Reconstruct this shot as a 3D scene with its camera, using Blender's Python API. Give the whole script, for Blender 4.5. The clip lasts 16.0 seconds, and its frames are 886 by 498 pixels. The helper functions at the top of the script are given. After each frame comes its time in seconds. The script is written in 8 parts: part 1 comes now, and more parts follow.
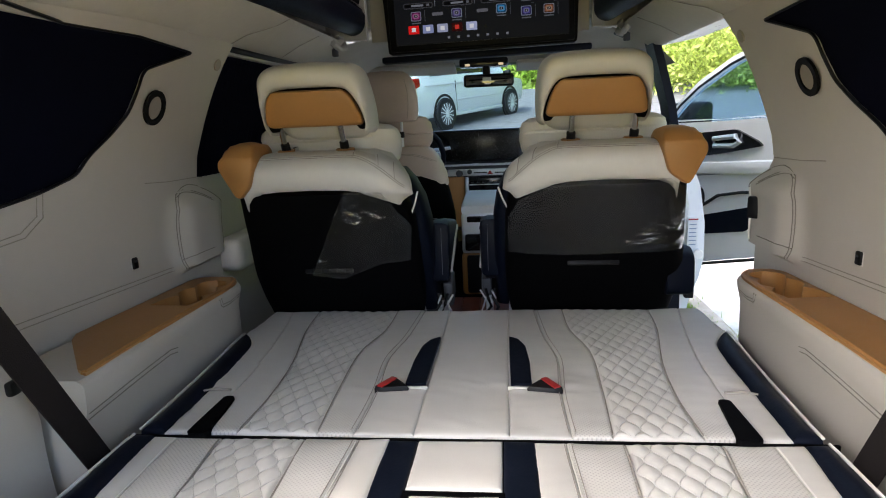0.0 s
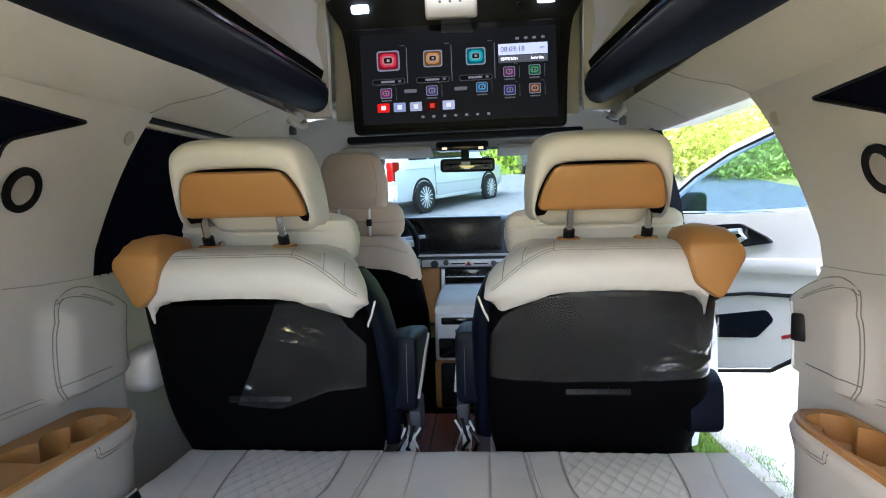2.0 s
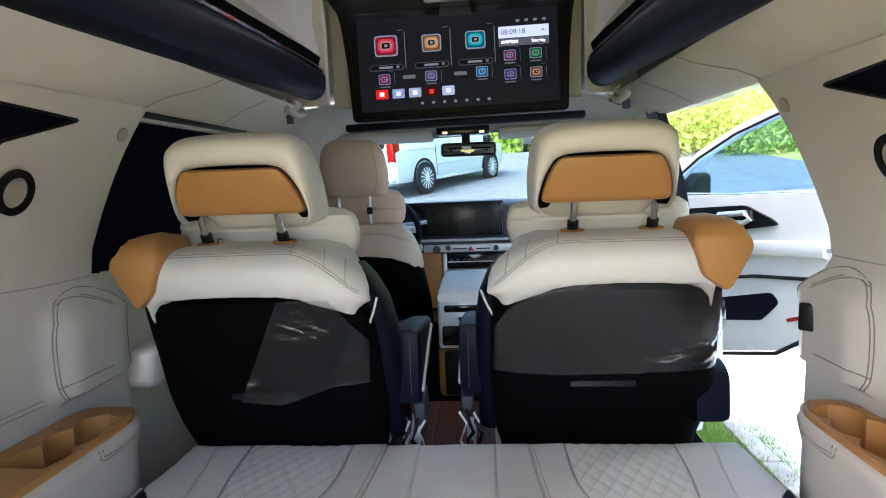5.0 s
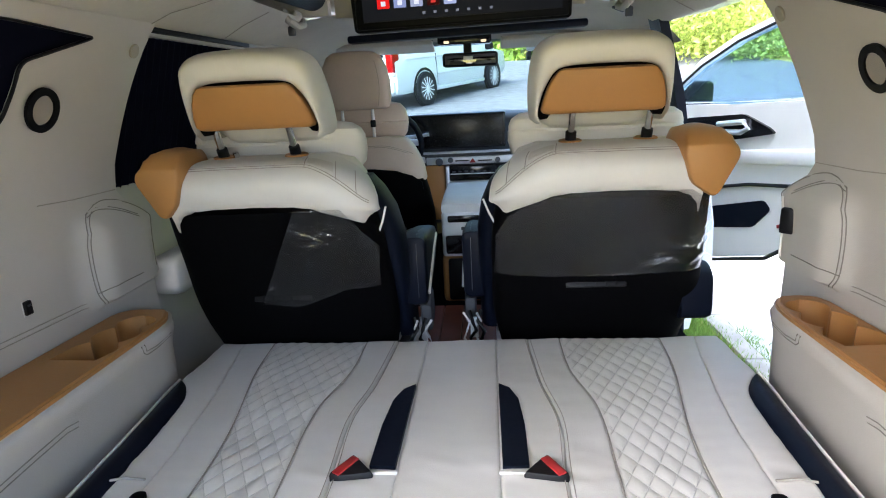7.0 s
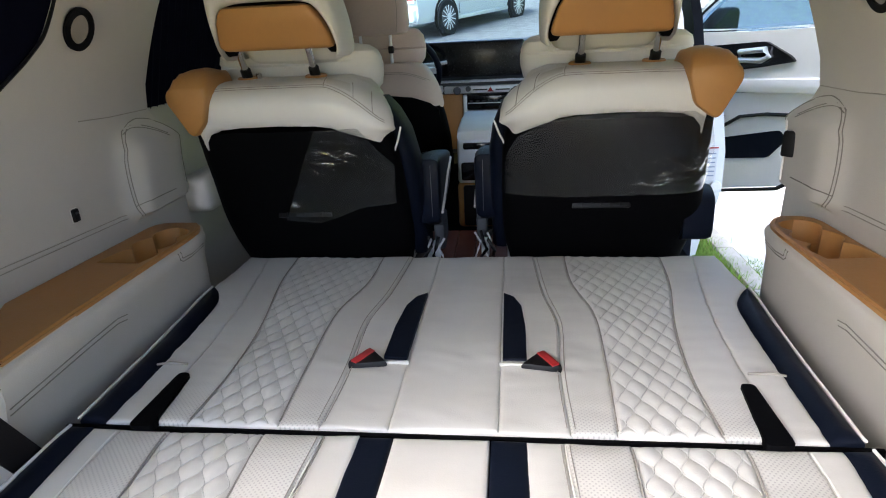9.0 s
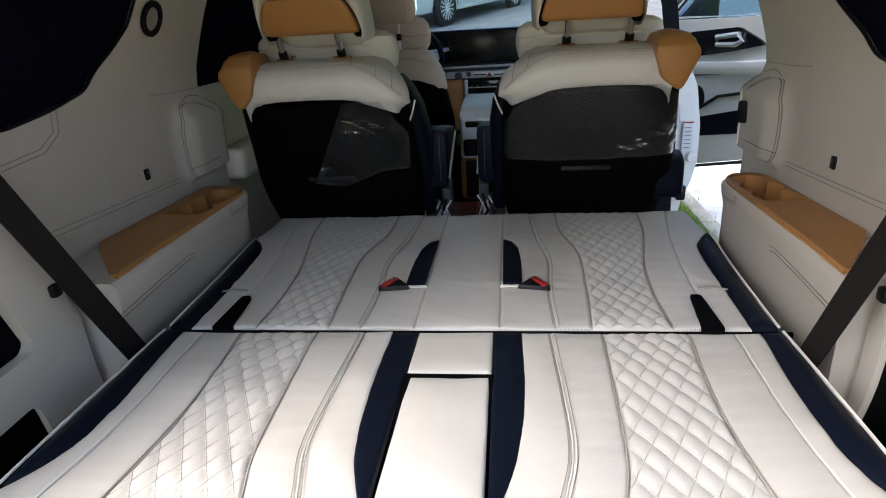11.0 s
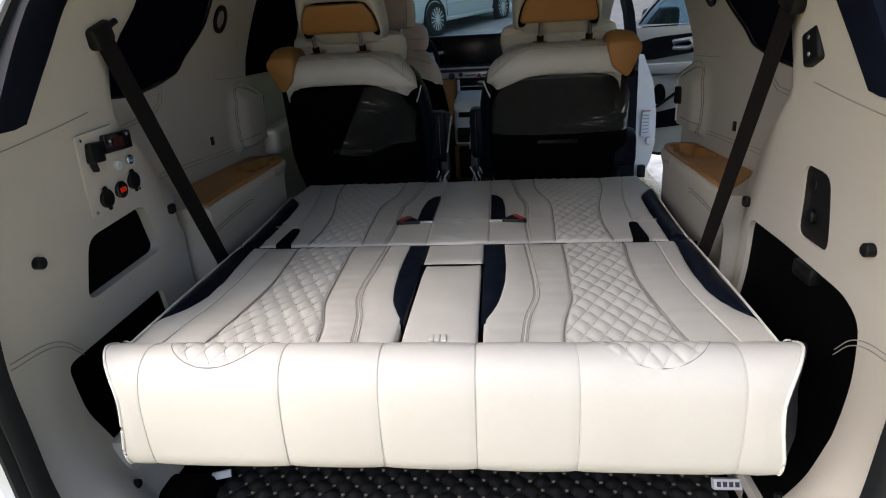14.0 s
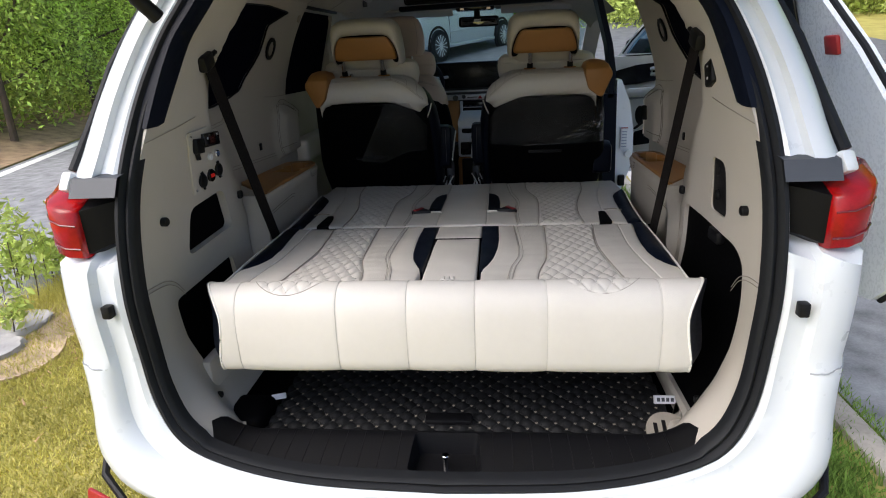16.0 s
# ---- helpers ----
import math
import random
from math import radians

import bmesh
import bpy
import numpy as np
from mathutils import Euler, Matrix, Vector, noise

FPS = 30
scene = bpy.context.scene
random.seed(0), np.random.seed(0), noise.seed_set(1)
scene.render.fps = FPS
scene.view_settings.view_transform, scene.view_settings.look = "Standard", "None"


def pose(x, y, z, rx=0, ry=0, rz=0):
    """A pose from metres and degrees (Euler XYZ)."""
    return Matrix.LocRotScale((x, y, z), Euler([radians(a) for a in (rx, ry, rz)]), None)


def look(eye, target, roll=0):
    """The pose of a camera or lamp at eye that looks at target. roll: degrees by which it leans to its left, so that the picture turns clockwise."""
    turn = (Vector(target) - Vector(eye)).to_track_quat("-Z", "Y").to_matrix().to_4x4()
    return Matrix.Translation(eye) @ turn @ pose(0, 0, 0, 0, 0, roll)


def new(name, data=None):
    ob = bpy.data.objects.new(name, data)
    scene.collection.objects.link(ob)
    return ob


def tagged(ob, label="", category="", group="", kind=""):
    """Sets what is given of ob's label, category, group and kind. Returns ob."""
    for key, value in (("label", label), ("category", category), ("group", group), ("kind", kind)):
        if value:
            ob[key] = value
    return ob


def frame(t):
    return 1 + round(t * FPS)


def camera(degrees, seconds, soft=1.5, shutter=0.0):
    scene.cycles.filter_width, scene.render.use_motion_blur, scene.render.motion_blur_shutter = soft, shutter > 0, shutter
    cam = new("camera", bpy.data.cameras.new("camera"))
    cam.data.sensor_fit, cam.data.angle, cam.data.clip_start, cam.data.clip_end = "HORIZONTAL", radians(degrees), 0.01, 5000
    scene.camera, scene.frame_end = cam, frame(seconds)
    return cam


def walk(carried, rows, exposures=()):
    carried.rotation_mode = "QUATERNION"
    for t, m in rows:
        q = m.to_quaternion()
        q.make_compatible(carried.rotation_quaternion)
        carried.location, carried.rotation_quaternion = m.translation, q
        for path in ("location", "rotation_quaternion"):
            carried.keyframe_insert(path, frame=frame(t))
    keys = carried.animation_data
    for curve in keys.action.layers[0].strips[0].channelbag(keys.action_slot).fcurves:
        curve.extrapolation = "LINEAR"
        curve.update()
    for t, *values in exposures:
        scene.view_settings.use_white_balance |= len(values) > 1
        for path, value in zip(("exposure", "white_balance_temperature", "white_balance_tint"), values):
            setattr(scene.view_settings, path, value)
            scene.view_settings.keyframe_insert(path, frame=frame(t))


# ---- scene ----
EXPOSURES = [(0, 2.1, 6500, 11), (1, 2.52, 6330, 11), (3, 2.97, 6080, 12), (7, 2.9, 6130, 11), (9, 2.48, 6250, 11), (12.5, 1.16, 6330, 11), (14.5, 0.62, 6330, 11), (16, 0.54, 6310, 11)]
cam = camera(74.6, 16.0, 1.05)
PATH = [
    (0, (0.089, -0.337, 1.351), (-0.122, 1.602, 0.906), -2.5),
    (0.5, (0.11, -0.186, 1.359), (-0.168, 1.741, 0.901), -2.9),
    (1, (0.11, -0.092, 1.365), (-0.096, 1.858, 0.974), -3.2),
    (1.5, (0.085, -0.036, 1.373), (-0.072, 1.941, 1.112), -2.1),
    (2, (0.084, 0.017, 1.368), (-0.049, 2.004, 1.194), -1.3),
    (2.5, (0.077, 0.05, 1.362), (-0.083, 2.042, 1.29), -1.3),
    (3, (0.076, 0.072, 1.364), (-0.064, 2.066, 1.298), -1.3),
    (3.5, (0.081, 0.077, 1.377), (-0.059, 2.07, 1.278), -1.7),
    (4, (0.084, 0.066, 1.388), (-0.063, 2.057, 1.258), -2.0),
    (6.5, (0.083, -0.013, 1.402), (-0.051, 1.925, 0.926), -2.5),
    (7, (0.083, -0.043, 1.404), (-0.073, 1.877, 0.869), -2.9),
    (7.5, (0.096, -0.073, 1.402), (-0.071, 1.83, 0.809), -3.2),
    (8, (0.11, -0.089, 1.389), (-0.076, 1.787, 0.72), -3.0),
    (8.5, (0.12, -0.102, 1.384), (-0.128, 1.741, 0.647), -2.8),
    (9, (0.109, -0.135, 1.386), (-0.118, 1.71, 0.649), -2.9),
    (11.5, (0.109, -0.474, 1.383), (-0.114, 1.36, 0.618), -3.4),
    (12, (0.099, -0.53, 1.384), (-0.096, 1.309, 0.622), -2.9),
    (12.5, (0.08, -0.603, 1.38), (-0.045, 1.232, 0.593), -2.4),
    (13, (0.066, -0.674, 1.376), (-0.023, 1.166, 0.599), -2.7),
    (13.5, (0.074, -0.731, 1.372), (-0.049, 1.113, 0.609), -2.8),
    (14, (0.114, -0.868, 1.361), (-0.073, 0.984, 0.631), -3.1),
    (14.5, (0.14, -0.991, 1.378), (-0.069, 0.862, 0.655), -3.7),
    (15, (0.126, -1.105, 1.363), (-0.034, 0.757, 0.65), -4.4),
    (15.5, (0.114, -1.235, 1.364), (-0.003, 0.631, 0.656), -4.0),
    (16, (0.131, -1.289, 1.377), (-0.059, 0.591, 0.721), -2.7),
]
walk(cam, [(t, look(eye, target, roll)) for t, eye, target, roll in PATH], EXPOSURES)

# ---- world, sun, light ----
world = bpy.data.worlds.new("sky_world")
scene.world = world
world.use_nodes = True
wn = world.node_tree.nodes
sky = wn.new("ShaderNodeTexSky")
sky.sky_type = "NISHITA"
sky.sun_disc = False
sky.sun_elevation = radians(50)
sky.sun_rotation = radians(229)
sky.air_density, sky.dust_density, sky.ozone_density = 1.0, 4.0, 1.0
wn["Background"].inputs["Strength"].default_value = 0.19
world.node_tree.links.new(sky.outputs["Color"], wn["Background"].inputs["Color"])
sun = new("sun", bpy.data.lights.new("sun", "SUN"))
sun.data.energy, sun.data.angle, sun.data.color = 1.6, radians(50), (0.99, 0.98, 0.965)
sun.matrix_world = look((-4.3, -3.73, 6.8), (0, 0, 0))


# ---- materials ----
def mat(name, color, rough=0.6, metal=0.0, vary=0.08, scale=8.0, fine=0.0, fine_scale=300.0, coat=0.0, spread=0.0, spec=0.5, through_light=0.0):
    """A principled surface whose colour wanders at two scales, with a fine relief."""
    m = bpy.data.materials.new(name)
    m.use_nodes = True
    nt = m.node_tree
    b = nt.nodes["Principled BSDF"]
    b.inputs["Metallic"].default_value = metal
    b.inputs["Coat Weight"].default_value = coat
    b.inputs["Coat Roughness"].default_value = 0.06
    b.inputs["Specular IOR Level"].default_value = spec
    tc = nt.nodes.new("ShaderNodeTexCoord")
    n1 = nt.nodes.new("ShaderNodeTexNoise")
    n1.inputs["Scale"].default_value, n1.inputs["Detail"].default_value = scale, 5.0
    n2 = nt.nodes.new("ShaderNodeTexNoise")
    n2.inputs["Scale"].default_value, n2.inputs["Detail"].default_value = scale * 14, 3.0
    nt.links.new(tc.outputs["Object"], n1.inputs["Vector"])
    nt.links.new(tc.outputs["Object"], n2.inputs["Vector"])
    add = nt.nodes.new("ShaderNodeMath")
    add.operation = "MULTIPLY_ADD"
    add.inputs[1].default_value = 0.35
    nt.links.new(n2.outputs["Fac"], add.inputs[0])
    nt.links.new(n1.outputs["Fac"], add.inputs[2])
    ramp = nt.nodes.new("ShaderNodeMapRange")
    ramp.inputs["From Min"].default_value, ramp.inputs["From Max"].default_value = 0.35, 1.0
    ramp.inputs["To Min"].default_value, ramp.inputs["To Max"].default_value = 1 - vary, 1 + vary
    nt.links.new(add.outputs[0], ramp.inputs["Value"])
    mul = nt.nodes.new("ShaderNodeVectorMath")
    mul.operation = "SCALE"
    mul.inputs[0].default_value = color[:3]
    nt.links.new(ramp.outputs["Result"], mul.inputs["Scale"])
    out = mul.outputs["Vector"]
    if spread:
        info = nt.nodes.new("ShaderNodeNewGeometry")
        r2 = nt.nodes.new("ShaderNodeMapRange")
        r2.inputs["To Min"].default_value, r2.inputs["To Max"].default_value = 1 - spread, 1 + spread
        nt.links.new(info.outputs["Random Per Island"], r2.inputs["Value"])
        m2 = nt.nodes.new("ShaderNodeVectorMath")
        m2.operation = "SCALE"
        nt.links.new(out, m2.inputs[0])
        nt.links.new(r2.outputs["Result"], m2.inputs["Scale"])
        out = m2.outputs["Vector"]
    nt.links.new(out, b.inputs["Base Color"])
    rr = nt.nodes.new("ShaderNodeMapRange")
    rr.inputs["To Min"].default_value, rr.inputs["To Max"].default_value = max(0.02, rough - 0.08), min(1, rough + 0.08)
    nt.links.new(n2.outputs["Fac"], rr.inputs["Value"])
    nt.links.new(rr.outputs["Result"], b.inputs["Roughness"])
    if fine:
        v = nt.nodes.new("ShaderNodeTexVoronoi")
        v.inputs["Scale"].default_value = fine_scale
        nt.links.new(tc.outputs["Object"], v.inputs["Vector"])
        bump = nt.nodes.new("ShaderNodeBump")
        bump.inputs["Strength"].default_value, bump.inputs["Distance"].default_value = fine, 0.001
        nt.links.new(v.outputs["Distance"], bump.inputs["Height"])
        nt.links.new(bump.outputs["Normal"], b.inputs["Normal"])
    if through_light:
        tl = nt.nodes.new("ShaderNodeBsdfTranslucent")
        nt.links.new(out, tl.inputs["Color"])
        mx = nt.nodes.new("ShaderNodeMixShader")
        mx.inputs["Fac"].default_value = through_light
        nt.links.new(b.outputs["BSDF"], mx.inputs[1])
        nt.links.new(tl.outputs["BSDF"], mx.inputs[2])
        nt.links.new(mx.outputs["Shader"], nt.nodes["Material Output"].inputs["Surface"])
    return m


def glow(name, color, strength):
    m = bpy.data.materials.new(name)
    m.use_nodes = True
    b = m.node_tree.nodes["Principled BSDF"]
    b.inputs["Base Color"].default_value = (*[c * 0.3 for c in color], 1)
    b.inputs["Emission Color"].default_value = (*color, 1)
    b.inputs["Emission Strength"].default_value = strength
    b.inputs["Specular IOR Level"].default_value = 0.12
    b.inputs["Roughness"].default_value = 0.35
    return m


def glass(name, tint=(0.9, 0.95, 0.95), shine=0.08, rough=0.01):
    """A thin pane: clear tinted body with a mirror-like skin stronger at grazing angles."""
    m = bpy.data.materials.new(name)
    m.use_nodes = True
    nt = m.node_tree
    nt.nodes.remove(nt.nodes["Principled BSDF"])
    tr = nt.nodes.new("ShaderNodeBsdfTransparent")
    tr.inputs["Color"].default_value = (*tint, 1)
    gl = nt.nodes.new("ShaderNodeBsdfGlossy")
    gl.inputs["Roughness"].default_value = rough
    fr = nt.nodes.new("ShaderNodeLayerWeight")
    fr.inputs["Blend"].default_value = 0.5
    pw = nt.nodes.new("ShaderNodeMath")
    pw.operation = "POWER"
    pw.inputs[1].default_value = 5.0
    nt.links.new(fr.outputs["Facing"], pw.inputs[0])
    ad = nt.nodes.new("ShaderNodeMath")
    ad.inputs[1].default_value = shine
    nt.links.new(pw.outputs[0], ad.inputs[0])
    mix = nt.nodes.new("ShaderNodeMixShader")
    nt.links.new(ad.outputs[0], mix.inputs["Fac"])
    nt.links.new(tr.outputs["BSDF"], mix.inputs[1])
    nt.links.new(gl.outputs["BSDF"], mix.inputs[2])
    nt.links.new(mix.outputs["Shader"], nt.nodes["Material Output"].inputs["Surface"])
    return m


CREAM = mat("cream_leather", (0.57, 0.547, 0.508), 0.5, vary=0.05, scale=5, fine=0.12, fine_scale=420)
def perforated(m, y0, y1):
    """Rows of punched holes between two places along the bench."""
    nt = m.node_tree
    b = nt.nodes["Principled BSDF"]
    tc = nt.nodes.new("ShaderNodeTexCoord")
    v = nt.nodes.new("ShaderNodeTexVoronoi")
    v.voronoi_dimensions = "2D"
    v.inputs["Scale"].default_value, v.inputs["Randomness"].default_value = 185.0, 0.0
    turn = nt.nodes.new("ShaderNodeMapping")
    turn.inputs["Rotation"].default_value[2] = radians(45)
    nt.links.new(tc.outputs["Object"], turn.inputs["Vector"])
    nt.links.new(turn.outputs["Vector"], v.inputs["Vector"])
    hole = nt.nodes.new("ShaderNodeMapRange")
    hole.inputs["From Min"].default_value, hole.inputs["From Max"].default_value = 0.20, 0.30
    hole.inputs["To Min"].default_value, hole.inputs["To Max"].default_value = 0.42, 0.0
    nt.links.new(v.outputs["Distance"], hole.inputs["Value"])
    sep = nt.nodes.new("ShaderNodeSeparateXYZ")
    nt.links.new(tc.outputs["Object"], sep.inputs["Vector"])
    band = nt.nodes.new("ShaderNodeMapRange")
    band.inputs["From Min"].default_value, band.inputs["From Max"].default_value = y0, y1
    nt.links.new(sep.outputs["Y"], band.inputs["Value"])
    amount = nt.nodes.new("ShaderNodeMath")
    amount.operation = "MULTIPLY"
    nt.links.new(hole.outputs["Result"], amount.inputs[0])
    nt.links.new(band.outputs["Result"], amount.inputs[1])
    mix = nt.nodes.new("ShaderNodeMix")
    mix.data_type = "RGBA"
    old = b.inputs["Base Color"].links[0].from_socket
    nt.links.new(amount.outputs[0], mix.inputs["Factor"])
    nt.links.new(old, mix.inputs["A"])
    mix.inputs["B"].default_value = (0.22, 0.21, 0.20, 1)
    nt.links.new(mix.outputs["Result"], b.inputs["Base Color"])
    return m


CREAMFRONT = perforated(mat("cream_leather_punched_front", (0.57, 0.547, 0.508), 0.5, vary=0.05, scale=5, fine=0.12, fine_scale=420), 0.70, 0.60)
CREAMREAR = perforated(mat("cream_leather_punched_rear", (0.57, 0.547, 0.508), 0.5, vary=0.05, scale=5, fine=0.12, fine_scale=420), 0.30, 0.44)
QUILT = mat("quilted_leather", (0.58, 0.557, 0.518), 0.5, vary=0.05, scale=6, fine=0.12, fine_scale=420)
TRIM = mat("cream_trim_leather", (0.46, 0.428, 0.38), 0.6, vary=0.06, scale=3, fine=0.2, fine_scale=500)
HEADLINER = mat("headliner_suede", (0.50, 0.47, 0.42), 0.95, vary=0.08, scale=4, fine=0.3, fine_scale=700, spec=0.15)
PERF = mat("perforated_leather", (0.50, 0.47, 0.42), 0.6, vary=0.05, scale=5, fine=1.0, fine_scale=260)
TAN = mat("tan_leather", (0.36, 0.17, 0.048), 0.5, vary=0.08, scale=7, fine=0.15, fine_scale=420)
NAVY = mat("navy_leather", (0.003, 0.005, 0.012), 0.5, vary=0.12, scale=9, fine=0.15, fine_scale=420, spec=0.14)
BLACK = mat("black_plastic", (0.0035, 0.0035, 0.0045), 0.5, vary=0.15, scale=12, fine=0.1, fine_scale=600, spec=0.25)
SHROUD = mat("black_screen_shroud", (0.003, 0.003, 0.0035), 0.55, vary=0.1, scale=9, fine=0.1, fine_scale=600, spec=0.15)
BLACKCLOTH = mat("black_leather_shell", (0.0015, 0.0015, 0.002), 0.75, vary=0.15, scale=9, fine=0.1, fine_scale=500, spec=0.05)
GLOSSBLACK = mat("gloss_black", (0.008, 0.008, 0.01), 0.12, vary=0.1, scale=6)
RUBBER = mat("black_rubber", (0.006, 0.007, 0.009), 0.65, vary=0.15, scale=20, spec=0.3)
BELT = mat("seat_belt_webbing", (0.007, 0.005, 0.005), 0.75, vary=0.1, scale=30, fine=0.4, fine_scale=900, spec=0.2)
CHROME = mat("polished_chrome", (0.75, 0.75, 0.76), 0.12, metal=1.0, vary=0.03)
SILVER = mat("satin_silver", (0.72, 0.74, 0.77), 0.34, metal=0.3, vary=0.04)
WHITEPAINT = mat("white_car_paint", (0.63, 0.665, 0.70), 0.3, vary=0.02, scale=2, coat=0.6)
DARKGREY = mat("dark_grey_plastic", (0.05, 0.055, 0.065), 0.55, vary=0.1, scale=10, fine=0.1)
STITCH = mat("stitch_thread", (0.30, 0.275, 0.24), 0.9, vary=0.1, scale=60)
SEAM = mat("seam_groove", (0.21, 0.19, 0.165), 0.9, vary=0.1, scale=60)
QTHREAD = mat("quilting_thread", (0.49, 0.475, 0.445), 0.9, vary=0.1, scale=60)
PIPING = mat("white_piping", (0.74, 0.72, 0.67), 0.5, vary=0.04)
RED = mat("red_plastic", (0.34, 0.018, 0.02), 0.35, vary=0.08)
REDLENS = mat("red_lamp_lens", (0.27, 0.004, 0.005), 0.16, vary=0.4, scale=25, spec=0.35)
REDDARK = mat("dark_red_lens", (0.13, 0.004, 0.005), 0.12, vary=0.2, scale=25, coat=0.5)
AMBER = mat("amber_lamp_lens", (0.55, 0.12, 0.03), 0.1, vary=0.2, scale=25, coat=0.8)
WOODFLOOR = mat("dark_red_wood_floor", (0.11, 0.03, 0.017), 0.4, vary=0.25, scale=14)
CURTAIN = mat("navy_curtain", (0.002, 0.0025, 0.008), 0.9, vary=0.15, scale=16, spec=0.05)
MAT = mat("black_quilted_mat", (0.006, 0.0065, 0.008), 0.6, vary=0.12, scale=12, fine=0.15)
THREAD = mat("dark_thread", (0.03, 0.03, 0.032), 0.9)
TACK = mat("tan_tack_thread", (0.26, 0.23, 0.18), 0.9)
FILM = glass("clear_film", (0.92, 0.92, 0.92), 0.062, 0.22)
PANE = glass("window_glass", (0.47, 0.61, 0.65), 0.04, 0.0)
TINTED = glass("tinted_glass", (0.10, 0.12, 0.13), 0.05, 0.0)
ASPHALT = mat("grey_asphalt", (0.25, 0.248, 0.25), 0.9, vary=0.5, scale=7.0, fine=0.6, fine_scale=120)
ASPHALTDARK = mat("dark_asphalt", (0.12, 0.125, 0.135), 0.9, vary=0.4, scale=5.0, fine=0.6, fine_scale=120)
CONCRETE = mat("pale_concrete", (0.56, 0.54, 0.51), 0.9, vary=0.4, scale=6.0, fine=0.5, fine_scale=150)
KERB = mat("kerb_stone", (0.42, 0.37, 0.31), 0.95, vary=0.45, scale=5, fine=0.4, fine_scale=120)
LAWN = mat("lawn_soil", (0.37, 0.325, 0.105), 1.0, vary=0.35, scale=2.5, fine=0.8, fine_scale=80, spec=0.1)
GRASS = mat("grass_blades", (0.50, 0.46, 0.125), 0.8, vary=0.35, scale=2.2, spread=0.22, spec=0.2, through_light=0.25)
VERGE = mat("verge_grass_blades", (0.22, 0.34, 0.07), 0.8, vary=0.25, scale=2.5, spread=0.45, spec=0.2, through_light=0.25)
EARTH = mat("brown_earth", (0.32, 0.22, 0.13), 1.0, vary=0.6, scale=5, fine=0.7, fine_scale=60)
LEAF = mat("green_leaves", (0.42, 0.56, 0.12), 0.6, vary=0.4, scale=0.8, spread=0.75, spec=0.3, through_light=0.35)
LEAFBRIGHT = mat("bright_leaves", (0.40, 0.48, 0.12), 0.6, vary=0.25, scale=0.8, spread=0.4, spec=0.3, through_light=0.35)
BARK = mat("bark", (0.10, 0.075, 0.055), 0.95, vary=0.3, scale=8, fine=0.8, fine_scale=60)
LINEWHITE = mat("road_paint", (0.75, 0.74, 0.70), 0.8, vary=0.12, scale=9)
ROCK = mat("pale_rock", (0.36, 0.345, 0.335), 0.9, vary=0.25, scale=6, fine=0.6, fine_scale=60)


# ---- mesh helpers ----
def mesh_of(name, bm, material, smooth=True):
    me = bpy.data.meshes.new(name)
    bm.normal_update()
    bm.to_mesh(me)
    bm.free()
    me.materials.append(material)
    if smooth:
        for p in me.polygons:
            p.use_smooth = True
    return me


def part(name, bm, material, parent=None, label="", smooth=True, sharp=40):
    """Links a bmesh as one mesh object, under a thing or a part where one is given."""
    me = mesh_of(name, bm, material, smooth)
    if smooth and sharp:
        me.set_sharp_from_angle(angle=radians(sharp))
    ob = new(name, me)
    if parent is not None:
        ob.parent = parent
    if label:
        ob["label"] = label
    return ob


def thing(name, label, category, group="", kind="", at=(0, 0, 0)):
    ob = new(name)
    ob.empty_display_size = 0.05
    ob.location = at
    return tagged(ob, label, category, group, kind)


def box(bm, lo, hi, bevel=0.0, seg=2, m=None):
    """An axis-aligned box from corner to corner, with rounded edges, turned by m where given."""
    lo, hi = Vector(lo), Vector(hi)
    r = bmesh.ops.create_cube(bm, size=1.0, matrix=Matrix.Translation((lo + hi) / 2) @ Matrix.Diagonal((*(hi - lo), 1)))
    vs = r["verts"]
    if bevel:
        es = list({e for v in vs for e in v.link_edges})
        g = bmesh.ops.bevel(bm, geom=es, offset=bevel, segments=seg, affect="EDGES", profile=0.5)
        vs = list({v for f in g["faces"] for v in f.verts} | {v for v in vs if v.is_valid})
    if m is not None:
        bmesh.ops.transform(bm, matrix=m, verts=vs)
    return bm


def boxed(lo, hi, bevel=0.0, seg=2, m=None):
    return box(bmesh.new(), lo, hi, bevel, seg, m)


def tube(bm, pts, r, n=8, closed=False):
    """A round bar along a line of points."""
    pts = [Vector(p) for p in pts]
    rings = []
    for i, p in enumerate(pts):
        a = pts[(i - 1) % len(pts)] if closed or i else p
        b = pts[(i + 1) % len(pts)] if closed or i < len(pts) - 1 else p
        d = (b - a).normalized()
        s = d.orthogonal().normalized() if abs(d.z) > 0.99 else d.cross(Vector((0, 0, 1))).normalized()
        u = s.cross(d)
        rings.append([bm.verts.new(p + r * (s * math.cos(2 * math.pi * k / n) + u * math.sin(2 * math.pi * k / n))) for k in range(n)])
    m = len(rings)
    for i in range(m if closed else m - 1):
        for k in range(n):
            bm.faces.new((rings[i][k], rings[i][(k + 1) % n], rings[(i + 1) % m][(k + 1) % n], rings[(i + 1) % m][k]))
    if not closed:
        bm.faces.new(rings[0][::-1])
        bm.faces.new(rings[-1])
    bmesh.ops.recalc_face_normals(bm, faces=bm.faces)
    return bm


def tubed(pts, r, n=8, closed=False):
    return tube(bmesh.new(), pts, r, n, closed)


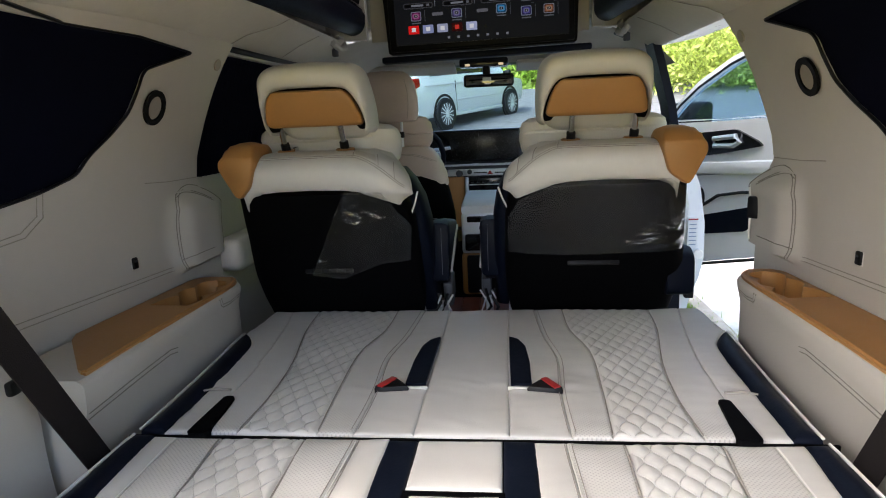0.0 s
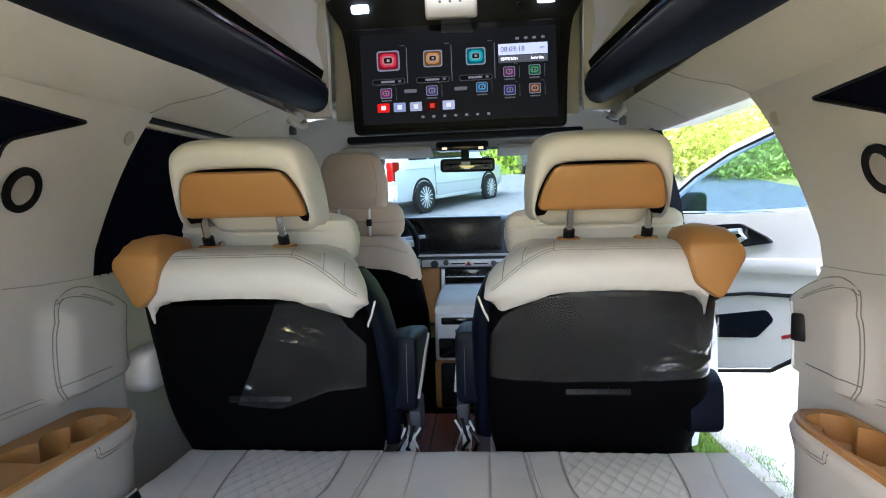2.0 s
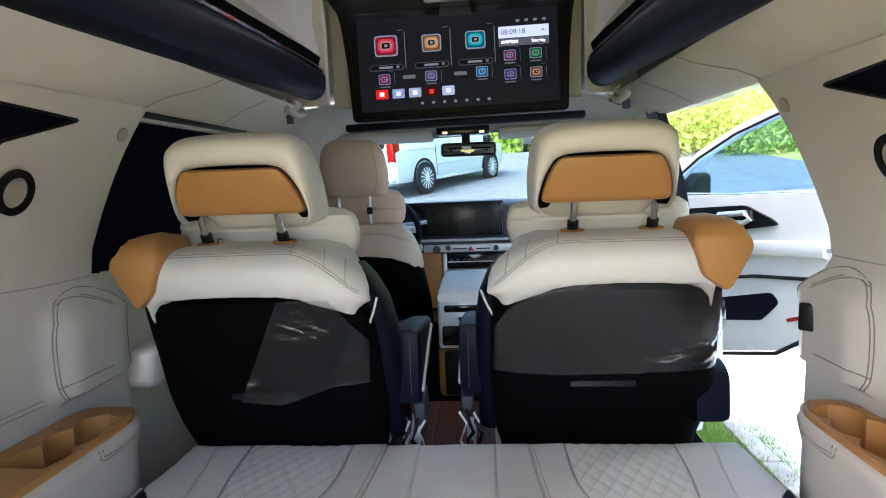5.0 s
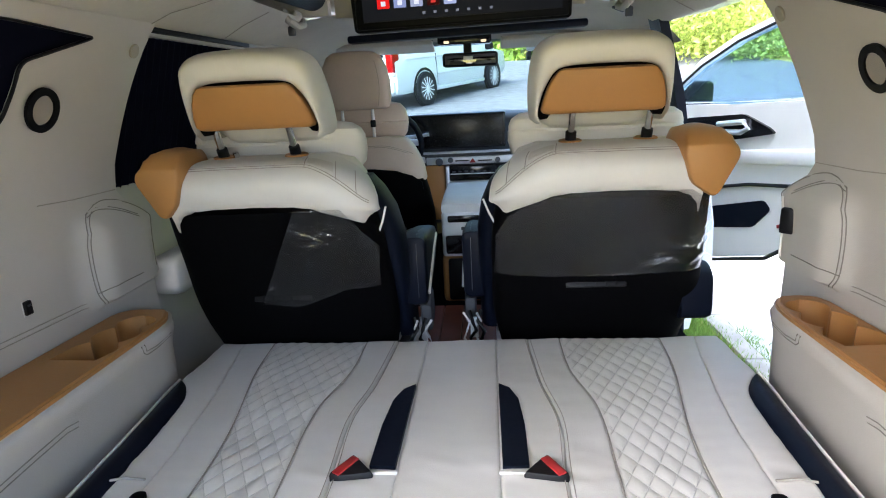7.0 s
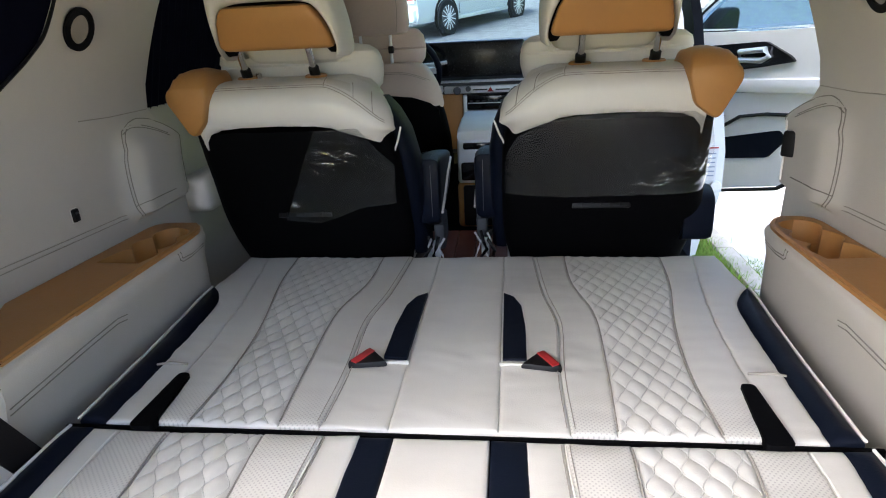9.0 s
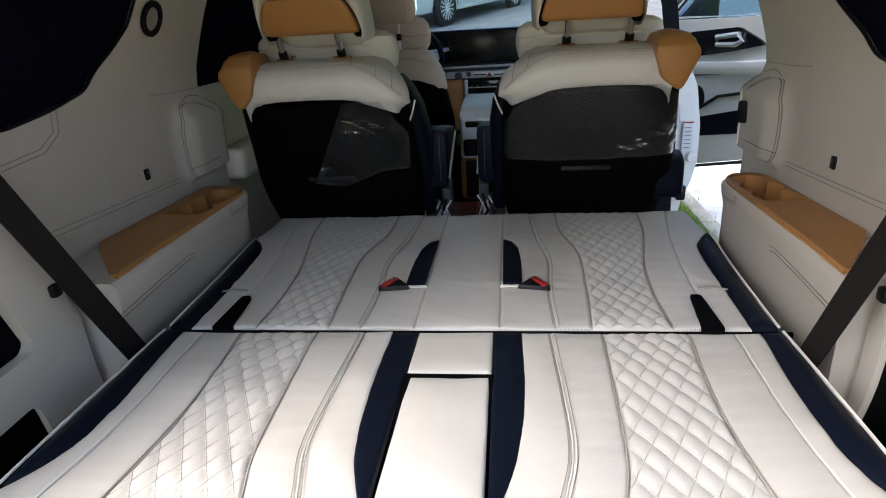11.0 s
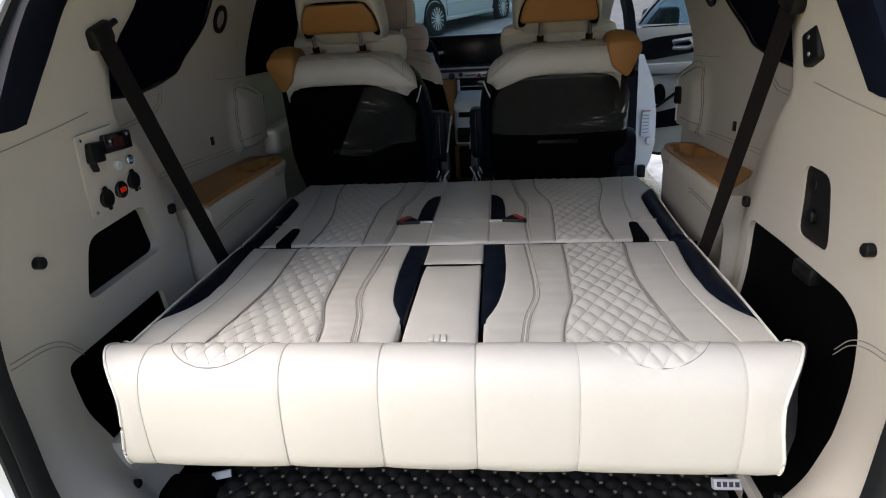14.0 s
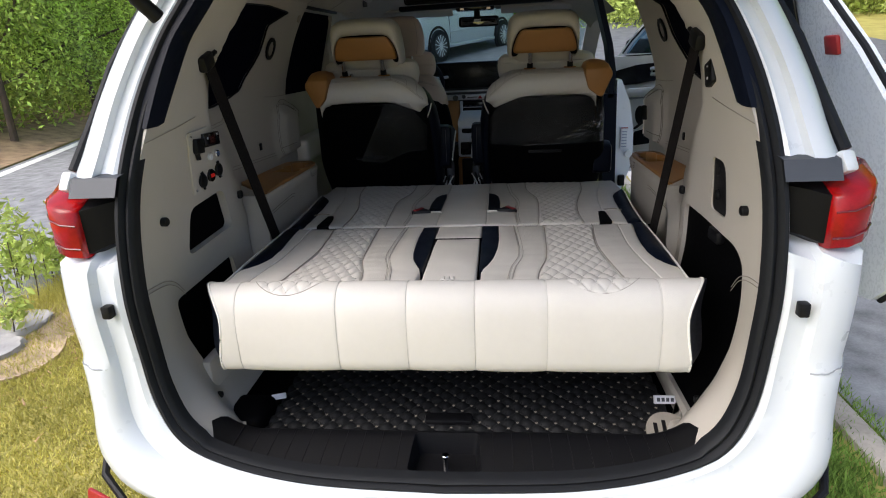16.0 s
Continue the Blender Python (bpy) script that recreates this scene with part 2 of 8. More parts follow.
def loft(bm, rings, cap=True, closed=True):
    """Skins a list of rings with equal counts of points."""
    vs = [[bm.verts.new(p) for p in r] for r in rings]
    n = len(vs[0])
    for a, b in zip(vs, vs[1:]):
        for k in range(n if closed else n - 1):
            bm.faces.new((a[k], a[(k + 1) % n], b[(k + 1) % n], b[k]))
    if cap and closed:
        bm.faces.new(vs[0][::-1])
        bm.faces.new(vs[-1])
    bmesh.ops.recalc_face_normals(bm, faces=bm.faces)
    return bm


def oval(cx, cy, w, d, z, e=3.0, n=40, tilt=0.0):
    """A rounded rectangle ring in a level plane; tilt raises it towards +y."""
    out = []
    for k in range(n):
        a = 2 * math.pi * k / n
        c, s = math.cos(a), math.sin(a)
        x = math.copysign(abs(c) ** (2 / e), c) * w
        y = math.copysign(abs(s) ** (2 / e), s) * d
        out.append(Vector((cx + x, cy + y, z + tilt * y)))
    return out


def along(keys, v):
    """The value at v between the (place, value) keys."""
    keys = sorted(keys)
    if v <= keys[0][0]:
        return keys[0][1]
    for (a, p), (b, q) in zip(keys, keys[1:]):
        if v <= b:
            f = (v - a) / (b - a)
            return p + (q - p) * f
    return keys[-1][1]


def smooth_along(keys, v):
    """As along(), rounded off with a Catmull-Rom spline."""
    keys = sorted(keys)
    if v <= keys[0][0]:
        return keys[0][1]
    if v >= keys[-1][0]:
        return keys[-1][1]
    for i in range(len(keys) - 1):
        if v <= keys[i + 1][0]:
            break
    p0, p1, p2, p3 = keys[max(i - 1, 0)], keys[i], keys[i + 1], keys[min(i + 2, len(keys) - 1)]
    f = (v - p1[0]) / (p2[0] - p1[0])
    m1 = (p2[1] - p0[1]) / max(p2[0] - p0[0], 1e-6) * (p2[0] - p1[0])
    m2 = (p3[1] - p1[1]) / max(p3[0] - p1[0], 1e-6) * (p2[0] - p1[0])
    return (2 * f ** 3 - 3 * f ** 2 + 1) * p1[1] + (f ** 3 - 2 * f ** 2 + f) * m1 + (-2 * f ** 3 + 3 * f ** 2) * p2[1] + (f ** 3 - f ** 2) * m2


def step(a, b, v):
    f = min(1.0, max(0.0, (v - a) / (b - a)))
    return f * f * (3 - 2 * f)


def inside(p, poly):
    c, n = False, len(poly)
    for i in range(n):
        (x1, y1), (x2, y2) = poly[i], poly[(i + 1) % n]
        if (y1 > p[1]) != (y2 > p[1]) and p[0] < (x2 - x1) * (p[1] - y1) / (y2 - y1) + x1:
            c = not c
    return c


def rounded(poly, r, n=4):
    """The polygon with its corners rounded."""
    out = []
    m = len(poly)
    for i in range(m):
        p, a, b = Vector(poly[i]), Vector(poly[i - 1]), Vector(poly[(i + 1) % m])
        da, db = (a - p), (b - p)
        ra = min(r, da.length * 0.45, db.length * 0.45)
        s, e = p + da.normalized() * ra, p + db.normalized() * ra
        for k in range(n + 1):
            f = k / n
            q = s * (1 - f) ** 2 + p * 2 * f * (1 - f) + e * f * f
            out.append((q.x, q.y))
    return out


def densify(poly, gap):
    out = []
    for i in range(len(poly)):
        a, b = Vector(poly[i]), Vector(poly[(i + 1) % len(poly)])
        k = max(1, int((b - a).length / gap))
        out += [tuple(a.lerp(b, j / k)) for j in range(k)]
    return out


def sheet(outer, holes, gap, place, thick):
    """A sheet cut to an outline with holes, carried into space by place(u, v), with thickness along thick(u, v)."""
    from mathutils.geometry import delaunay_2d_cdt
    loops = [densify(outer, gap)] + [densify(h, gap) for h in holes]
    pts, edges = [], []
    for lp in loops:
        s = len(pts)
        pts += [Vector(p) for p in lp]
        edges += [(s + i, s + (i + 1) % len(lp)) for i in range(len(lp))]
    us, vs = [p[0] for p in loops[0]], [p[1] for p in loops[0]]
    u = min(us) + gap / 2
    while u < max(us):
        v = min(vs) + gap / 2
        while v < max(vs):
            if inside((u, v), loops[0]) and not any(inside((u, v), h) for h in loops[1:]):
                if min((Vector((u, v)) - p).length_squared for p in pts[:len(edges)]) > (gap * 0.45) ** 2:
                    pts.append(Vector((u, v)))
            v += gap
        u += gap
    ov, oe, of, _, _, _ = delaunay_2d_cdt(pts, edges, [], 0, 1e-6)
    bm = bmesh.new()
    top = [bm.verts.new(place(p.x, p.y)) for p in ov]
    low = [bm.verts.new(Vector(place(p.x, p.y)) + Vector(thick(p.x, p.y))) for p in ov]
    for f in of:
        c = sum((ov[i] for i in f), Vector((0, 0))) / len(f)
        if inside(c, loops[0]) and not any(inside(c, h) for h in loops[1:]):
            bm.faces.new([top[i] for i in f])
            bm.faces.new([low[i] for i in reversed(f)])
    rim = [e for e in bm.edges if len(e.link_faces) == 1]
    pair = {a: b for a, b in zip(top, low)}
    for e in rim:
        a, b = e.verts
        if a in pair and b in pair:
            bm.faces.new((a, b, pair[b], pair[a]))
    bmesh.ops.delete(bm, geom=[v for v in bm.verts if not v.link_faces], context="VERTS")
    bmesh.ops.recalc_face_normals(bm, faces=bm.faces)
    return bm


def disc_ring(bm, c, axis, r0, r1, depth, n=28):
    """A flat ring with thickness round an axis."""
    q = Vector(axis).to_track_quat("Z", "Y").to_matrix().to_4x4()
    q.translation = Vector(c)
    rings = []
    for r, h in ((r0, 0), (r0, depth), (r1, depth), (r1, 0)):
        rings.append([q @ Vector((r * math.cos(2 * math.pi * k / n), r * math.sin(2 * math.pi * k / n), h)) for k in range(n)])
    rings.append(rings[0])
    loft(bm, rings, cap=False)
    bmesh.ops.remove_doubles(bm, verts=bm.verts, dist=1e-6)
    return bm


def disc(bm, c, axis, r, depth, n=24, bevel=0.2):
    q = Vector(axis).to_track_quat("Z", "Y").to_matrix().to_4x4()
    q.translation = Vector(c)
    b = min(r, depth) * bevel
    rings = [[q @ Vector((rr * math.cos(2 * math.pi * k / n), rr * math.sin(2 * math.pi * k / n), h)) for k in range(n)]
             for rr, h in ((r, 0), (r, depth - b), (r - b, depth))]
    return loft(bm, rings)


def span(a, c, n):
    return [a + (c - a) * k / n for k in range(n + 1)]


# ---- the large structure: side walls, ceiling, floor ----
def wall_x(y, z):
    """How far the inner side wall stands from the middle of the car."""
    mid = smooth_along([(0.4, 0.80), (1.05, 0.80), (1.22, 0.78), (1.40, 0.735), (1.515, 0.69), (1.60, 0.64)], z)
    rear = smooth_along([(0.44, 0.585), (0.52, 0.625), (0.62, 0.655), (0.76, 0.678), (0.9, 0.678), (1.05, 0.668), (1.25, 0.637), (1.41, 0.60), (1.5, 0.55), (1.6, 0.50)], z)
    a = along([(0.9, 0.463), (1.0, 0.440), (1.06, 0.400), (1.12, 0.345), (1.165, 0.297), (1.20, 0.262), (1.235, 0.25), (1.26, 0.242), (1.315, 0.245), (1.36, 0.278), (1.394, 0.312), (1.467, 0.352), (1.56, 0.39)], z)
    s = step(a, a + along([(0.95, 0.045), (1.2, 0.07), (1.26, 0.11)], z), y)
    lean = along([(0.44, 0.08), (0.50, 0.065), (0.54, 0.047), (0.60, 0.022), (0.68, 0.0)], z) * step(0.03, -0.09, y)
    x = (rear - lean) * (1 - s) + mid * s
    # padded pod by the door edge
    pod = min(1.0, max(0.0, (y - 1.095) / 0.06)) * step(0.957, 0.975, z) * (1 - min(1.0, max(0.0, (z - 1.135) / 0.045)))
    bevel = 0.024 * step(1.31, 1.365, y) * pod
    return x - 0.040 * pod + bevel


def rear_y(z):
    return along([(0.35, -0.20), (0.44, -0.185), (0.55, -0.172), (0.66, -0.145), (0.9, -0.13), (1.1, -0.115), (1.25, -0.04), (1.44, 0.06), (1.6, 0.15), (1.8, 0.28)], z)


WALL = [(rear_y(z), z) for z in (0.46, 0.55, 0.65, 0.76, 0.9, 1.05, 1.15, 1.25, 1.35, 1.45, 1.57)] + \
       [(1.32, 1.575), (1.30, 1.49), (1.265, 1.355), (1.245, 1.27), (1.25, 1.21), (1.30, 1.165), (1.35, 1.12), (1.365, 1.0), (1.37, 0.8), (1.37, 0.46)]
QUARTER = rounded([(0.40, 1.235), (0.55, 1.226), (0.66, 1.24), (0.767, 1.265), (0.80, 1.30), (0.87, 1.345), (0.922, 1.388), (0.945, 1.44), (0.952, 1.481), (1.132, 1.533), (0.9, 1.545), (0.70, 1.54), (0.42, 1.54)], 0.02)
POCKET = rounded([(0.125, 1.004), (0.318, 1.014), (0.352, 0.905), (0.338, 0.892), (0.085, 0.886)], 0.028)
LOW_L = rounded([(-0.008, 0.802), (0.320, 0.808), (0.345, 0.60), (0.02, 0.60), (-0.008, 0.70)], 0.02)
HANDLE_R = rounded([(0.20, 1.094), (0.115, 1.091), (0.105, 0.955), (0.215, 0.955)], 0.025)
LOW_R = rounded([(0.418, 0.918), (0.257, 0.918), (0.04, 0.910), (-0.010, 0.885), (-0.022, 0.80), (-0.03, 0.58), (0.0, 0.475), (0.445, 0.47), (0.432, 0.70)], 0.03)


def side_wall(s, holes):
    place = lambda y, z: Vector((s * wall_x(y, z), y, z))
    return sheet(WALL, holes, 0.022, place, lambda y, z: (s * 0.022, 0, 0))


wall_left = tagged(part("wall_left", side_wall(-1, [QUARTER, POCKET, LOW_L]), TRIM), "cream leather side trim panel with stitched seams beside the bed", "wall", kind="structure")
wall_right = tagged(part("wall_right", side_wall(1, [QUARTER, HANDLE_R, LOW_R]), TRIM), "cream leather side trim panel with stitched seams by the open door", "wall", kind="structure")


def wall_patch(s, poly, off, gap=0.03, thick=0.004):
    """A thin piece that lies off metres out from the side wall."""
    return sheet(poly, [], gap, lambda y, z: Vector((s * (wall_x(y, z) + off), y, z)), lambda y, z: (s * thick, 0, 0))


def wall_line(s, pts, r=0.0011, off=-0.0004, n=5):
    """A stitched seam along the side wall."""
    q = densify(pts, 0.02)[:-1]
    q = q[:max(1, len(q) - int((Vector(pts[0]) - Vector(pts[-1])).length / 0.02) + 1)] + [pts[-1]]
    return tubed([(s * (wall_x(y, z) + off), y, z) for y, z in q], r, n)


def wall_curve(s, pts, r=0.0012):
    """A seam that runs smoothly through the given places on the side wall."""
    ys, zs = [(i, p[0]) for i, p in enumerate(pts)], [(i, p[1]) for i, p in enumerate(pts)]
    run = [(smooth_along(ys, f), smooth_along(zs, f)) for f in span(0, len(pts) - 1, 8 * len(pts))]
    return tubed([(s * (wall_x(y, z) - 0.0016), y, z) for y, z in run], r, 5)


for s, wall in ((-1, wall_left), (1, wall_right)):
    pane = part("curtain", wall_patch(s, [(y * 1.0 + (0.02 if y > 0.7 else -0.02), z) for y, z in QUARTER], 0.008, 0.02), CURTAIN, wall, "dark navy curtain over the quarter window")
    frame_pts = [(s * (wall_x(y, z) + 0.002), y, z) for y, z in QUARTER]
    part("window_frame", tubed(frame_pts, 0.0035, 6, True), BLACK, wall, "black rubber window edge")
    rows = []
    for z in [1.235, 1.24] + span(1.26, 1.56, 12):
        r, x = rear_y(z), wall_x(0.0, z)
        k = 0.5 if z < 1.238 else 1.0
        w = along([(1.23, 0.045), (1.35, 0.062), (1.56, 0.062)], z) * k
        rows.append([Vector((s * (x + o), r + d, z)) for o, d in ((0.0, w + 0.02), (-0.005, w + 0.014), (-0.005, 0.006), (-0.001, -0.004), (0.026, -0.004), (0.028, 0.04))])
    part("pillar_trim", loft(bmesh.new(), rows), NAVY, wall, "dark blue pillar trim strip")
    part("seam", wall_line(s, [(1.0, 1.222), (1.1, 1.215), (1.245, 1.212)]), STITCH, wall)
    part("seam", wall_line(s, [(0.36, 1.16), (0.5, 1.165), (0.62, 1.175), (0.66, 1.20), (0.66, 1.235)]), STITCH, wall)
    part("seam", wall_line(s, [(0.36, 1.15), (0.5, 1.155), (0.63, 1.165), (0.675, 1.195), (0.675, 1.24)]), STITCH, wall)
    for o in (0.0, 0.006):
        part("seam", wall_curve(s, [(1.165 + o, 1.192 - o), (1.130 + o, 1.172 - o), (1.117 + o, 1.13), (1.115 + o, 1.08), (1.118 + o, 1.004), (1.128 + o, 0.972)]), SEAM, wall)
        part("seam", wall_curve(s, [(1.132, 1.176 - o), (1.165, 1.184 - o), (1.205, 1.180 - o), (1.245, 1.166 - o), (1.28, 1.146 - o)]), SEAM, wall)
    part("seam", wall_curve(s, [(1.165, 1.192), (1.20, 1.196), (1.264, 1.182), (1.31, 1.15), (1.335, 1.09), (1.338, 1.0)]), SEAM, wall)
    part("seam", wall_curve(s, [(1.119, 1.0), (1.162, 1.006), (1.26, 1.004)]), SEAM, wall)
    part("seam", wall_line(s, [(1.10, 0.975), (0.9, 0.985), (0.6, 1.0), (0.47, 1.005)]), STITCH, wall)
    part("seam", wall_line(s, [(1.10, 0.985), (0.9, 0.995), (0.6, 1.012), (0.47, 1.017)]), STITCH, wall)
    for o in (0.0, 0.010):
        part("seam", wall_curve(s, [(0.035, 0.80 + o), (0.0, 0.838 + o), (-0.045, 0.858 + o), (-0.12, 0.866 + o)], 0.0010), STITCH, wall)
    part("seam", wall_curve(s, [(-0.06, 1.205), (0.0, 1.212), (0.08, 1.222), (0.17, 1.236)], 0.0010), STITCH, wall)
    # reading-lamp ring and coat-hook cap
    b = disc_ring(bmesh.new(), (s * (wall_x(1.005, 1.40) - 0.004), 1.005, 1.40), (-s, 0, -0.35), 0.028, 0.042, 0.006)
    ring = part("speaker_ring", b, SHROUD, wall, "black ring trim")
    part("speaker_mesh", disc(bmesh.new(), (s * (wall_x(1.005, 1.40) - 0.002), 1.005, 1.40), (-s, 0, -0.35), 0.032, 0.004), mat("mesh_grey", (0.30, 0.27, 0.23), 0.8, fine=0.6, fine_scale=900), wall, "grey perforated mesh")
    part("cap", disc(bmesh.new(), (s * (wall_x(1.268, 1.515) - 0.001), 1.268, 1.515), (-s, 0, -0.4), 0.016, 0.004), mat("cap_beige", (0.33, 0.29, 0.24), 0.7), wall, "round beige cap")
    sy = 0.875 if s > 0 else 0.94
    socket = part("socket", boxed((-0.004, -0.009, -0.014), (0.004, 0.009, 0.014), 0.003, 2, pose(s * (wall_x(sy, 1.04) - 0.003), sy, 1.037)), BLACK, wall, "small black charging socket")
    part("port", boxed((-0.001, -0.004, -0.002), (0.001, 0.004, 0.002), 0.0005, 1, pose(s * (wall_x(sy, 1.04) - 0.0075), sy, 1.042)), DARKGREY, socket, "small metal port")
    part("port_frame", boxed((-0.001, -0.0104, -0.0154), (0.001, 0.0104, 0.0154), 0.001, 2, pose(s * (wall_x(sy, 1.04) - 0.0005), sy, 1.037)), CREAM, socket, "thin pale frame")
    part("knob", disc(bmesh.new(), (s * (wall_x(-0.01, 1.01) + 0.002), -0.012, 1.01), (-s, 0, 0), 0.011, 0.016), BLACK, wall, "black rubber knob")
    part("knob", disc(bmesh.new(), (s * (wall_x(-0.01, 0.53) + 0.002), -0.012, 0.53), (-s, 0, 0), 0.009, 0.012), BLACK, wall, "black rubber knob")

# pockets behind the openings of the rear side trim; left ones are blocks coloured as shade
part("pocket", boxed((-0.80, 0.04, 0.86), (-0.70, 0.41, 1.04)), BLACKCLOTH, wall_left, "black block giving the storage pocket its shade")
part("pocket", boxed((-0.80, -0.04, 0.50), (-0.69, 0.39, 0.83)), BLACKCLOTH, wall_left, "black block giving the recess beside the bed its shade")
low = part("cover_panel", wall_patch(1, LOW_R, 0.012, 0.03, 0.01), BLACKCLOTH, wall_right, "black storage cover panel")
part("pull", boxed((0.668, 0.130, 0.880), (0.692, 0.198, 0.914), 0.008), BLACK, wall_right, "black finger pull")
part("pocket", wall_patch(1, [(y, z) for y, z in HANDLE_R], 0.005, 0.03, 0.01), BLACK, wall_right, "black recessed hook plate")
part("hook", disc(bmesh.new(), (0.69, 0.18, 1.06), (-1, 0, 0), 0.014, 0.02), BLACK, wall_right)
part("hook", disc(bmesh.new(), (0.69, 0.175, 1.0), (-1, 0, 0), 0.014, 0.02), BLACK, wall_right)
part("switch", boxed((-0.006, -0.016, -0.030), (0.008, 0.016, 0.030), 0.006, 2, pose(wall_x(1.28, 1.08) - 0.006, 1.278, 1.078, 0, 0, 42)), BLACK, wall_right, "black door switch")
part("pod_edge", tubed([(wall_x(1.312, z) - 0.001, 1.312, z) for z in (0.985, 1.02, 1.06, 1.10, 1.128)], 0.003, 8), PIPING, wall_right, "padded panel edge")

# ceiling: raised centre with long recesses, sloping sides
ROOF = [(0.0, 2.10), (0.26, 2.10), (0.42, 2.085), (0.468, 2.04), (0.478, 1.93), (0.455, 1.82), (0.60, 1.80), (0.605, 1.70), (0.535, 1.655), (0.56, 1.625), (0.62, 1.597), (0.655, 1.575), (0.68, 1.572)]
b = bmesh.new()
full = [(-x, z) for x, z in reversed(ROOF)] + ROOF[1:]
loft(b, [[Vector((x, y, z - (0.0 if abs(x) < 0.46 else 0.045 * step(0.9, 0.1, y)))) for x, z in full] for y in (0.42, 0.6, 0.9, 1.2, 1.5, 1.8, 2.06)], closed=False)
tagged(part("ceiling", b, HEADLINER), "beige suede headliner with a raised centre", "ceiling", kind="structure")
b = bmesh.new()
box(b, (-0.72, 2.06, 1.66), (-0.44, 2.10, 2.12))
box(b, (0.44, 2.06, 1.66), (0.72, 2.10, 2.12))
box(b, (-0.44, 2.16, 1.66), (0.44, 2.20, 2.12))
box(b, (-0.72, 0.39, 1.62), (0.72, 0.42, 2.12))
box(b, (-0.68, 0.12, 1.60), (0.68, 0.39, 1.63))
tagged(part("ceiling", b, HEADLINER, smooth=False), "beige suede end wall of the raised roof", "ceiling", kind="structure")
b = bmesh.new()
FR = [(0.0, 1.68), (0.40, 1.68), (0.56, 1.66), (0.66, 1.62), (0.73, 1.57), (0.78, 1.52)]
ff = [(-x, z) for x, z in reversed(FR)] + FR[1:]
loft(b, [[Vector((x, y, z - d)) for x, z in ff] for y, d in ((2.17, 0.0), (2.5, 0.005), (2.8, 0.02), (2.98, 0.045), (3.02, 0.07))], closed=False)
tagged(part("ceiling", b, HEADLINER), "beige suede front headliner", "ceiling", kind="structure")
b = bmesh.new()
box(b, (-0.98, 0.38, 2.14), (0.98, 2.25, 2.17), 0.01)
box(b, (-0.90, 2.22, 1.72), (0.90, 3.1, 1.75), 0.01)
box(b, (-0.96, 0.36, 1.74), (0.96, 0.385, 2.16), 0.004)
box(b, (-0.96, 2.23, 1.74), (0.96, 2.255, 2.16), 0.004)
tagged(part("roof", b, WHITEPAINT), "white painted raised roof panel", "roof", kind="structure")
b = bmesh.new()
for s in (-1, 1):
    loft(b, [[Vector((s * x, y, z)) for x, z in ((0.66, 1.58), (0.90, 1.62), (0.94, 1.75), (0.96, 2.15))] for y in (0.36, 1.2, 2.25)], closed=False)
tagged(part("roof_side", b, WHITEPAINT), "white painted roof side", "roof", kind="structure")

# headliner seams and edge
for s in (-1, 1):
    part("seam", tubed([(s * 0.530, 1.44, 1.650), (s * 0.555, 1.40, 1.628), (s * 0.585, 1.36, 1.611), (s * 0.618, 1.325, 1.596), (s * 0.655, 1.30, 1.572)], 0.0009, 5), STITCH, wall_right if s > 0 else wall_left)
    part("seam", tubed([(s * 0.53, 1.72, 1.637), (s * 0.60, 1.70, 1.604), (s * 0.66, 1.70, 1.572)], 0.0009, 5), STITCH, wall_right if s > 0 else wall_left)

# door-side walls ahead of the quarter panels
b = bmesh.new()
out = [(1.33, 0.5), (3.3, 0.5), (3.3, 1.25), (3.0, 1.56), (2.9, 1.60), (1.25, 1.60), (1.25, 1.25), (1.33, 1.15)]
win_l = rounded([(1.28, 1.20), (2.0, 1.19), (2.0, 1.56), (1.36, 1.56), (1.30, 1.40)], 0.04)
win_f = rounded([(2.16, 1.20), (3.05, 1.24), (2.85, 1.50), (2.75, 1.545), (2.16, 1.55)], 0.04)
wall_front_left = tagged(part("wall_left_front", sheet(out, [win_l, win_f], 0.06, lambda y, z: Vector((-along([(0.5, 0.86), (1.2, 0.855), (1.6, 0.72)], z), y, z)), lambda y, z: (-0.05, 0, 0)), mat("door_trim_grey", (0.40, 0.38, 0.35), 0.6)), "grey-beige door trim wall with a curtained window", "wall", kind="structure")
# pleated curtain in the closed sliding door
b = bmesh.new()
rows = []
for k in range(140):
    y = 1.24 + 0.8 * k / 139
    rows.append([Vector((-along([(1.15, 0.872), (1.6, 0.742)], z) + 0.006 * math.sin(k * 1.1) * (0.5 + 0.5 * (1.6 - z)), y, z)) for z in (1.16, 1.3, 1.45, 1.59)])
loft(b, rows, closed=False)
tagged(part("curtain", b, CURTAIN), "navy pleated curtain drawn across the side window", "curtain")
part("curtain_rail", boxed((-0.735, 1.30, 1.568), (-0.715, 2.02, 1.585), 0.003), BLACK, wall_front_left, "black curtain rail")
part("armrest", boxed((-0.86, 1.42, 0.88), (-0.76, 2.0, 0.99), 0.03, 3), mat("armrest_grey", (0.45, 0.43, 0.40), 0.6), wall_front_left, "grey door armrest")
b = bmesh.new()
box(b, (-0.86, 2.02, 0.5), (-0.78, 2.16, 1.62), 0.02)
tagged(part("pillar_left", b, TRIM), "beige middle pillar trim", "pillar", kind="structure")

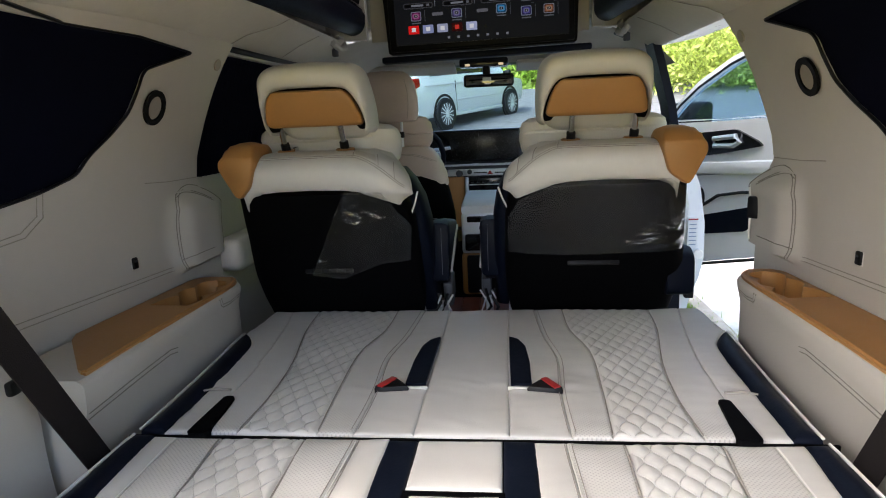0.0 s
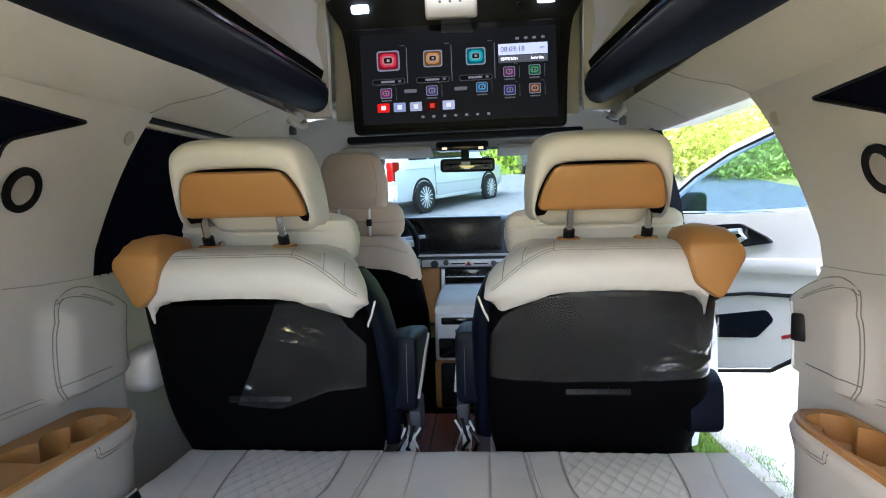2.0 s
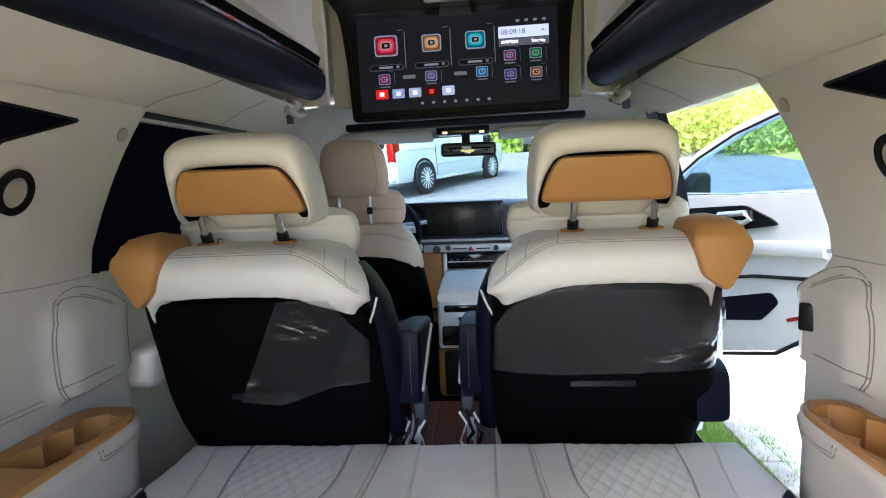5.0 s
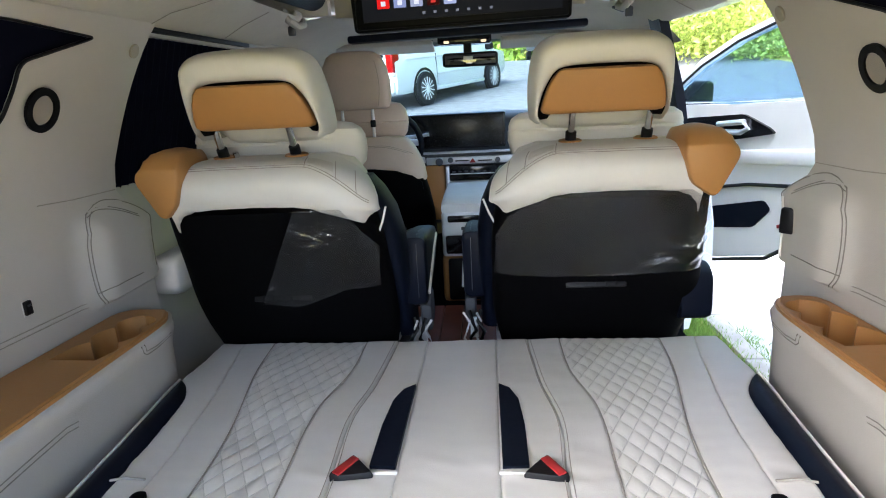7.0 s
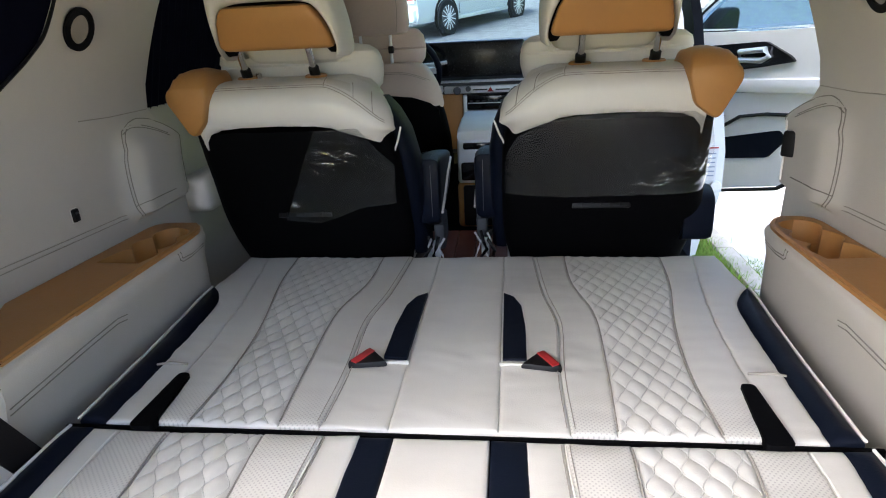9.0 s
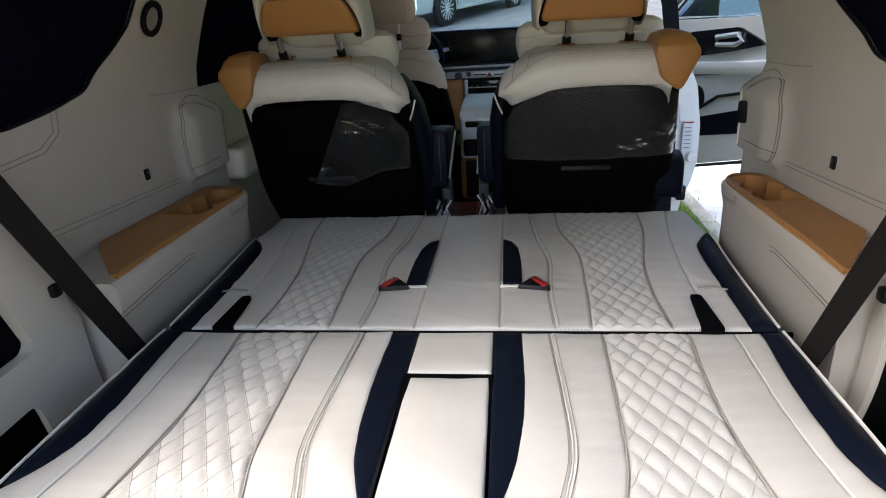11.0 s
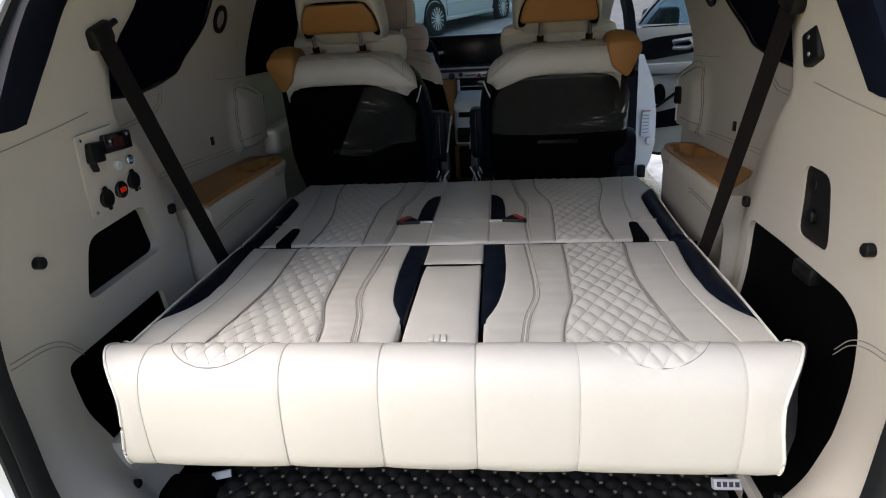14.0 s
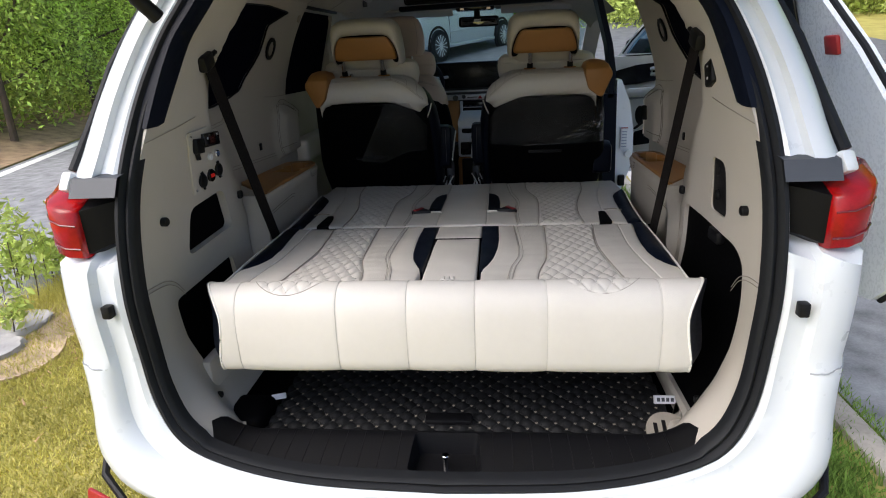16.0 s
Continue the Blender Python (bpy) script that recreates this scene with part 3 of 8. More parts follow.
# floor: dark board, wooden strips in the aisle
tagged(part("floor", boxed((-0.88, 0.35, 0.50), (0.75, 3.4, 0.545)), BLACKCLOTH), "dark cabin floor", "floor", kind="structure")
aisle = tagged(new("wood_floor"), "dark red wooden plank floor in the aisle", "floor", kind="structure")
for k in range(8):
    x0 = -0.32 + 0.075 * k
    part("plank", boxed((x0, 1.40, 0.545), (x0 + 0.072, 2.15, 0.557), 0.002, 1), WOODFLOOR, aisle, smooth=False)

# ---- bed made of the folded rear bench ----
BX = 0.008


def bed_z(y):
    return 0.842 - 0.05 * y


def quilt_wave(y, cw, ch):
    """How far a quilting line swings at y: straight diamonds in front, soft ogees near the fold and behind it."""
    p = (y / ch) % 2
    straight = cw * (p if p < 1 else 2 - p)
    curved = cw * 0.5 * (1 - math.cos(math.pi * y / ch))
    k = 0.85 * max(step(0.60, 0.70, y), step(0.47, 0.36, y))
    return straight * k + curved * (1 - k)


def quilt(x, y, cw=0.0175, ch=0.033):
    w = quilt_wave(y, cw, ch)
    return (abs(math.sin(math.pi * (x - w) / (2 * cw))) * abs(math.sin(math.pi * (x + w) / (2 * cw)))) ** 0.5


def panel(left, right, y0, y1, quilted=False, gap=0.0075, puff=0.0035, edge=0.0032, seed=0, creases=0.0):
    """One sewn panel of the bed between two seam lines that wander along y; its edges sink into the seams."""
    g = 0.0034 if quilted else gap
    nv = max(4, int((y1 - y0) / g))
    ym = (y0 + y1) / 2
    nu = max(4, int(abs(right(ym) - left(ym)) / g))
    rows = []
    hem = [0.0, 0.0012, 0.0028, 0.0055]
    vs = [y0 + q for q in hem] + [y0 + (y1 - y0) * j / nv for j in range(1, nv)] + [y1 - q for q in reversed(hem)]
    for y in vs:
        a, c = left(y), right(y)
        row = []
        us = [a + q for q in hem] + [a + (c - a) * i / nu for i in range(1, nu)] + [c - q for q in reversed(hem)]
        for x in us:
            d = min(x - a, c - x, y - y0, y1 - y)
            h = -edge * math.exp(-max(d, 0) / 0.0022) + puff * (1 - math.exp(-max(d, 0) / 0.03))
            if quilted:
                h += 0.0046 * quilt(x, y) * min(1, d / 0.008) - 0.0022
            h += 0.0038 * noise.noise((x * 7 + seed, y * 9, 0.3)) + 0.0012 * noise.noise((x * 22 + seed, y * 17, 5.3)) + creases * noise.noise((x * 9 + seed, y * 55, 1.7)) * math.exp(-max(d, 0) / 0.05)
            if creases:
                near = math.exp(-((y - 0.765) / 0.055) ** 2) + 0.5 * math.exp(-((y - 0.60) / 0.03) ** 2) + 0.35 * math.exp(-((y - 1.08) / 0.04) ** 2)
                h += 0.0034 * near * noise.noise((x * 11 + seed, y * 34 + x * 12, 7.1))
            row.append(Vector((x, y, bed_z(y) + h)))
        rows.append(row)
    # skirt
    b = bmesh.new()
    ring_rows = []
    for row in rows:
        ring_rows.append([row[0] - Vector((0, 0, 0.03))] + row + [row[-1] - Vector((0, 0, 0.03))])
    first = [p - Vector((0, 0, 0.03)) for p in ring_rows[0]]
    last = [p - Vector((0, 0, 0.03)) for p in ring_rows[-1]]
    return loft(b, [first] + ring_rows + [last], cap=False, closed=False)


def quilt_stitches(left, right, y0, y1, seed=0, cw=0.0175, ch=0.033):
    """The thread lines in the valleys of a quilted panel."""
    b = bmesh.new()
    for d in (1, -1):
        for k in range(-18, 19):
            run = []
            for j in range(int((y1 - y0) / 0.0045) + 1):
                y = y0 + 0.004 + j * 0.0045
                x = 2 * cw * k + d * quilt_wave(y, cw, ch)
                if y < y1 - 0.004 and left(y) + 0.004 < x < right(y) - 0.004:
                    e = min(x - left(y), right(y) - x, y - y0, y1 - y)
                    h = 0.0035 * (1 - math.exp(-e / 0.03)) - 0.0023 + 0.0038 * noise.noise((x * 7 + seed, y * 9, 0.3)) + 0.0012 * noise.noise((x * 22 + seed, y * 17, 5.3))
                    run.append(Vector((x, y, bed_z(y) + h + 0.0016)))
                elif len(run) > 2:
                    tube(b, run, 0.0008, 4)
                    run = []
                else:
                    run = []
            if len(run) > 2:
                tube(b, run, 0.0008, 4)
    return b


def mirrored(keys, s):
    """A seam at the given distances either side of the bed's middle line."""
    return lambda y: BX + s * smooth_along(keys, y)


F = {  # seams of the front half: (y, distance from the middle)
    "c": [(0.5, 0.083), (1.4, 0.088)],
    "st": [(0.565, 0.190), (0.68, 0.188), (0.76, 0.190), (0.93, 0.199), (1.08, 0.180), (1.34, 0.166)],
    "qi": [(0.565, 0.256), (0.76, 0.270), (0.98, 0.277), (1.15, 0.248), (1.34, 0.246)],
    "qo": [(0.57, 0.405), (0.72, 0.405), (0.90, 0.424), (1.15, 0.474), (1.34, 0.494)],
    "s2": [(0.57, 0.485), (0.74, 0.492), (0.89, 0.504), (1.05, 0.525), (1.34, 0.58)],
    "ni": [(0.57, 0.543), (0.79, 0.556), (0.95, 0.570), (1.03, 0.583), (1.09, 0.612), (1.12, 0.636)],
    "o": [(0.57, 0.588), (0.79, 0.606), (0.95, 0.622), (1.05, 0.634), (1.12, 0.638), (1.34, 0.640)],
}
R = {  # seams of the rear half
    "c": [(-0.1, 0.073), (0.6, 0.073)],
    "nc": [(0.10, 0.078), (0.14, 0.092), (0.20, 0.108), (0.32, 0.12), (0.53, 0.122)],
    "st": [(0.0, 0.148), (0.10, 0.160), (0.20, 0.182), (0.32, 0.184), (0.52, 0.178)],
    "qi": [(0.0, 0.214), (0.08, 0.225), (0.19, 0.250), (0.36, 0.262), (0.52, 0.270)],
    "qo": [(0.0, 0.424), (0.06, 0.416), (0.27, 0.403), (0.40, 0.410), (0.52, 0.424)],
    "s2": [(0.0, 0.505), (0.06, 0.502), (0.27, 0.490), (0.52, 0.505)],
    "ni": [(0.10, 0.566), (0.15, 0.543), (0.23, 0.524), (0.40, 0.535), (0.52, 0.550)],
    "o": [(0.0, 0.560), (0.15, 0.570), (0.30, 0.578), (0.52, 0.588)],
}


def seam_line(f, y0, y1, r=0.0014, lift=0.001, n=40):
    return tubed([(f(y0 + (y1 - y0) * k / n), y0 + (y1 - y0) * k / n, bed_z(y0 + (y1 - y0) * k / n) + lift) for k in range(n + 1)], r, 5)


FY0, FY1 = 0.566, 1.338
front_bench = thing("front_bench", "cream quilted leather bench folded flat with navy side bolsters", "bench")
b = boxed((-0.60, 0.57, 0.62), (0.62, 1.10, 0.755), 0.03)
box(b, (-0.50, 1.05, 0.62), (0.52, 1.31, 0.750), 0.03)
part("base", b, NAVY, front_bench, "dark lower side of the cushion")
part("cushion", panel(lambda y: BX - smooth_along(F["c"], y), lambda y: BX + smooth_along(F["c"], y), FY0, FY1, creases=0.001), CREAM, front_bench)
for s in (-1, 1):
    seq = [("c", "st", False), ("st", "qi", False), ("qi", "qo", True), ("qo", "s2", False), ("s2", "ni", False)]
    for a, c, q in seq:
        l, r = mirrored(F[a], s), mirrored(F[c], s)
        if s < 0:
            l, r = r, l
        part("quilted_panel" if q else "cushion", panel(l, r, FY0, FY1, q, seed=s * 3 + len(a), creases=0.0 if q else 0.0016), QUILT if q else CREAMFRONT if a in ("st", "qo") else CREAM, front_bench, "diamond-quilted leather insert" if q else "")
        if q:
            part("quilt_stitching", quilt_stitches(l, r, FY0, FY1, s * 3 + len(a)), QTHREAD, front_bench)
    l, r = mirrored(F["ni"], s), mirrored(F["o"], s)
    if s < 0:
        l, r = r, l
    part("side_bolster", panel(l, r, FY0, 1.115, puff=0.018, gap=0.008), NAVY, front_bench, "navy leather side bolster")
    part("piping", seam_line(mirrored(F["o"], s), FY0, 1.115, 0.0026, 0.003), PIPING, front_bench, "white piping")
    part("stitching", seam_line(mirrored([(y, d + 0.006) for y, d in F["st"]], s), FY0 + 0.01, FY1 - 0.01, 0.0008, 0.0032), STITCH, front_bench)
    part("stitching", seam_line(mirrored([(y, d - 0.006) for y, d in F["st"]], s), FY0 + 0.01, FY1 - 0.01, 0.0008, 0.0032), STITCH, front_bench)
    part("stitching", seam_line(mirrored(F["qo"], s), FY0 + 0.01, FY1 - 0.01, 0.0014, 0.0), STITCH, front_bench)
    part("stitching", seam_line(mirrored(F["qi"], s), FY0 + 0.01, FY1 - 0.01, 0.0014, 0.0), STITCH, front_bench)
    # navy insert beside the middle, with the belt buckle at its foot
    pl = [(0.088, 1.07), (0.110, 1.05), (0.126, 1.0), (0.132, 0.9), (0.131, 0.772), (0.088, 0.770)]
    b = sheet([(BX + s * x, y) for x, y in pl], [], 0.02, lambda x, y: Vector((x, y, bed_z(y) + 0.0075)), lambda x, y: (0, 0, -0.012))
    part("insert", b, NAVY, front_bench, "navy leather insert")
    b = boxed((-0.030, -0.003, -0.004), (0.030, 0.003, 0.0035), 0.002, 2, pose(BX + s * 0.112, 0.758, bed_z(0.75) + 0.002, 0, 0, s * -4))
    part("slit", b, CREAM, front_bench, "folded leather edge at the buckle")
    # slot near the hinge
    sl = rounded([(0.470, 0.702), (0.492, 0.702), (0.490, 0.545), (0.450, 0.545)], 0.011)
    b = sheet([(BX + s * x, y) for x, y in sl], [], 0.02, lambda x, y: Vector((x, y, bed_z(y) + 0.0078 - 0.03 * max(0, 0.568 - y))), lambda x, y: (0, 0, -0.014))
    part("slot", b, BLACKCLOTH, front_bench, "black slot in the cushion")
    part("seam", tubed([(BX + s * 0.495, 0.735, bed_z(0.735) + 0.006), (BX + s * 0.53, 0.737, bed_z(0.73) + 0.007), (BX + s * 0.556, 0.735, bed_z(0.73) + 0.003)], 0.0022, 6), STITCH, front_bench)
for s in (-1, 1):
    buckle = thing("seat_belt_buckle", "black seat belt buckle with a red push button", "belt buckle", "buckles in the bench", at=(BX + s * 0.170, 0.765, bed_z(0.76) + 0.005))
    m = pose(0, 0, 0, 0, 0, s * -60)
    wedge = [(-0.032, 0.008), (0.032, 0.008), (0.026, -0.012), (-s * 0.010, -0.054), (-0.026, -0.012)]
    part("body", loft(bmesh.new(), [[m @ Vector((x * k, y * k, z)) for x, y in rounded(wedge, 0.006, 3)] for z, k in ((-0.02, 1.0), (0.002, 1.0), (0.007, 0.92))]), BLACK, buckle)
    part("button", boxed((-0.025, -0.010, 0.002), (0.025, 0.0055, 0.0095), 0.002, 2, m), RED, buckle, "red push button")

part("hinge_edge", boxed((-0.60, 0.558, 0.72), (0.62, 0.5645, bed_z(0.566) - 0.006), 0.001), BLACKCLOTH, front_bench, "black edge at the fold")
RY0, RY1 = -0.012, 0.548
rear_bench = thing("rear_bench", "cream quilted leather bench with a rolled end and navy bolsters", "bench")
part("gap", boxed((-0.57, 0.50, 0.70), (0.585, 0.59, 0.788), 0.0), BLACKCLOTH, rear_bench, "dark gap between the two benches")
part("base", boxed((-0.555, -0.02, 0.67), (0.57, 0.53, 0.79), 0.03), NAVY, rear_bench, "dark lower side of the cushion")
for s in (-1, 1):
    seq = [("st", "qi", False), ("qi", "qo", True), ("qo", "s2", False), ("s2", "ni", False)]
    for a, c, q in seq:
        l, r = mirrored(R[a], s), mirrored(R[c], s)
        if s < 0:
            l, r = r, l
        part("quilted_panel" if q else "cushion", panel(l, r, RY0, RY1, q, seed=s * 5 + len(c), creases=0.0 if q else 0.0016), QUILT if q else CREAMREAR if a in ("st", "qo") else CREAM, rear_bench, "diamond-quilted leather insert" if q else "")
        if q:
            part("quilt_stitching", quilt_stitches(l, r, RY0, RY1, s * 5 + len(c)), QTHREAD, rear_bench)
    l, r = (lambda y, s=s: BX + s * max(0.076, smooth_along(R["nc"], y))), mirrored(R["st"], s)
    if s < 0:
        l, r = r, l
    part("cushion", panel(l, r, RY0, RY1, seed=9 * s, creases=0.001), CREAM, rear_bench)
    l, r = mirrored(R["c"], s), (lambda y, s=s: BX + s * (smooth_along(R["nc"], y) + 0.004))
    if s < 0:
        l, r = r, l
    part("insert", panel(l, r, 0.085, RY1, puff=0.003, gap=0.008), NAVY, rear_bench, "navy leather insert")
    l, r = mirrored(R["ni"], s), mirrored(R["o"], s)
    if s < 0:
        l, r = r, l
    part("side_bolster", panel(l, r, 0.115, RY1, puff=0.016, gap=0.008), NAVY, rear_bench, "navy leather side bolster")
    part("piping", seam_line(mirrored(R["o"], s), 0.0, RY1, 0.0026, 0.003), PIPING, rear_bench, "white piping")
    for o in (-0.006, 0.006):
        part("stitching", seam_line(mirrored([(y, d + o) for y, d in R["st"]], s), 0.0, RY1 - 0.01, 0.0008, 0.0032), STITCH, rear_bench)
    part("piping", seam_line(mirrored(R["st"], s), 0.0, RY1 - 0.01, 0.0013, 0.001), PIPING, rear_bench)
    part("stitching", seam_line(mirrored(R["qo"], s), 0.0, RY1 - 0.01, 0.0015, 0.0), STITCH, rear_bench)
    part("stitching", seam_line(mirrored(R["qi"], s), 0.0, RY1 - 0.01, 0.0015, 0.0), STITCH, rear_bench)
    part("piping", seam_line(mirrored(R["s2"], s), 0.0, RY1 - 0.01, 0.0015, 0.001), PIPING, rear_bench)
part("cushion", panel(lambda y: BX - 0.071, lambda y: BX + 0.071, 0.405, RY1), CREAM, rear_bench)
armrest = part("armrest", panel(lambda y: BX - 0.066, lambda y: BX + 0.068, RY0, 0.392, puff=0.006), CREAM, rear_bench, "folded middle armrest")
part("armrest_gap", boxed((BX - 0.074, 0.0, 0.80), (BX + 0.075, 0.40, 0.822)), BLACKCLOTH, rear_bench)
for k in range(3):
    part("hinge_tab", boxed((BX - 0.012 + 0.011 * k - 0.005, 0.002, bed_z(0.01) + 0.003), (BX - 0.012 + 0.011 * k + 0.005, 0.022, bed_z(0.01) + 0.0095), 0.002), CREAM, armrest)

# the rolled end: sewn panels bent over the edge
ROLL = [(0.015, 0.836), (-0.012, 0.852), (-0.035, 0.859), (-0.058, 0.856), (-0.079, 0.842), (-0.094, 0.815), (-0.101, 0.78), (-0.104, 0.74), (-0.104, 0.70), (-0.101, 0.672), (-0.092, 0.656), (-0.06, 0.65), (0.0, 0.652)]
lens = [0.0]
for (a, c), (d, e) in zip(ROLL, ROLL[1:]):
    lens.append(lens[-1] + math.hypot(d - a, e - c))
ry = [(l, p[0]) for l, p in zip(lens, ROLL)]
rz = [(l, p[1]) for l, p in zip(lens, ROLL)]


def roll_point(x, l):
    return Vector((x, smooth_along(ry, l), smooth_along(rz, l)))


def roll_side(s, l):
    """The concave end of the roll."""
    return BX + s * (0.582 - 0.034 * step(0.03, 0.17, l) - 0.013 * math.sin(math.pi * min(1, max(0, (l - 0.06) / 0.20))))


def roll_panel(x0, x1, quilted):
    nl, nx = (140, 80) if quilted else (66, 20)
    rows = []
    for j in range(nl + 1):
        l = lens[-1] * j / nl
        a = x0(l) if callable(x0) else x0
        c = x1(l) if callable(x1) else x1
        row = []
        for i in range(nx + 1):
            x = a + (c - a) * i / nx
            p = roll_point(x, l)
            t = (roll_point(x, l + 0.003) - roll_point(x, l - 0.003))
            nrm = Vector((0, t.z, -t.y)).normalized()
            d = min(x - a, c - x)
            h = -0.0008 * math.exp(-max(d, 0) / 0.0012) + 0.0025 * (1 - math.exp(-max(d, 0) / 0.03)) + 0.0015 * noise.noise((x * 6, l * 8, 2.2))
            if quilted:
                m = 1 - ((x - quilted) / 0.093) ** 2 - ((l - 0.01) / 0.092) ** 2
                h += 0.0048 * (quilt(x, -l) - 0.5) * step(0.0, 0.08, m)
            row.append(p + (-nrm if nrm.y > 0 and l < 0.2 else nrm) * 0 + Vector((0, -abs(nrm.y), abs(nrm.z) if l < 0.24 else -abs(nrm.z))) * h)
        rows.append(row)
    return loft(bmesh.new(), rows, cap=False, closed=False)


cuts = [-0.490, -0.248, -0.083, 0.074, 0.238, 0.488]
roll = part("rolled_end", roll_panel(lambda l: roll_side(-1, l), cuts[0], None), CREAM, rear_bench, "rounded cream leather end")
for a, c in zip(cuts, cuts[1:]):
    part("rolled_panel", roll_panel(a, c, (a + c) / 2 if c - a > 0.2 else 0), CREAM, rear_bench)
part("rolled_panel", roll_panel(cuts[-1], lambda l: roll_side(1, l), None), CREAM, rear_bench)
for s in (-1, 1):
    rows = []
    for j in range(30):
        l = 0.02 + (lens[-1] - 0.03) * j / 29
        p = roll_point(roll_side(s, l), l)
        rows.append([p, Vector((p.x + s * 0.044 * math.sin(math.pi * j / 29), 0.0 + 0.5 * p.y, 0.755 + (p.z - 0.755) * 0.96)), Vector((p.x + s * 0.050 * math.sin(math.pi * j / 29), 0.03, max(0.66, min(0.83, p.z))))])
    part("roll_end", loft(bmesh.new(), rows, cap=False, closed=False), NAVY, rear_bench, "navy end of the roll")
    part("piping", tubed([roll_point(roll_side(s, lens[-1] * k / 40), lens[-1] * k / 40) for k in range(2, 38)], 0.0028, 6), PIPING, rear_bench)
    part("piping", tubed([rows[j][2] for j in range(1, 29)], 0.003, 6), PIPING, rear_bench)
for x in cuts:
    part("stitching", tubed([roll_point(x, 0.03 + (lens[-1] - 0.08) * k / 30) + Vector((0, -0.0002, 0.0002)) for k in range(31)], 0.0008, 5), QTHREAD, rear_bench)
for s in (-1, 1):
    cx = (cuts[0] + cuts[1]) / 2 if s < 0 else (cuts[4] + cuts[5]) / 2
    b = bmesh.new()
    for d in (1, -1):
        for k in range(-18, 19):
            run = []
            for j in range(26):
                l = 0.004 + 0.004 * j
                x = 0.035 * k + d * 0.00875 * (1 - math.cos(math.pi * l / 0.033))
                if ((x - cx) / 0.09) ** 2 + ((l - 0.01) / 0.089) ** 2 < 1:
                    run.append(roll_point(x, l) + Vector((0, -0.0012, 0.0014)))
            if len(run) > 2:
                tube(b, run, 0.0009, 4)
    part("quilt_stitching", b, QTHREAD, rear_bench)
    part("stitching", tubed([roll_point(cx + 0.093 * math.cos(math.pi * k / 40), 0.01 + 0.092 * math.sin(math.pi * k / 40)) + Vector((0, -0.0016, 0.0016)) for k in range(41)], 0.0012, 5), SEAM, rear_bench)

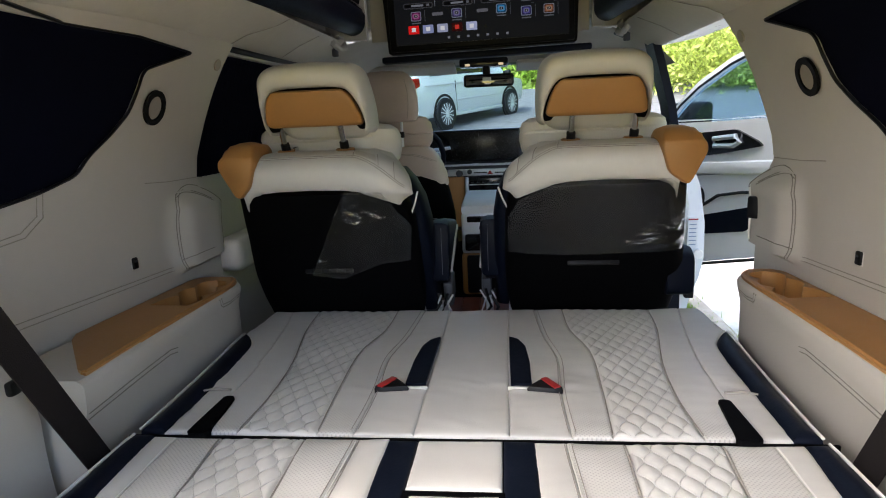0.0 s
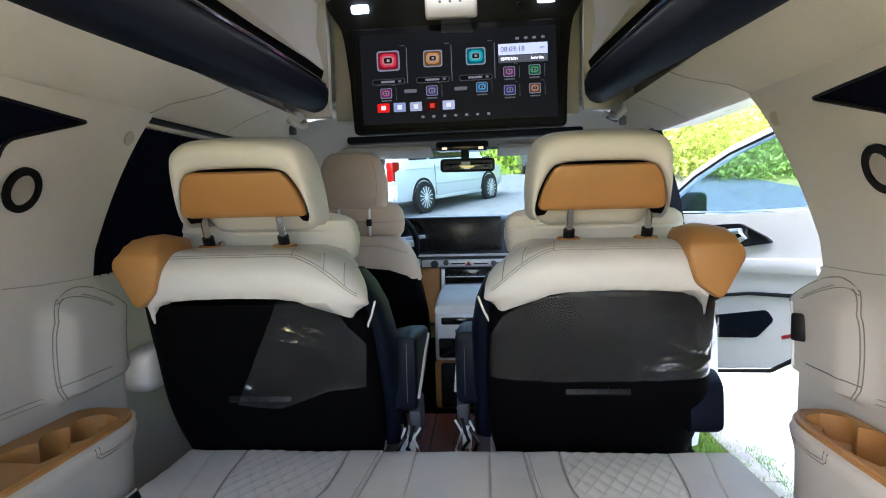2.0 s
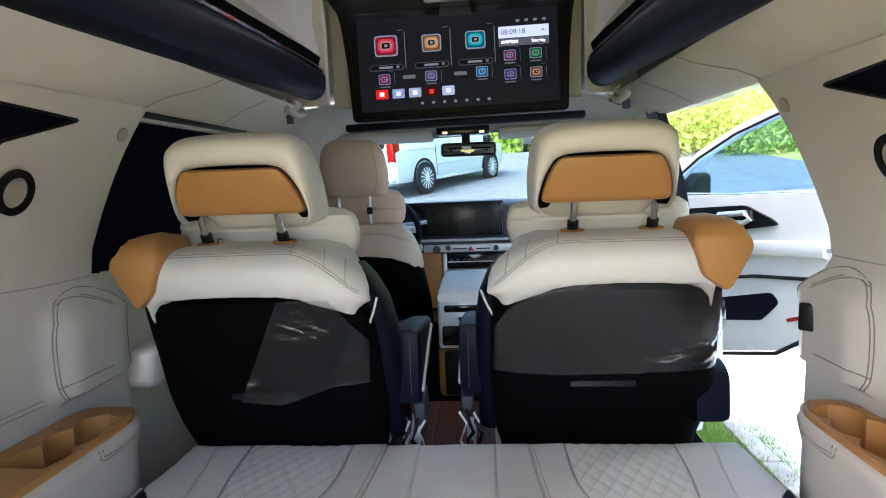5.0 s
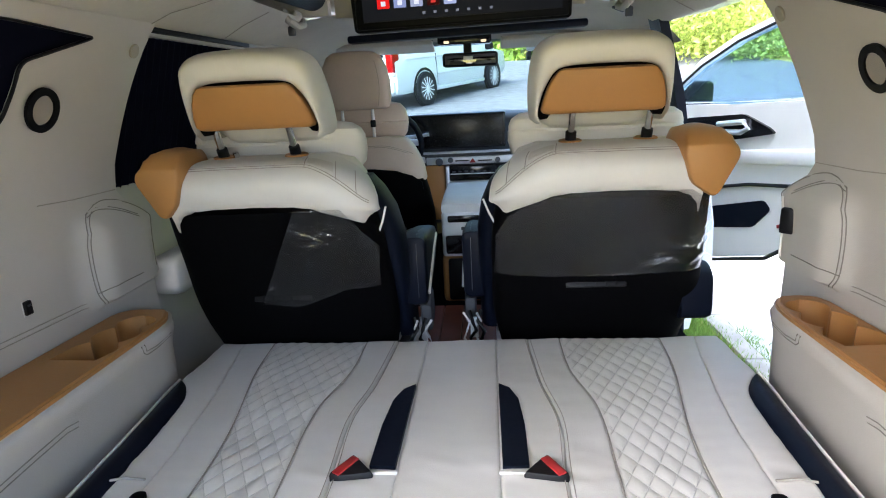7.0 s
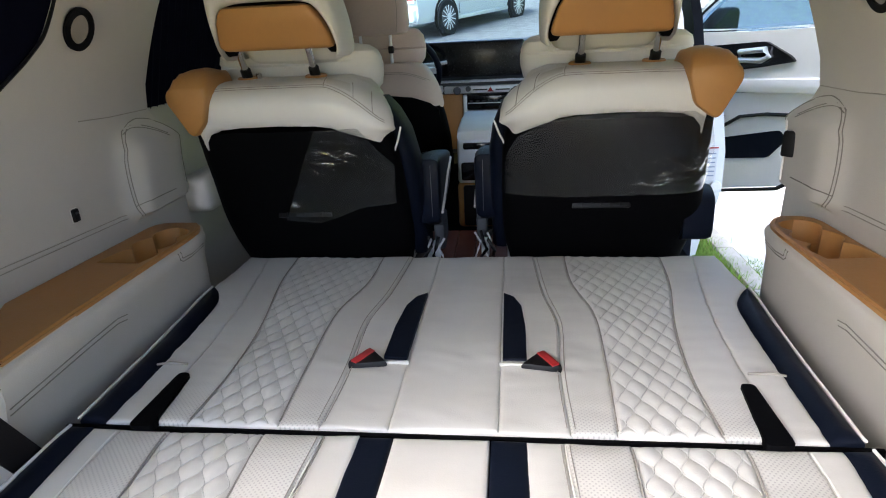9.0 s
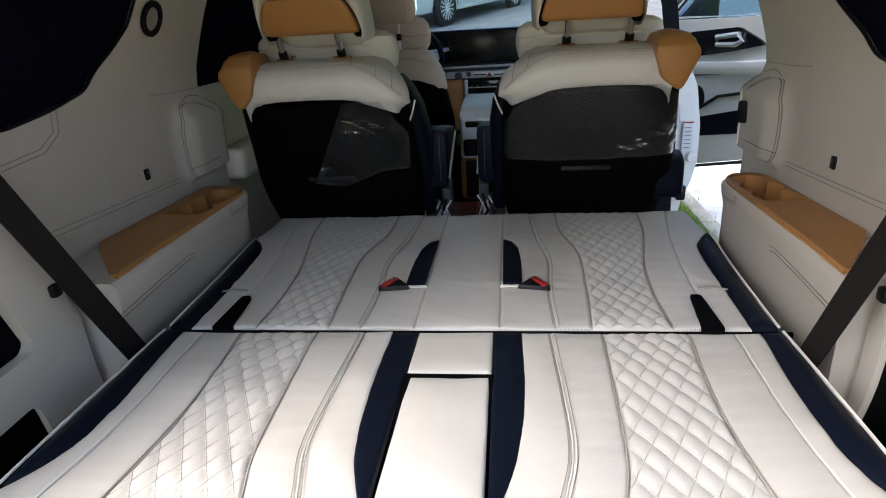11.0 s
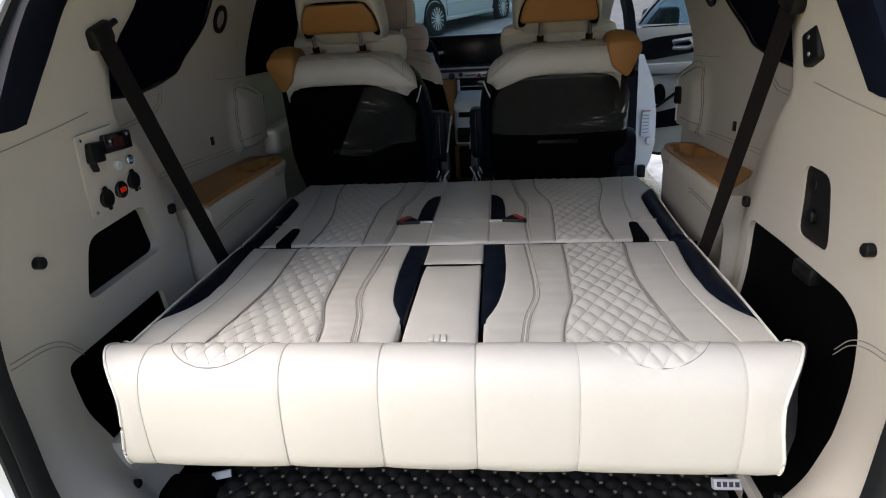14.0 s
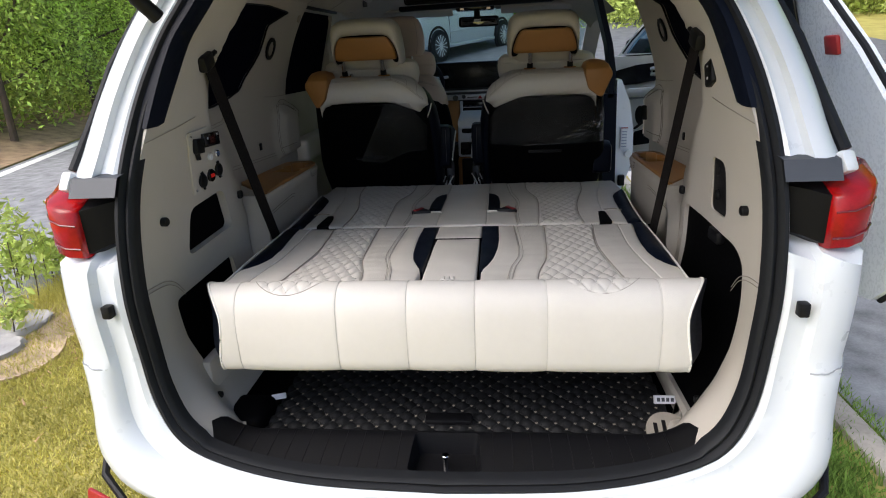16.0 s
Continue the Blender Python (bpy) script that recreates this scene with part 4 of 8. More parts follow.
# ---- armrest trays along both walls ----
for s in (-1, 1):
    tray = thing("side_armrest", "cream leather armrest box with a tan top and cup holders", "armrest", "armrests along the walls")
    inner = 0.030 if s < 0 else 0.0
    far = 0.0 if s > 0 else -0.015
    def ix(y):
        return -inner + smooth_along([(0.44, 0.636), (0.51, 0.641), (0.7, 0.652), (1.0, 0.660), (1.12, 0.666), (1.17, 0.682), (1.20, 0.710)], y)
    def tz(y):
        return 0.948 - 0.034 * (y - 0.45)
    rows = []
    for k in range(31):
        y = 0.488 + 0.724 * k / 30
        x = ix(y)
        d = step(1.21, 1.12, y)
        w = wall_x(min(y, 1.0), 0.95) + 0.01
        rows.append([Vector((s * (x + 0.018), y, 0.60)), Vector((s * (x + 0.012), y, 0.86)), Vector((s * (x + 0.002), y, 0.90)), Vector((s * x, y, tz(y) - 0.012)), Vector((s * (x + 0.004), y, tz(y) - 0.004)), Vector((s * (x + 0.012), y, tz(y)))])
    b = loft(bmesh.new(), rows, closed=False)
    # near and far ends
    for r in (rows[0], rows[-1]):
        b.faces.new([b.verts.new(p) for p in r] + [b.verts.new((s * 0.80, r[0].y, tz(r[0].y))), b.verts.new((s * 0.80, r[0].y, 0.60))])
    part("body", b, TRIM, tray)
    cx = 0.737 - inner
    lobes = ((0.972 + far, 0.052), (1.055 + far, 0.050), (1.128 + far, 0.042))
    def cup_w(y, side):
        w = 0.028 + 0.004 * side
        for c, r in lobes:
            if abs(y - c) < r:
                w = max(w, math.sqrt(r * r - (y - c) ** 2))
        if y < lobes[0][0]:
            # the nearest lobe opens in a straight edge with a pointed corner by the wall
            w = 0.052 + (0.004 if side > 0 else -0.010) * (lobes[0][0] - y) / 0.043
        if y > lobes[2][0]:
            w = min(w, math.sqrt(max(0.0, 0.042 ** 2 - (y - lobes[2][0]) ** 2)))
        return w
    ys = [0.928 + far + 0.2415 * k / 48 for k in range(49)]
    cup = [(cx + cup_w(y, 1), y + 0.006) for y in ys] + [(cx - cup_w(y, -1), y) for y in reversed(ys)]
    top = [(ix(0.512 + 0.689 * k / 30) + 0.010, 0.512 + 0.689 * k / 30) for k in range(31)] + [(0.752, 1.204), (0.776, 1.198), (0.790, 1.183), (0.796, 1.16), (0.796, 0.715), (0.775, 0.675), (0.67 - inner * 0.7, 0.528), (0.658 - inner, 0.514)]
    cap = [(ix(0.49) + 0.010, 0.490), (ix(0.68) + 0.010, 0.68), (0.785, 0.68), (0.785, 0.490)]
    part("end_cap", sheet([(s * x, y) for x, y in cap], [], 0.03, lambda x, y: Vector((x, y, tz(y) + 0.001)), lambda x, y: (0, 0, -0.010)), TRIM, tray, "cream leather end of the box")
    b = sheet([(s * x, y) for x, y in top], [[(s * x, y) for x, y in cup]], 0.025, lambda x, y: Vector((x, y, tz(y) + 0.006)), lambda x, y: (0, 0, -0.012))
    part("top", b, TAN, tray, "tan leather top")
    part("rim", tubed([(s * (ix(0.518 + 0.66 * k / 24) + 0.018), 0.518 + 0.66 * k / 24, tz(0.518 + 0.66 * k / 24) + 0.0025) for k in range(25)], 0.0065, 10), TAN, tray, "padded tan edge roll")
    b = loft(bmesh.new(), [[Vector((s * x, y, tz(y) + 0.0055)) for x, y in cup], [Vector((s * (cx + (x - cx) * 0.95), 1.03 + (y - 1.03) * 0.985, tz(y) - 0.05)) for x, y in cup], [Vector((s * (cx + (x - cx) * 0.88), 1.03 + (y - 1.03) * 0.96, tz(y) - 0.070)) for x, y in cup]], cap=False)
    bmesh.ops.contextual_create(b, geom=[v for v in b.verts if v.co.z < tz(v.co.y) - 0.062])
    part("cup_holder", b, TAN, tray, "moulded tan cup holder")
    def side_x(y, z):
        return s * (ix(y) + along([(0.60, 0.018), (0.86, 0.012), (0.90, 0.002), (0.92, 0.001)], z) - 0.0004)
    for dy in (0.0, 0.011):
        part("stitching", tubed([(side_x(y, z - dy), y, z - dy) for y, z in densify([(0.494, 0.886), (0.77, 0.886), (0.80, 0.879), (0.85, 0.838), (0.875, 0.829), (0.94, 0.831)], 0.02)[:-28]], 0.0011, 5), SEAM, tray)
        part("stitching", tubed([(side_x(y, z), y, z) for y, z in ((1.005 + dy, 0.922), (1.010 + dy, 0.905), (1.022 + dy, 0.897 + dy * 0.6), (1.06, 0.893 + dy * 0.6), (1.13, 0.893 + dy * 0.6))], 0.0011, 5), SEAM, tray)

# ---- second-row captain seats ----
def captain_seat(cx, cy, s, label):
    """A reclining seat seen from behind; s is the side of the door. Local origin at the foot of its head posts."""
    seat = thing("captain_seat", label, "seat", "second-row captain seats", at=(cx, cy, 0))
    rear = [(0.60, 0.16), (0.72, 0.135), (0.82, 0.085), (0.92, 0.035), (1.05, -0.035), (1.14, -0.082), (1.19, -0.104), (1.225, -0.110), (1.255, -0.104)]
    def hw(z, side):
        inner = [(0.68, 0.235), (0.8, 0.258), (0.95, 0.262), (1.08, 0.259), (1.14, 0.248), (1.17, 0.225)]
        outer = [(0.68, 0.243), (0.8, 0.260), (0.88, 0.263), (0.92, 0.260), (0.97, 0.252), (1.02, 0.243), (1.1, 0.231), (1.2, 0.212), (1.25, 0.185), (1.29, 0.16)]
        return smooth_along(outer if side > 0 else inner, z)
    def ring(z, depth=0.15, n=48):
        r = smooth_along(rear, z)
        out = []
        for k in range(n):
            a = 2 * math.pi * k / n
            c, sn = math.cos(a), math.sin(a)
            w = hw(z, 1 if c * s > 0 else -1)
            x = math.copysign(abs(c) ** (2 / 4.6), c) * w
            y = math.copysign(abs(sn) ** (2 / 3.0), sn) * depth / 2
            out.append(Vector((x, r + depth / 2 + y, z)))
        return out
    zs = [0.66 + 0.02 * k for k in range(26)]
    part("back_shell", loft(bmesh.new(), [ring(z) for z in zs]), BLACKCLOTH, seat, "smooth black seat back shell")
    # cream yoke: a padded cover that runs up the back and over the top of the shoulders
    RUN = [(-0.055, 1.09), (-0.081, 1.14), (-0.101, 1.185), (-0.107, 1.213), (-0.105, 1.233), (-0.097, 1.245), (-0.083, 1.252), (-0.056, 1.256), (-0.02, 1.258), (0.06, 1.259), (0.14, 1.257)]
    marks = [0.0]
    for (a, c), (d, e) in zip(RUN, RUN[1:]):
        marks.append(marks[-1] + math.hypot(d - a, e - c))
    run_y, run_z = list(zip(marks, [p[0] for p in RUN])), list(zip(marks, [p[1] for p in RUN]))
    def yoke_at(u, v, off=0.0):
        """A place on the yoke: u across, positive towards the aisle; v along the run from below over the top."""
        y, z = smooth_along(run_y, v), smooth_along(run_z, v)
        slope = step(0.04, 0.15, v)
        fall = 0.062 * max(0.0, (u - 0.125) / 0.145) ** 1.35 + 0.030 * max(0.0, (-u - 0.14) / 0.06) ** 2
        bend = 0.060 * abs(u / 0.27) ** 5
        back = Vector((0, -1, 0.0)).lerp(Vector((0, 0, 1)), step(0.15, 0.20, v))
        wave = 0.0015 * noise.noise((u * 9, v * 14, 3.1 + s))
        return Vector((-s * u, y + bend, z - fall * slope)) + back * (off + wave)
    inner_edge = [(0.232, 0.036), (0.243, 0.062), (0.254, 0.095), (0.2655, 0.130), (0.262, 0.162), (0.248, 0.20), (0.225, 0.26)]
    arch = [(-0.190, 0.030), (-0.183, 0.055), (-0.166, 0.076), (-0.14, 0.089), (-0.09, 0.094), (0.0, 0.096), (0.09, 0.093), (0.13, 0.086), (0.17, 0.070), (0.205, 0.052)]
    edge = arch + inner_edge + [(0.19, 0.33), (-0.14, 0.33), (-0.155, 0.25), (-0.170, 0.17), (-0.186, 0.10)]
    rim = [Vector(p) for p in densify(edge, 0.01)]
    def puffed(u, v):
        d = min((Vector((u, v)) - q).length for q in rim)
        return yoke_at(u, v, 0.004 + 0.010 * (1 - math.exp(-d / 0.012)))
    yoke = part("yoke", sheet(edge, [], 0.012, puffed, lambda u, v: (0, 0.02, -0.004)), CREAM, seat, "cream leather shoulder cover")
    top_seam = [(-0.165, 0.176), (-0.08, 0.178), (0.0, 0.178), (0.09, 0.178), (0.128, 0.176), (0.167, 0.170), (0.205, 0.160), (0.245, 0.145)]
    for o in (0.0, 0.005):
        part("stitching", tubed([yoke_at(u, smooth_along(top_seam, u) + o, 0.0142) for u in span(-0.165, 0.250, 44)], 0.0009, 5), STITCH, yoke)
    part("stitching", tubed([yoke_at(0.112 + 0.010 * k / 6, 0.24 - 0.063 * k / 6, 0.0142) for k in range(7)], 0.0009, 5), STITCH, yoke)
    part("stitching", tubed([yoke_at(0.172 + 0.016 * k / 6, 0.235 - 0.068 * k / 6, 0.0142) for k in range(7)], 0.0009, 5), STITCH, yoke)
    part("stitching", tubed([yoke_at(0.216 + 0.012 * k / 6, 0.215 - 0.060 * k / 6, 0.0142) for k in range(7)], 0.0009, 5), STITCH, yoke)
    part("perforated_patch", sheet([(0.118, 0.222), (0.170, 0.218), (0.180, 0.180), (0.126, 0.186)], [], 0.01, lambda u, v: yoke_at(u, v, 0.0145), lambda u, v: (0, 0.002, -0.002)), PERF, yoke, "perforated leather patch")
    # side edge of the front cushion in navy with white piping on the aisle side
    part("side_cushion", loft(bmesh.new(), [oval(-s * 0.262, along(rear, z) + 0.15, 0.033, 0.075, z, 2.6, 20) for z in (0.74, 0.85, 0.98, 1.06)] + [oval(-s * 0.254, along(rear, 1.12) + 0.15, 0.03, 0.070, 1.13, 2.6, 20), oval(-s * 0.240, along(rear, 1.18) + 0.15, 0.022, 0.06, 1.185, 2.6, 20), oval(-s * 0.225, along(rear, 1.2) + 0.15, 0.012, 0.05, 1.215, 2.6, 20)]), NAVY, seat, "navy leather side cushion")
    part("piping", tubed([Vector((-s * along([(1.09, 0.252), (1.12, 0.266), (1.155, 0.278)], z), smooth_along(rear, z) + 0.052, z)) for z in span(1.09, 1.155, 9)], 0.0026, 6), PIPING, seat, "white piping")
    part("front_cushion", loft(bmesh.new(), [oval(0, along(rear, z) + 0.19, w, 0.075, z, 3.2, 36) for z, w in ((0.75, 0.2), (0.8, 0.235), (1.0, 0.250), (1.15, 0.235), (1.22, 0.215), (1.255, 0.19), (1.27, 0.15))]), CREAM, seat, "cream front cushion")
    # winged shoulder pillow, gathered along its middle
    rings = []
    for z, w, d in ((1.215, 0.180, 0.04), (1.235, 0.200, 0.058), (1.27, 0.208, 0.064), (1.293, 0.208, 0.066), (1.299, 0.206, 0.062), (1.305, 0.207, 0.066), (1.324, 0.200, 0.060), (1.336, 0.182, 0.045), (1.342, 0.14, 0.02)):
        rings.append([p + Vector((0, 0.018 * noise.noise((p.x * 10, z * 50, s * 2.0)) * 0.3, -0.05 * (p.x / 0.2) ** 4 * (z - 1.27))) for p in oval(-s * 0.006, 0.120 - 0.35 * (z - 1.29), w, d, z, 3.2, 48)])
    part("shoulder_pillow", loft(bmesh.new(), rings), CREAM, seat, "padded shoulder pillow")
    # tan side bolster with a flat rear face and a domed top
    k3 = 0.0 if s > 0 else 0.012
    wing = [(0.130, 1.262), (0.142, 1.298), (0.178, 1.306), (0.216 - k3, 1.299), (0.245 - k3, 1.250), (0.206 - k3, 1.152), (0.150, 1.190), (0.138, 1.226)]
    rings = []
    for yo, k, top in ((0.0, 0.90, 1.266), (0.002, 0.955, 1.270), (0.007, 0.985, 1.276), (0.016, 1.0, 1.286), (0.034, 1.0, 1.298), (0.06, 1.0, 1.307), (0.11, 1.0, 1.307), (0.15, 0.96, 1.295), (0.16, 0.86, 1.28)):
        rings.append([Vector((s * (0.190 + (x - 0.190) * k), smooth_along(rear, min(z, 1.215)) - 0.026 + yo + 0.05 * max(0.0, 1.19 - z), min(1.225 + (z - 1.225) * k, top - 0.25 * (x - 0.2) ** 2))) for x, z in rounded(wing, 0.016, 5)])
    bolster = part("side_bolster", loft(bmesh.new(), rings), TAN, seat, "tan leather side bolster", sharp=60)
    # head restraint, leaning back with the seat
    def lean(p):
        return Vector((p[0], p[1] - 0.030 - 0.55 * (p[2] - 1.345), p[2]))
    for px in (-0.083 + s * 0.004, 0.083 + s * 0.004):
        part("post", tubed([(px, 0.002, 1.262), (px, -0.055, 1.385)], 0.0078, 14), CHROME, seat, "chrome head restraint post")
        part("collar", disc(bmesh.new(), (px, 0.001, 1.264), (0, -0.463, 1), 0.0122, 0.036), BLACK, seat, "black post collar")
        part("grommet", disc(bmesh.new(), (px, 0.0, 1.267), (0, -0.06, 1), 0.026, 0.010), TAN, seat, "tan grommet")
    if s < 0:
        part("release_button", disc(bmesh.new(), (-0.060, -0.002, 1.274), (0, -0.2, 1), 0.007, 0.012, 14), CHROME, seat, "small chrome release button")
    hx = -s * 0.024
    core = [(1.304, 0.095, 0.062, 0.026), (1.310, 0.110, 0.062, 0.036), (1.34, 0.132, 0.062, 0.044), (1.40, 0.140, 0.058, 0.050), (1.45, 0.138, 0.048, 0.050), (1.475, 0.122, 0.040, 0.044), (1.487, 0.085, 0.034, 0.03)]
    head = part("headrest", loft(bmesh.new(), [[lean(p) for p in oval(hx, y, w, d, z, 3.2, 44)] for z, w, y, d in core]), CREAM, seat, "cream padded head restraint with a hood")
    half = [(0.133, 1.316, 0.126, 1.322), (0.146, 1.331, 0.133, 1.342), (0.151, 1.38, 0.1255, 1.380), (0.149, 1.43, 0.112, 1.409), (0.141, 1.468, 0.0985, 1.4255), (0.119, 1.488, 0.079, 1.432), (0.085, 1.496, 0.053, 1.4345), (0.0, 1.499, 0.0, 1.4355)]
    curves = [[(i, q[j]) for i, q in enumerate(half)] for j in range(4)]
    rows, rim = [], []
    for k in range(57):
        g = 7 - abs(k - 28) / 4
        ox, oz, ix, iz = [smooth_along(c, g) for c in curves]
        sg = -1 if k < 28 else 1
        ox -= (0.011 if sg * s > 0 else 0.0) * min(1.0, ox / 0.12)
        rows.append([lean((hx + sg * (ox + (ix - ox) * f), y, oz + (iz - oz) * f)) for f, y in ((0.34, 0.074), (0.12, 0.058), (0.0, 0.032), (0.05, 0.005), (0.13, -0.020), (0.24, -0.038), (0.38, -0.049), (0.56, -0.055), (0.78, -0.056), (0.92, -0.052), (0.985, -0.044), (1.0, -0.034), (1.0, -0.006), (0.9, 0.04))])
        rim.append((sg * (ix + 0.004), iz + 0.004))
    hood = part("hood", loft(bmesh.new(), rows), CREAM, head, "cream leather hood round the pad")
    rim += [(0.112, 1.328), (0.100, 1.345), (-0.100, 1.345), (-0.112, 1.328)]
    part("gap", sheet(rim, [], 0.03, lambda x, z: lean((x + hx, -0.030, z)), lambda x, z: (0, 0.03, 0)), BLACKCLOTH, head, "dark gap round the pad")
    padp = [(1.338, 0.114, 0.010), (1.3405, 0.1225, 0.019), (1.348, 0.127, 0.0235), (1.365, 0.1245, 0.025), (1.395, 0.115, 0.025), (1.413, 0.105, 0.024), (1.424, 0.0955, 0.019), (1.4285, 0.085, 0.009)]
    part("pad", loft(bmesh.new(), [[lean(p) for p in oval(hx, -0.040, w, d, z, 6.5, 56)] for z, w, d in padp]), TAN, head, "tan leather pad")
    # arm rest towards the aisle, seat cushion and rails
    ARM = [(0.150, 0.862, 1.020, 0.90), (0.156, 0.850, 1.032, 1.0), (0.20, 0.845, 1.036, 1.0), (0.30, 0.850, 1.020, 1.0), (0.42, 0.872, 1.0, 1.0), (0.50, 0.90, 0.985, 0.95), (0.52, 0.915, 0.97, 0.8)]
    arm = part("armrest", loft(bmesh.new(), [[Vector((-s * 0.304 + x * k, y, z)) for x, z in rounded([(-0.034, lo), (0.034, lo), (0.036, hi), (-0.036, hi)], 0.022, 4)] for y, lo, hi, k in ARM]), NAVY, seat, "padded navy armrest")
    for o in (-0.012, 0.022):
        part("stitching", tubed([(-s * 0.304 + s * o, y, z) for y, z in ((0.1485, 0.87), (0.1480, 0.94), (0.1485, 1.015), (0.17, 1.0365), (0.24, 1.032), (0.34, 1.0145))], 0.0010, 5), DARKGREY, arm)
    part("piping", tubed([(-s * 0.341, y, z) for y, z in ((0.17, 0.875), (0.26, 0.905), (0.36, 0.945), (0.46, 0.968))], 0.0042, 6), PIPING, arm, "white piping")
    part("pivot", disc(bmesh.new(), (-s * 0.282, 0.22, 0.86), (-s, 0, 0), 0.035, 0.05, 24), BLACK, seat, "black armrest pivot")
    part("bracket", boxed((-0.016, -0.05, -0.05), (0.016, 0.05, 0.04), 0.01, 2, pose(-s * 0.325, 0.26, 0.80, 14)), DARKGREY, seat, "grey plastic bracket")
    part("seat_cushion", boxed((-0.255, 0.16, 0.70), (0.255, 0.68, 0.84), 0.05, 3), CREAM, seat, "cream seat cushion")
    part("base", boxed((-0.235, 0.14, 0.58), (0.235, 0.66, 0.70), 0.02), BLACK, seat, "black seat base")
    part("rail", boxed((-0.25, 0.10, 0.545), (-0.20, 0.72, 0.585), 0.005), SILVER, seat, "metal floor rail")
    part("rail", boxed((0.20, 0.10, 0.545), (0.25, 0.72, 0.585), 0.005), SILVER, seat, "metal floor rail")
    if s > 0:
        part("recliner_cover", loft(bmesh.new(), [[Vector((s * x, 0.125 + y * k, 0.875 + z * k)) for y, z in rounded([(-0.055, -0.075), (0.075, -0.075), (0.075, 0.05), (0.01, 0.072), (-0.045, 0.05)], 0.03, 5)] for x, k in ((0.215, 1.0), (0.278 if s > 0 else 0.25, 1.0), (0.290 if s > 0 else 0.262, 0.94), (0.294 if s > 0 else 0.265, 0.8))]), NAVY, seat, "rounded navy recliner cover")
    part("lever", boxed((-0.012, -0.008, -0.03), (0.012, 0.008, 0.03), 0.004, 2, pose(-s * 0.315, 0.20, 0.74)), SILVER, seat, "metal lever")
    for q, (x0, r, mt, lb) in enumerate(((0.295, 0.006, BLACK, "black cable loom"), (0.318, 0.005, BLACK, "black cable loom"), (0.335, 0.0035, SILVER, "metal rod"), (0.305, 0.0035, SILVER, "metal rod"))):
        part("cable", tubed([(-s * (x0 + 0.010 * math.sin(2.1 * k + q)), 0.17 + 0.012 * math.cos(1.7 * k + q), 0.80 - 0.028 * k) for k in range(8)], r, 6), mt, seat, lb)
    # vent with slats
    vent = part("vent", boxed((-0.073, -0.006, -0.009), (0.073, 0.004, 0.009), 0.003, 2, pose(-0.008, 0.036, 0.920, -26)), BLACK, seat, "slatted air vent")
    for k in range(5):
        part("slat", boxed((-0.0012, -0.009, -0.009), (0.0012, 0.0, 0.009), 0, 1, pose(-0.056 + 0.024 * k, 0.036, 0.920, -26)), SHROUD, vent)
    return seat, rear


seat_l, REAR = captain_seat(-0.420, 1.25, -1, "cream and tan captain seat with black back beside the curtained window")
seat_r, REAR = captain_seat(0.352, 1.30, 1, "cream and tan captain seat with film-wrapped back by the open door")


def film_sheet(poly, seed, side, zones):
    """Crumpled clear film lying over a seat back: taut in the middle, with sharp folds in the given zones."""
    rnd = random.Random(seed)
    folds = []
    for cx, cz, rx, rz, count, ang, spread, long, high in zones:
        for k in range(count):
            a = math.radians(ang + rnd.uniform(-spread, spread))
            folds.append((cx + rnd.uniform(-rx, rx), cz + rnd.uniform(-rz, rz), math.cos(a), math.sin(a), long * rnd.uniform(0.6, 1.2), high * rnd.uniform(0.5, 1.2), rnd.uniform(0.0042, 0.0075), rnd.uniform(-0.25, 0.25)))
    def place(x, z):
        d = 0.009 + 0.004 * noise.noise((x * 5 + seed, z * 9, 0.4))
        for fx, fz, c, sn, long, high, w, bow in folds:
            u = ((x - fx) * c + (z - fz) * sn) / long
            if abs(u) < 1:
                v = abs((z - fz) * c - (x - fx) * sn - bow * long * (1 - u * u)) / w
                if v < 4:
                    d += high * (1 - u * u) * (math.exp(-v) - 0.4 * math.exp(-(v - 2.2) ** 2))
        f = min(0.985, abs(x) / (0.268 if x * side < 0 else 0.247))
        edge = 0.075 * (1 - (1 - f ** 4.6) ** (1 / 3.0))
        return Vector((x, smooth_along(REAR, z) - d - 0.003 + edge, z))
    return sheet(poly, [], 0.0042, place, lambda x, z: (0, 0.0008, 0))


film = part("film", film_sheet([(-0.252, 1.07), (-0.225, 1.12), (-0.165, 1.155), (-0.08, 1.174), (0.16, 1.174), (0.205, 1.145), (0.232, 1.08), (0.240, 0.985), (0.243, 0.955), (0.1, 0.952), (-0.10, 0.950), (-0.256, 0.958)], 3, 1,
            [(0.0, 1.13, 0.10, 0.02, 4, 0, 10, 0.17, 0.0026), (0.185, 1.02, 0.035, 0.035, 12, 8, 32, 0.055, 0.0065), (0.21, 1.07, 0.012, 0.05, 5, 100, 22, 0.055, 0.006), (0.12, 0.985, 0.04, 0.016, 6, 12, 16, 0.06, 0.0055), (-0.12, 0.985, 0.08, 0.02, 6, -6, 10, 0.09, 0.0026), (-0.215, 1.05, 0.02, 0.05, 5, -40, 14, 0.04, 0.0035)]), FILM, seat_r, "crumpled clear protective film", sharp=0)
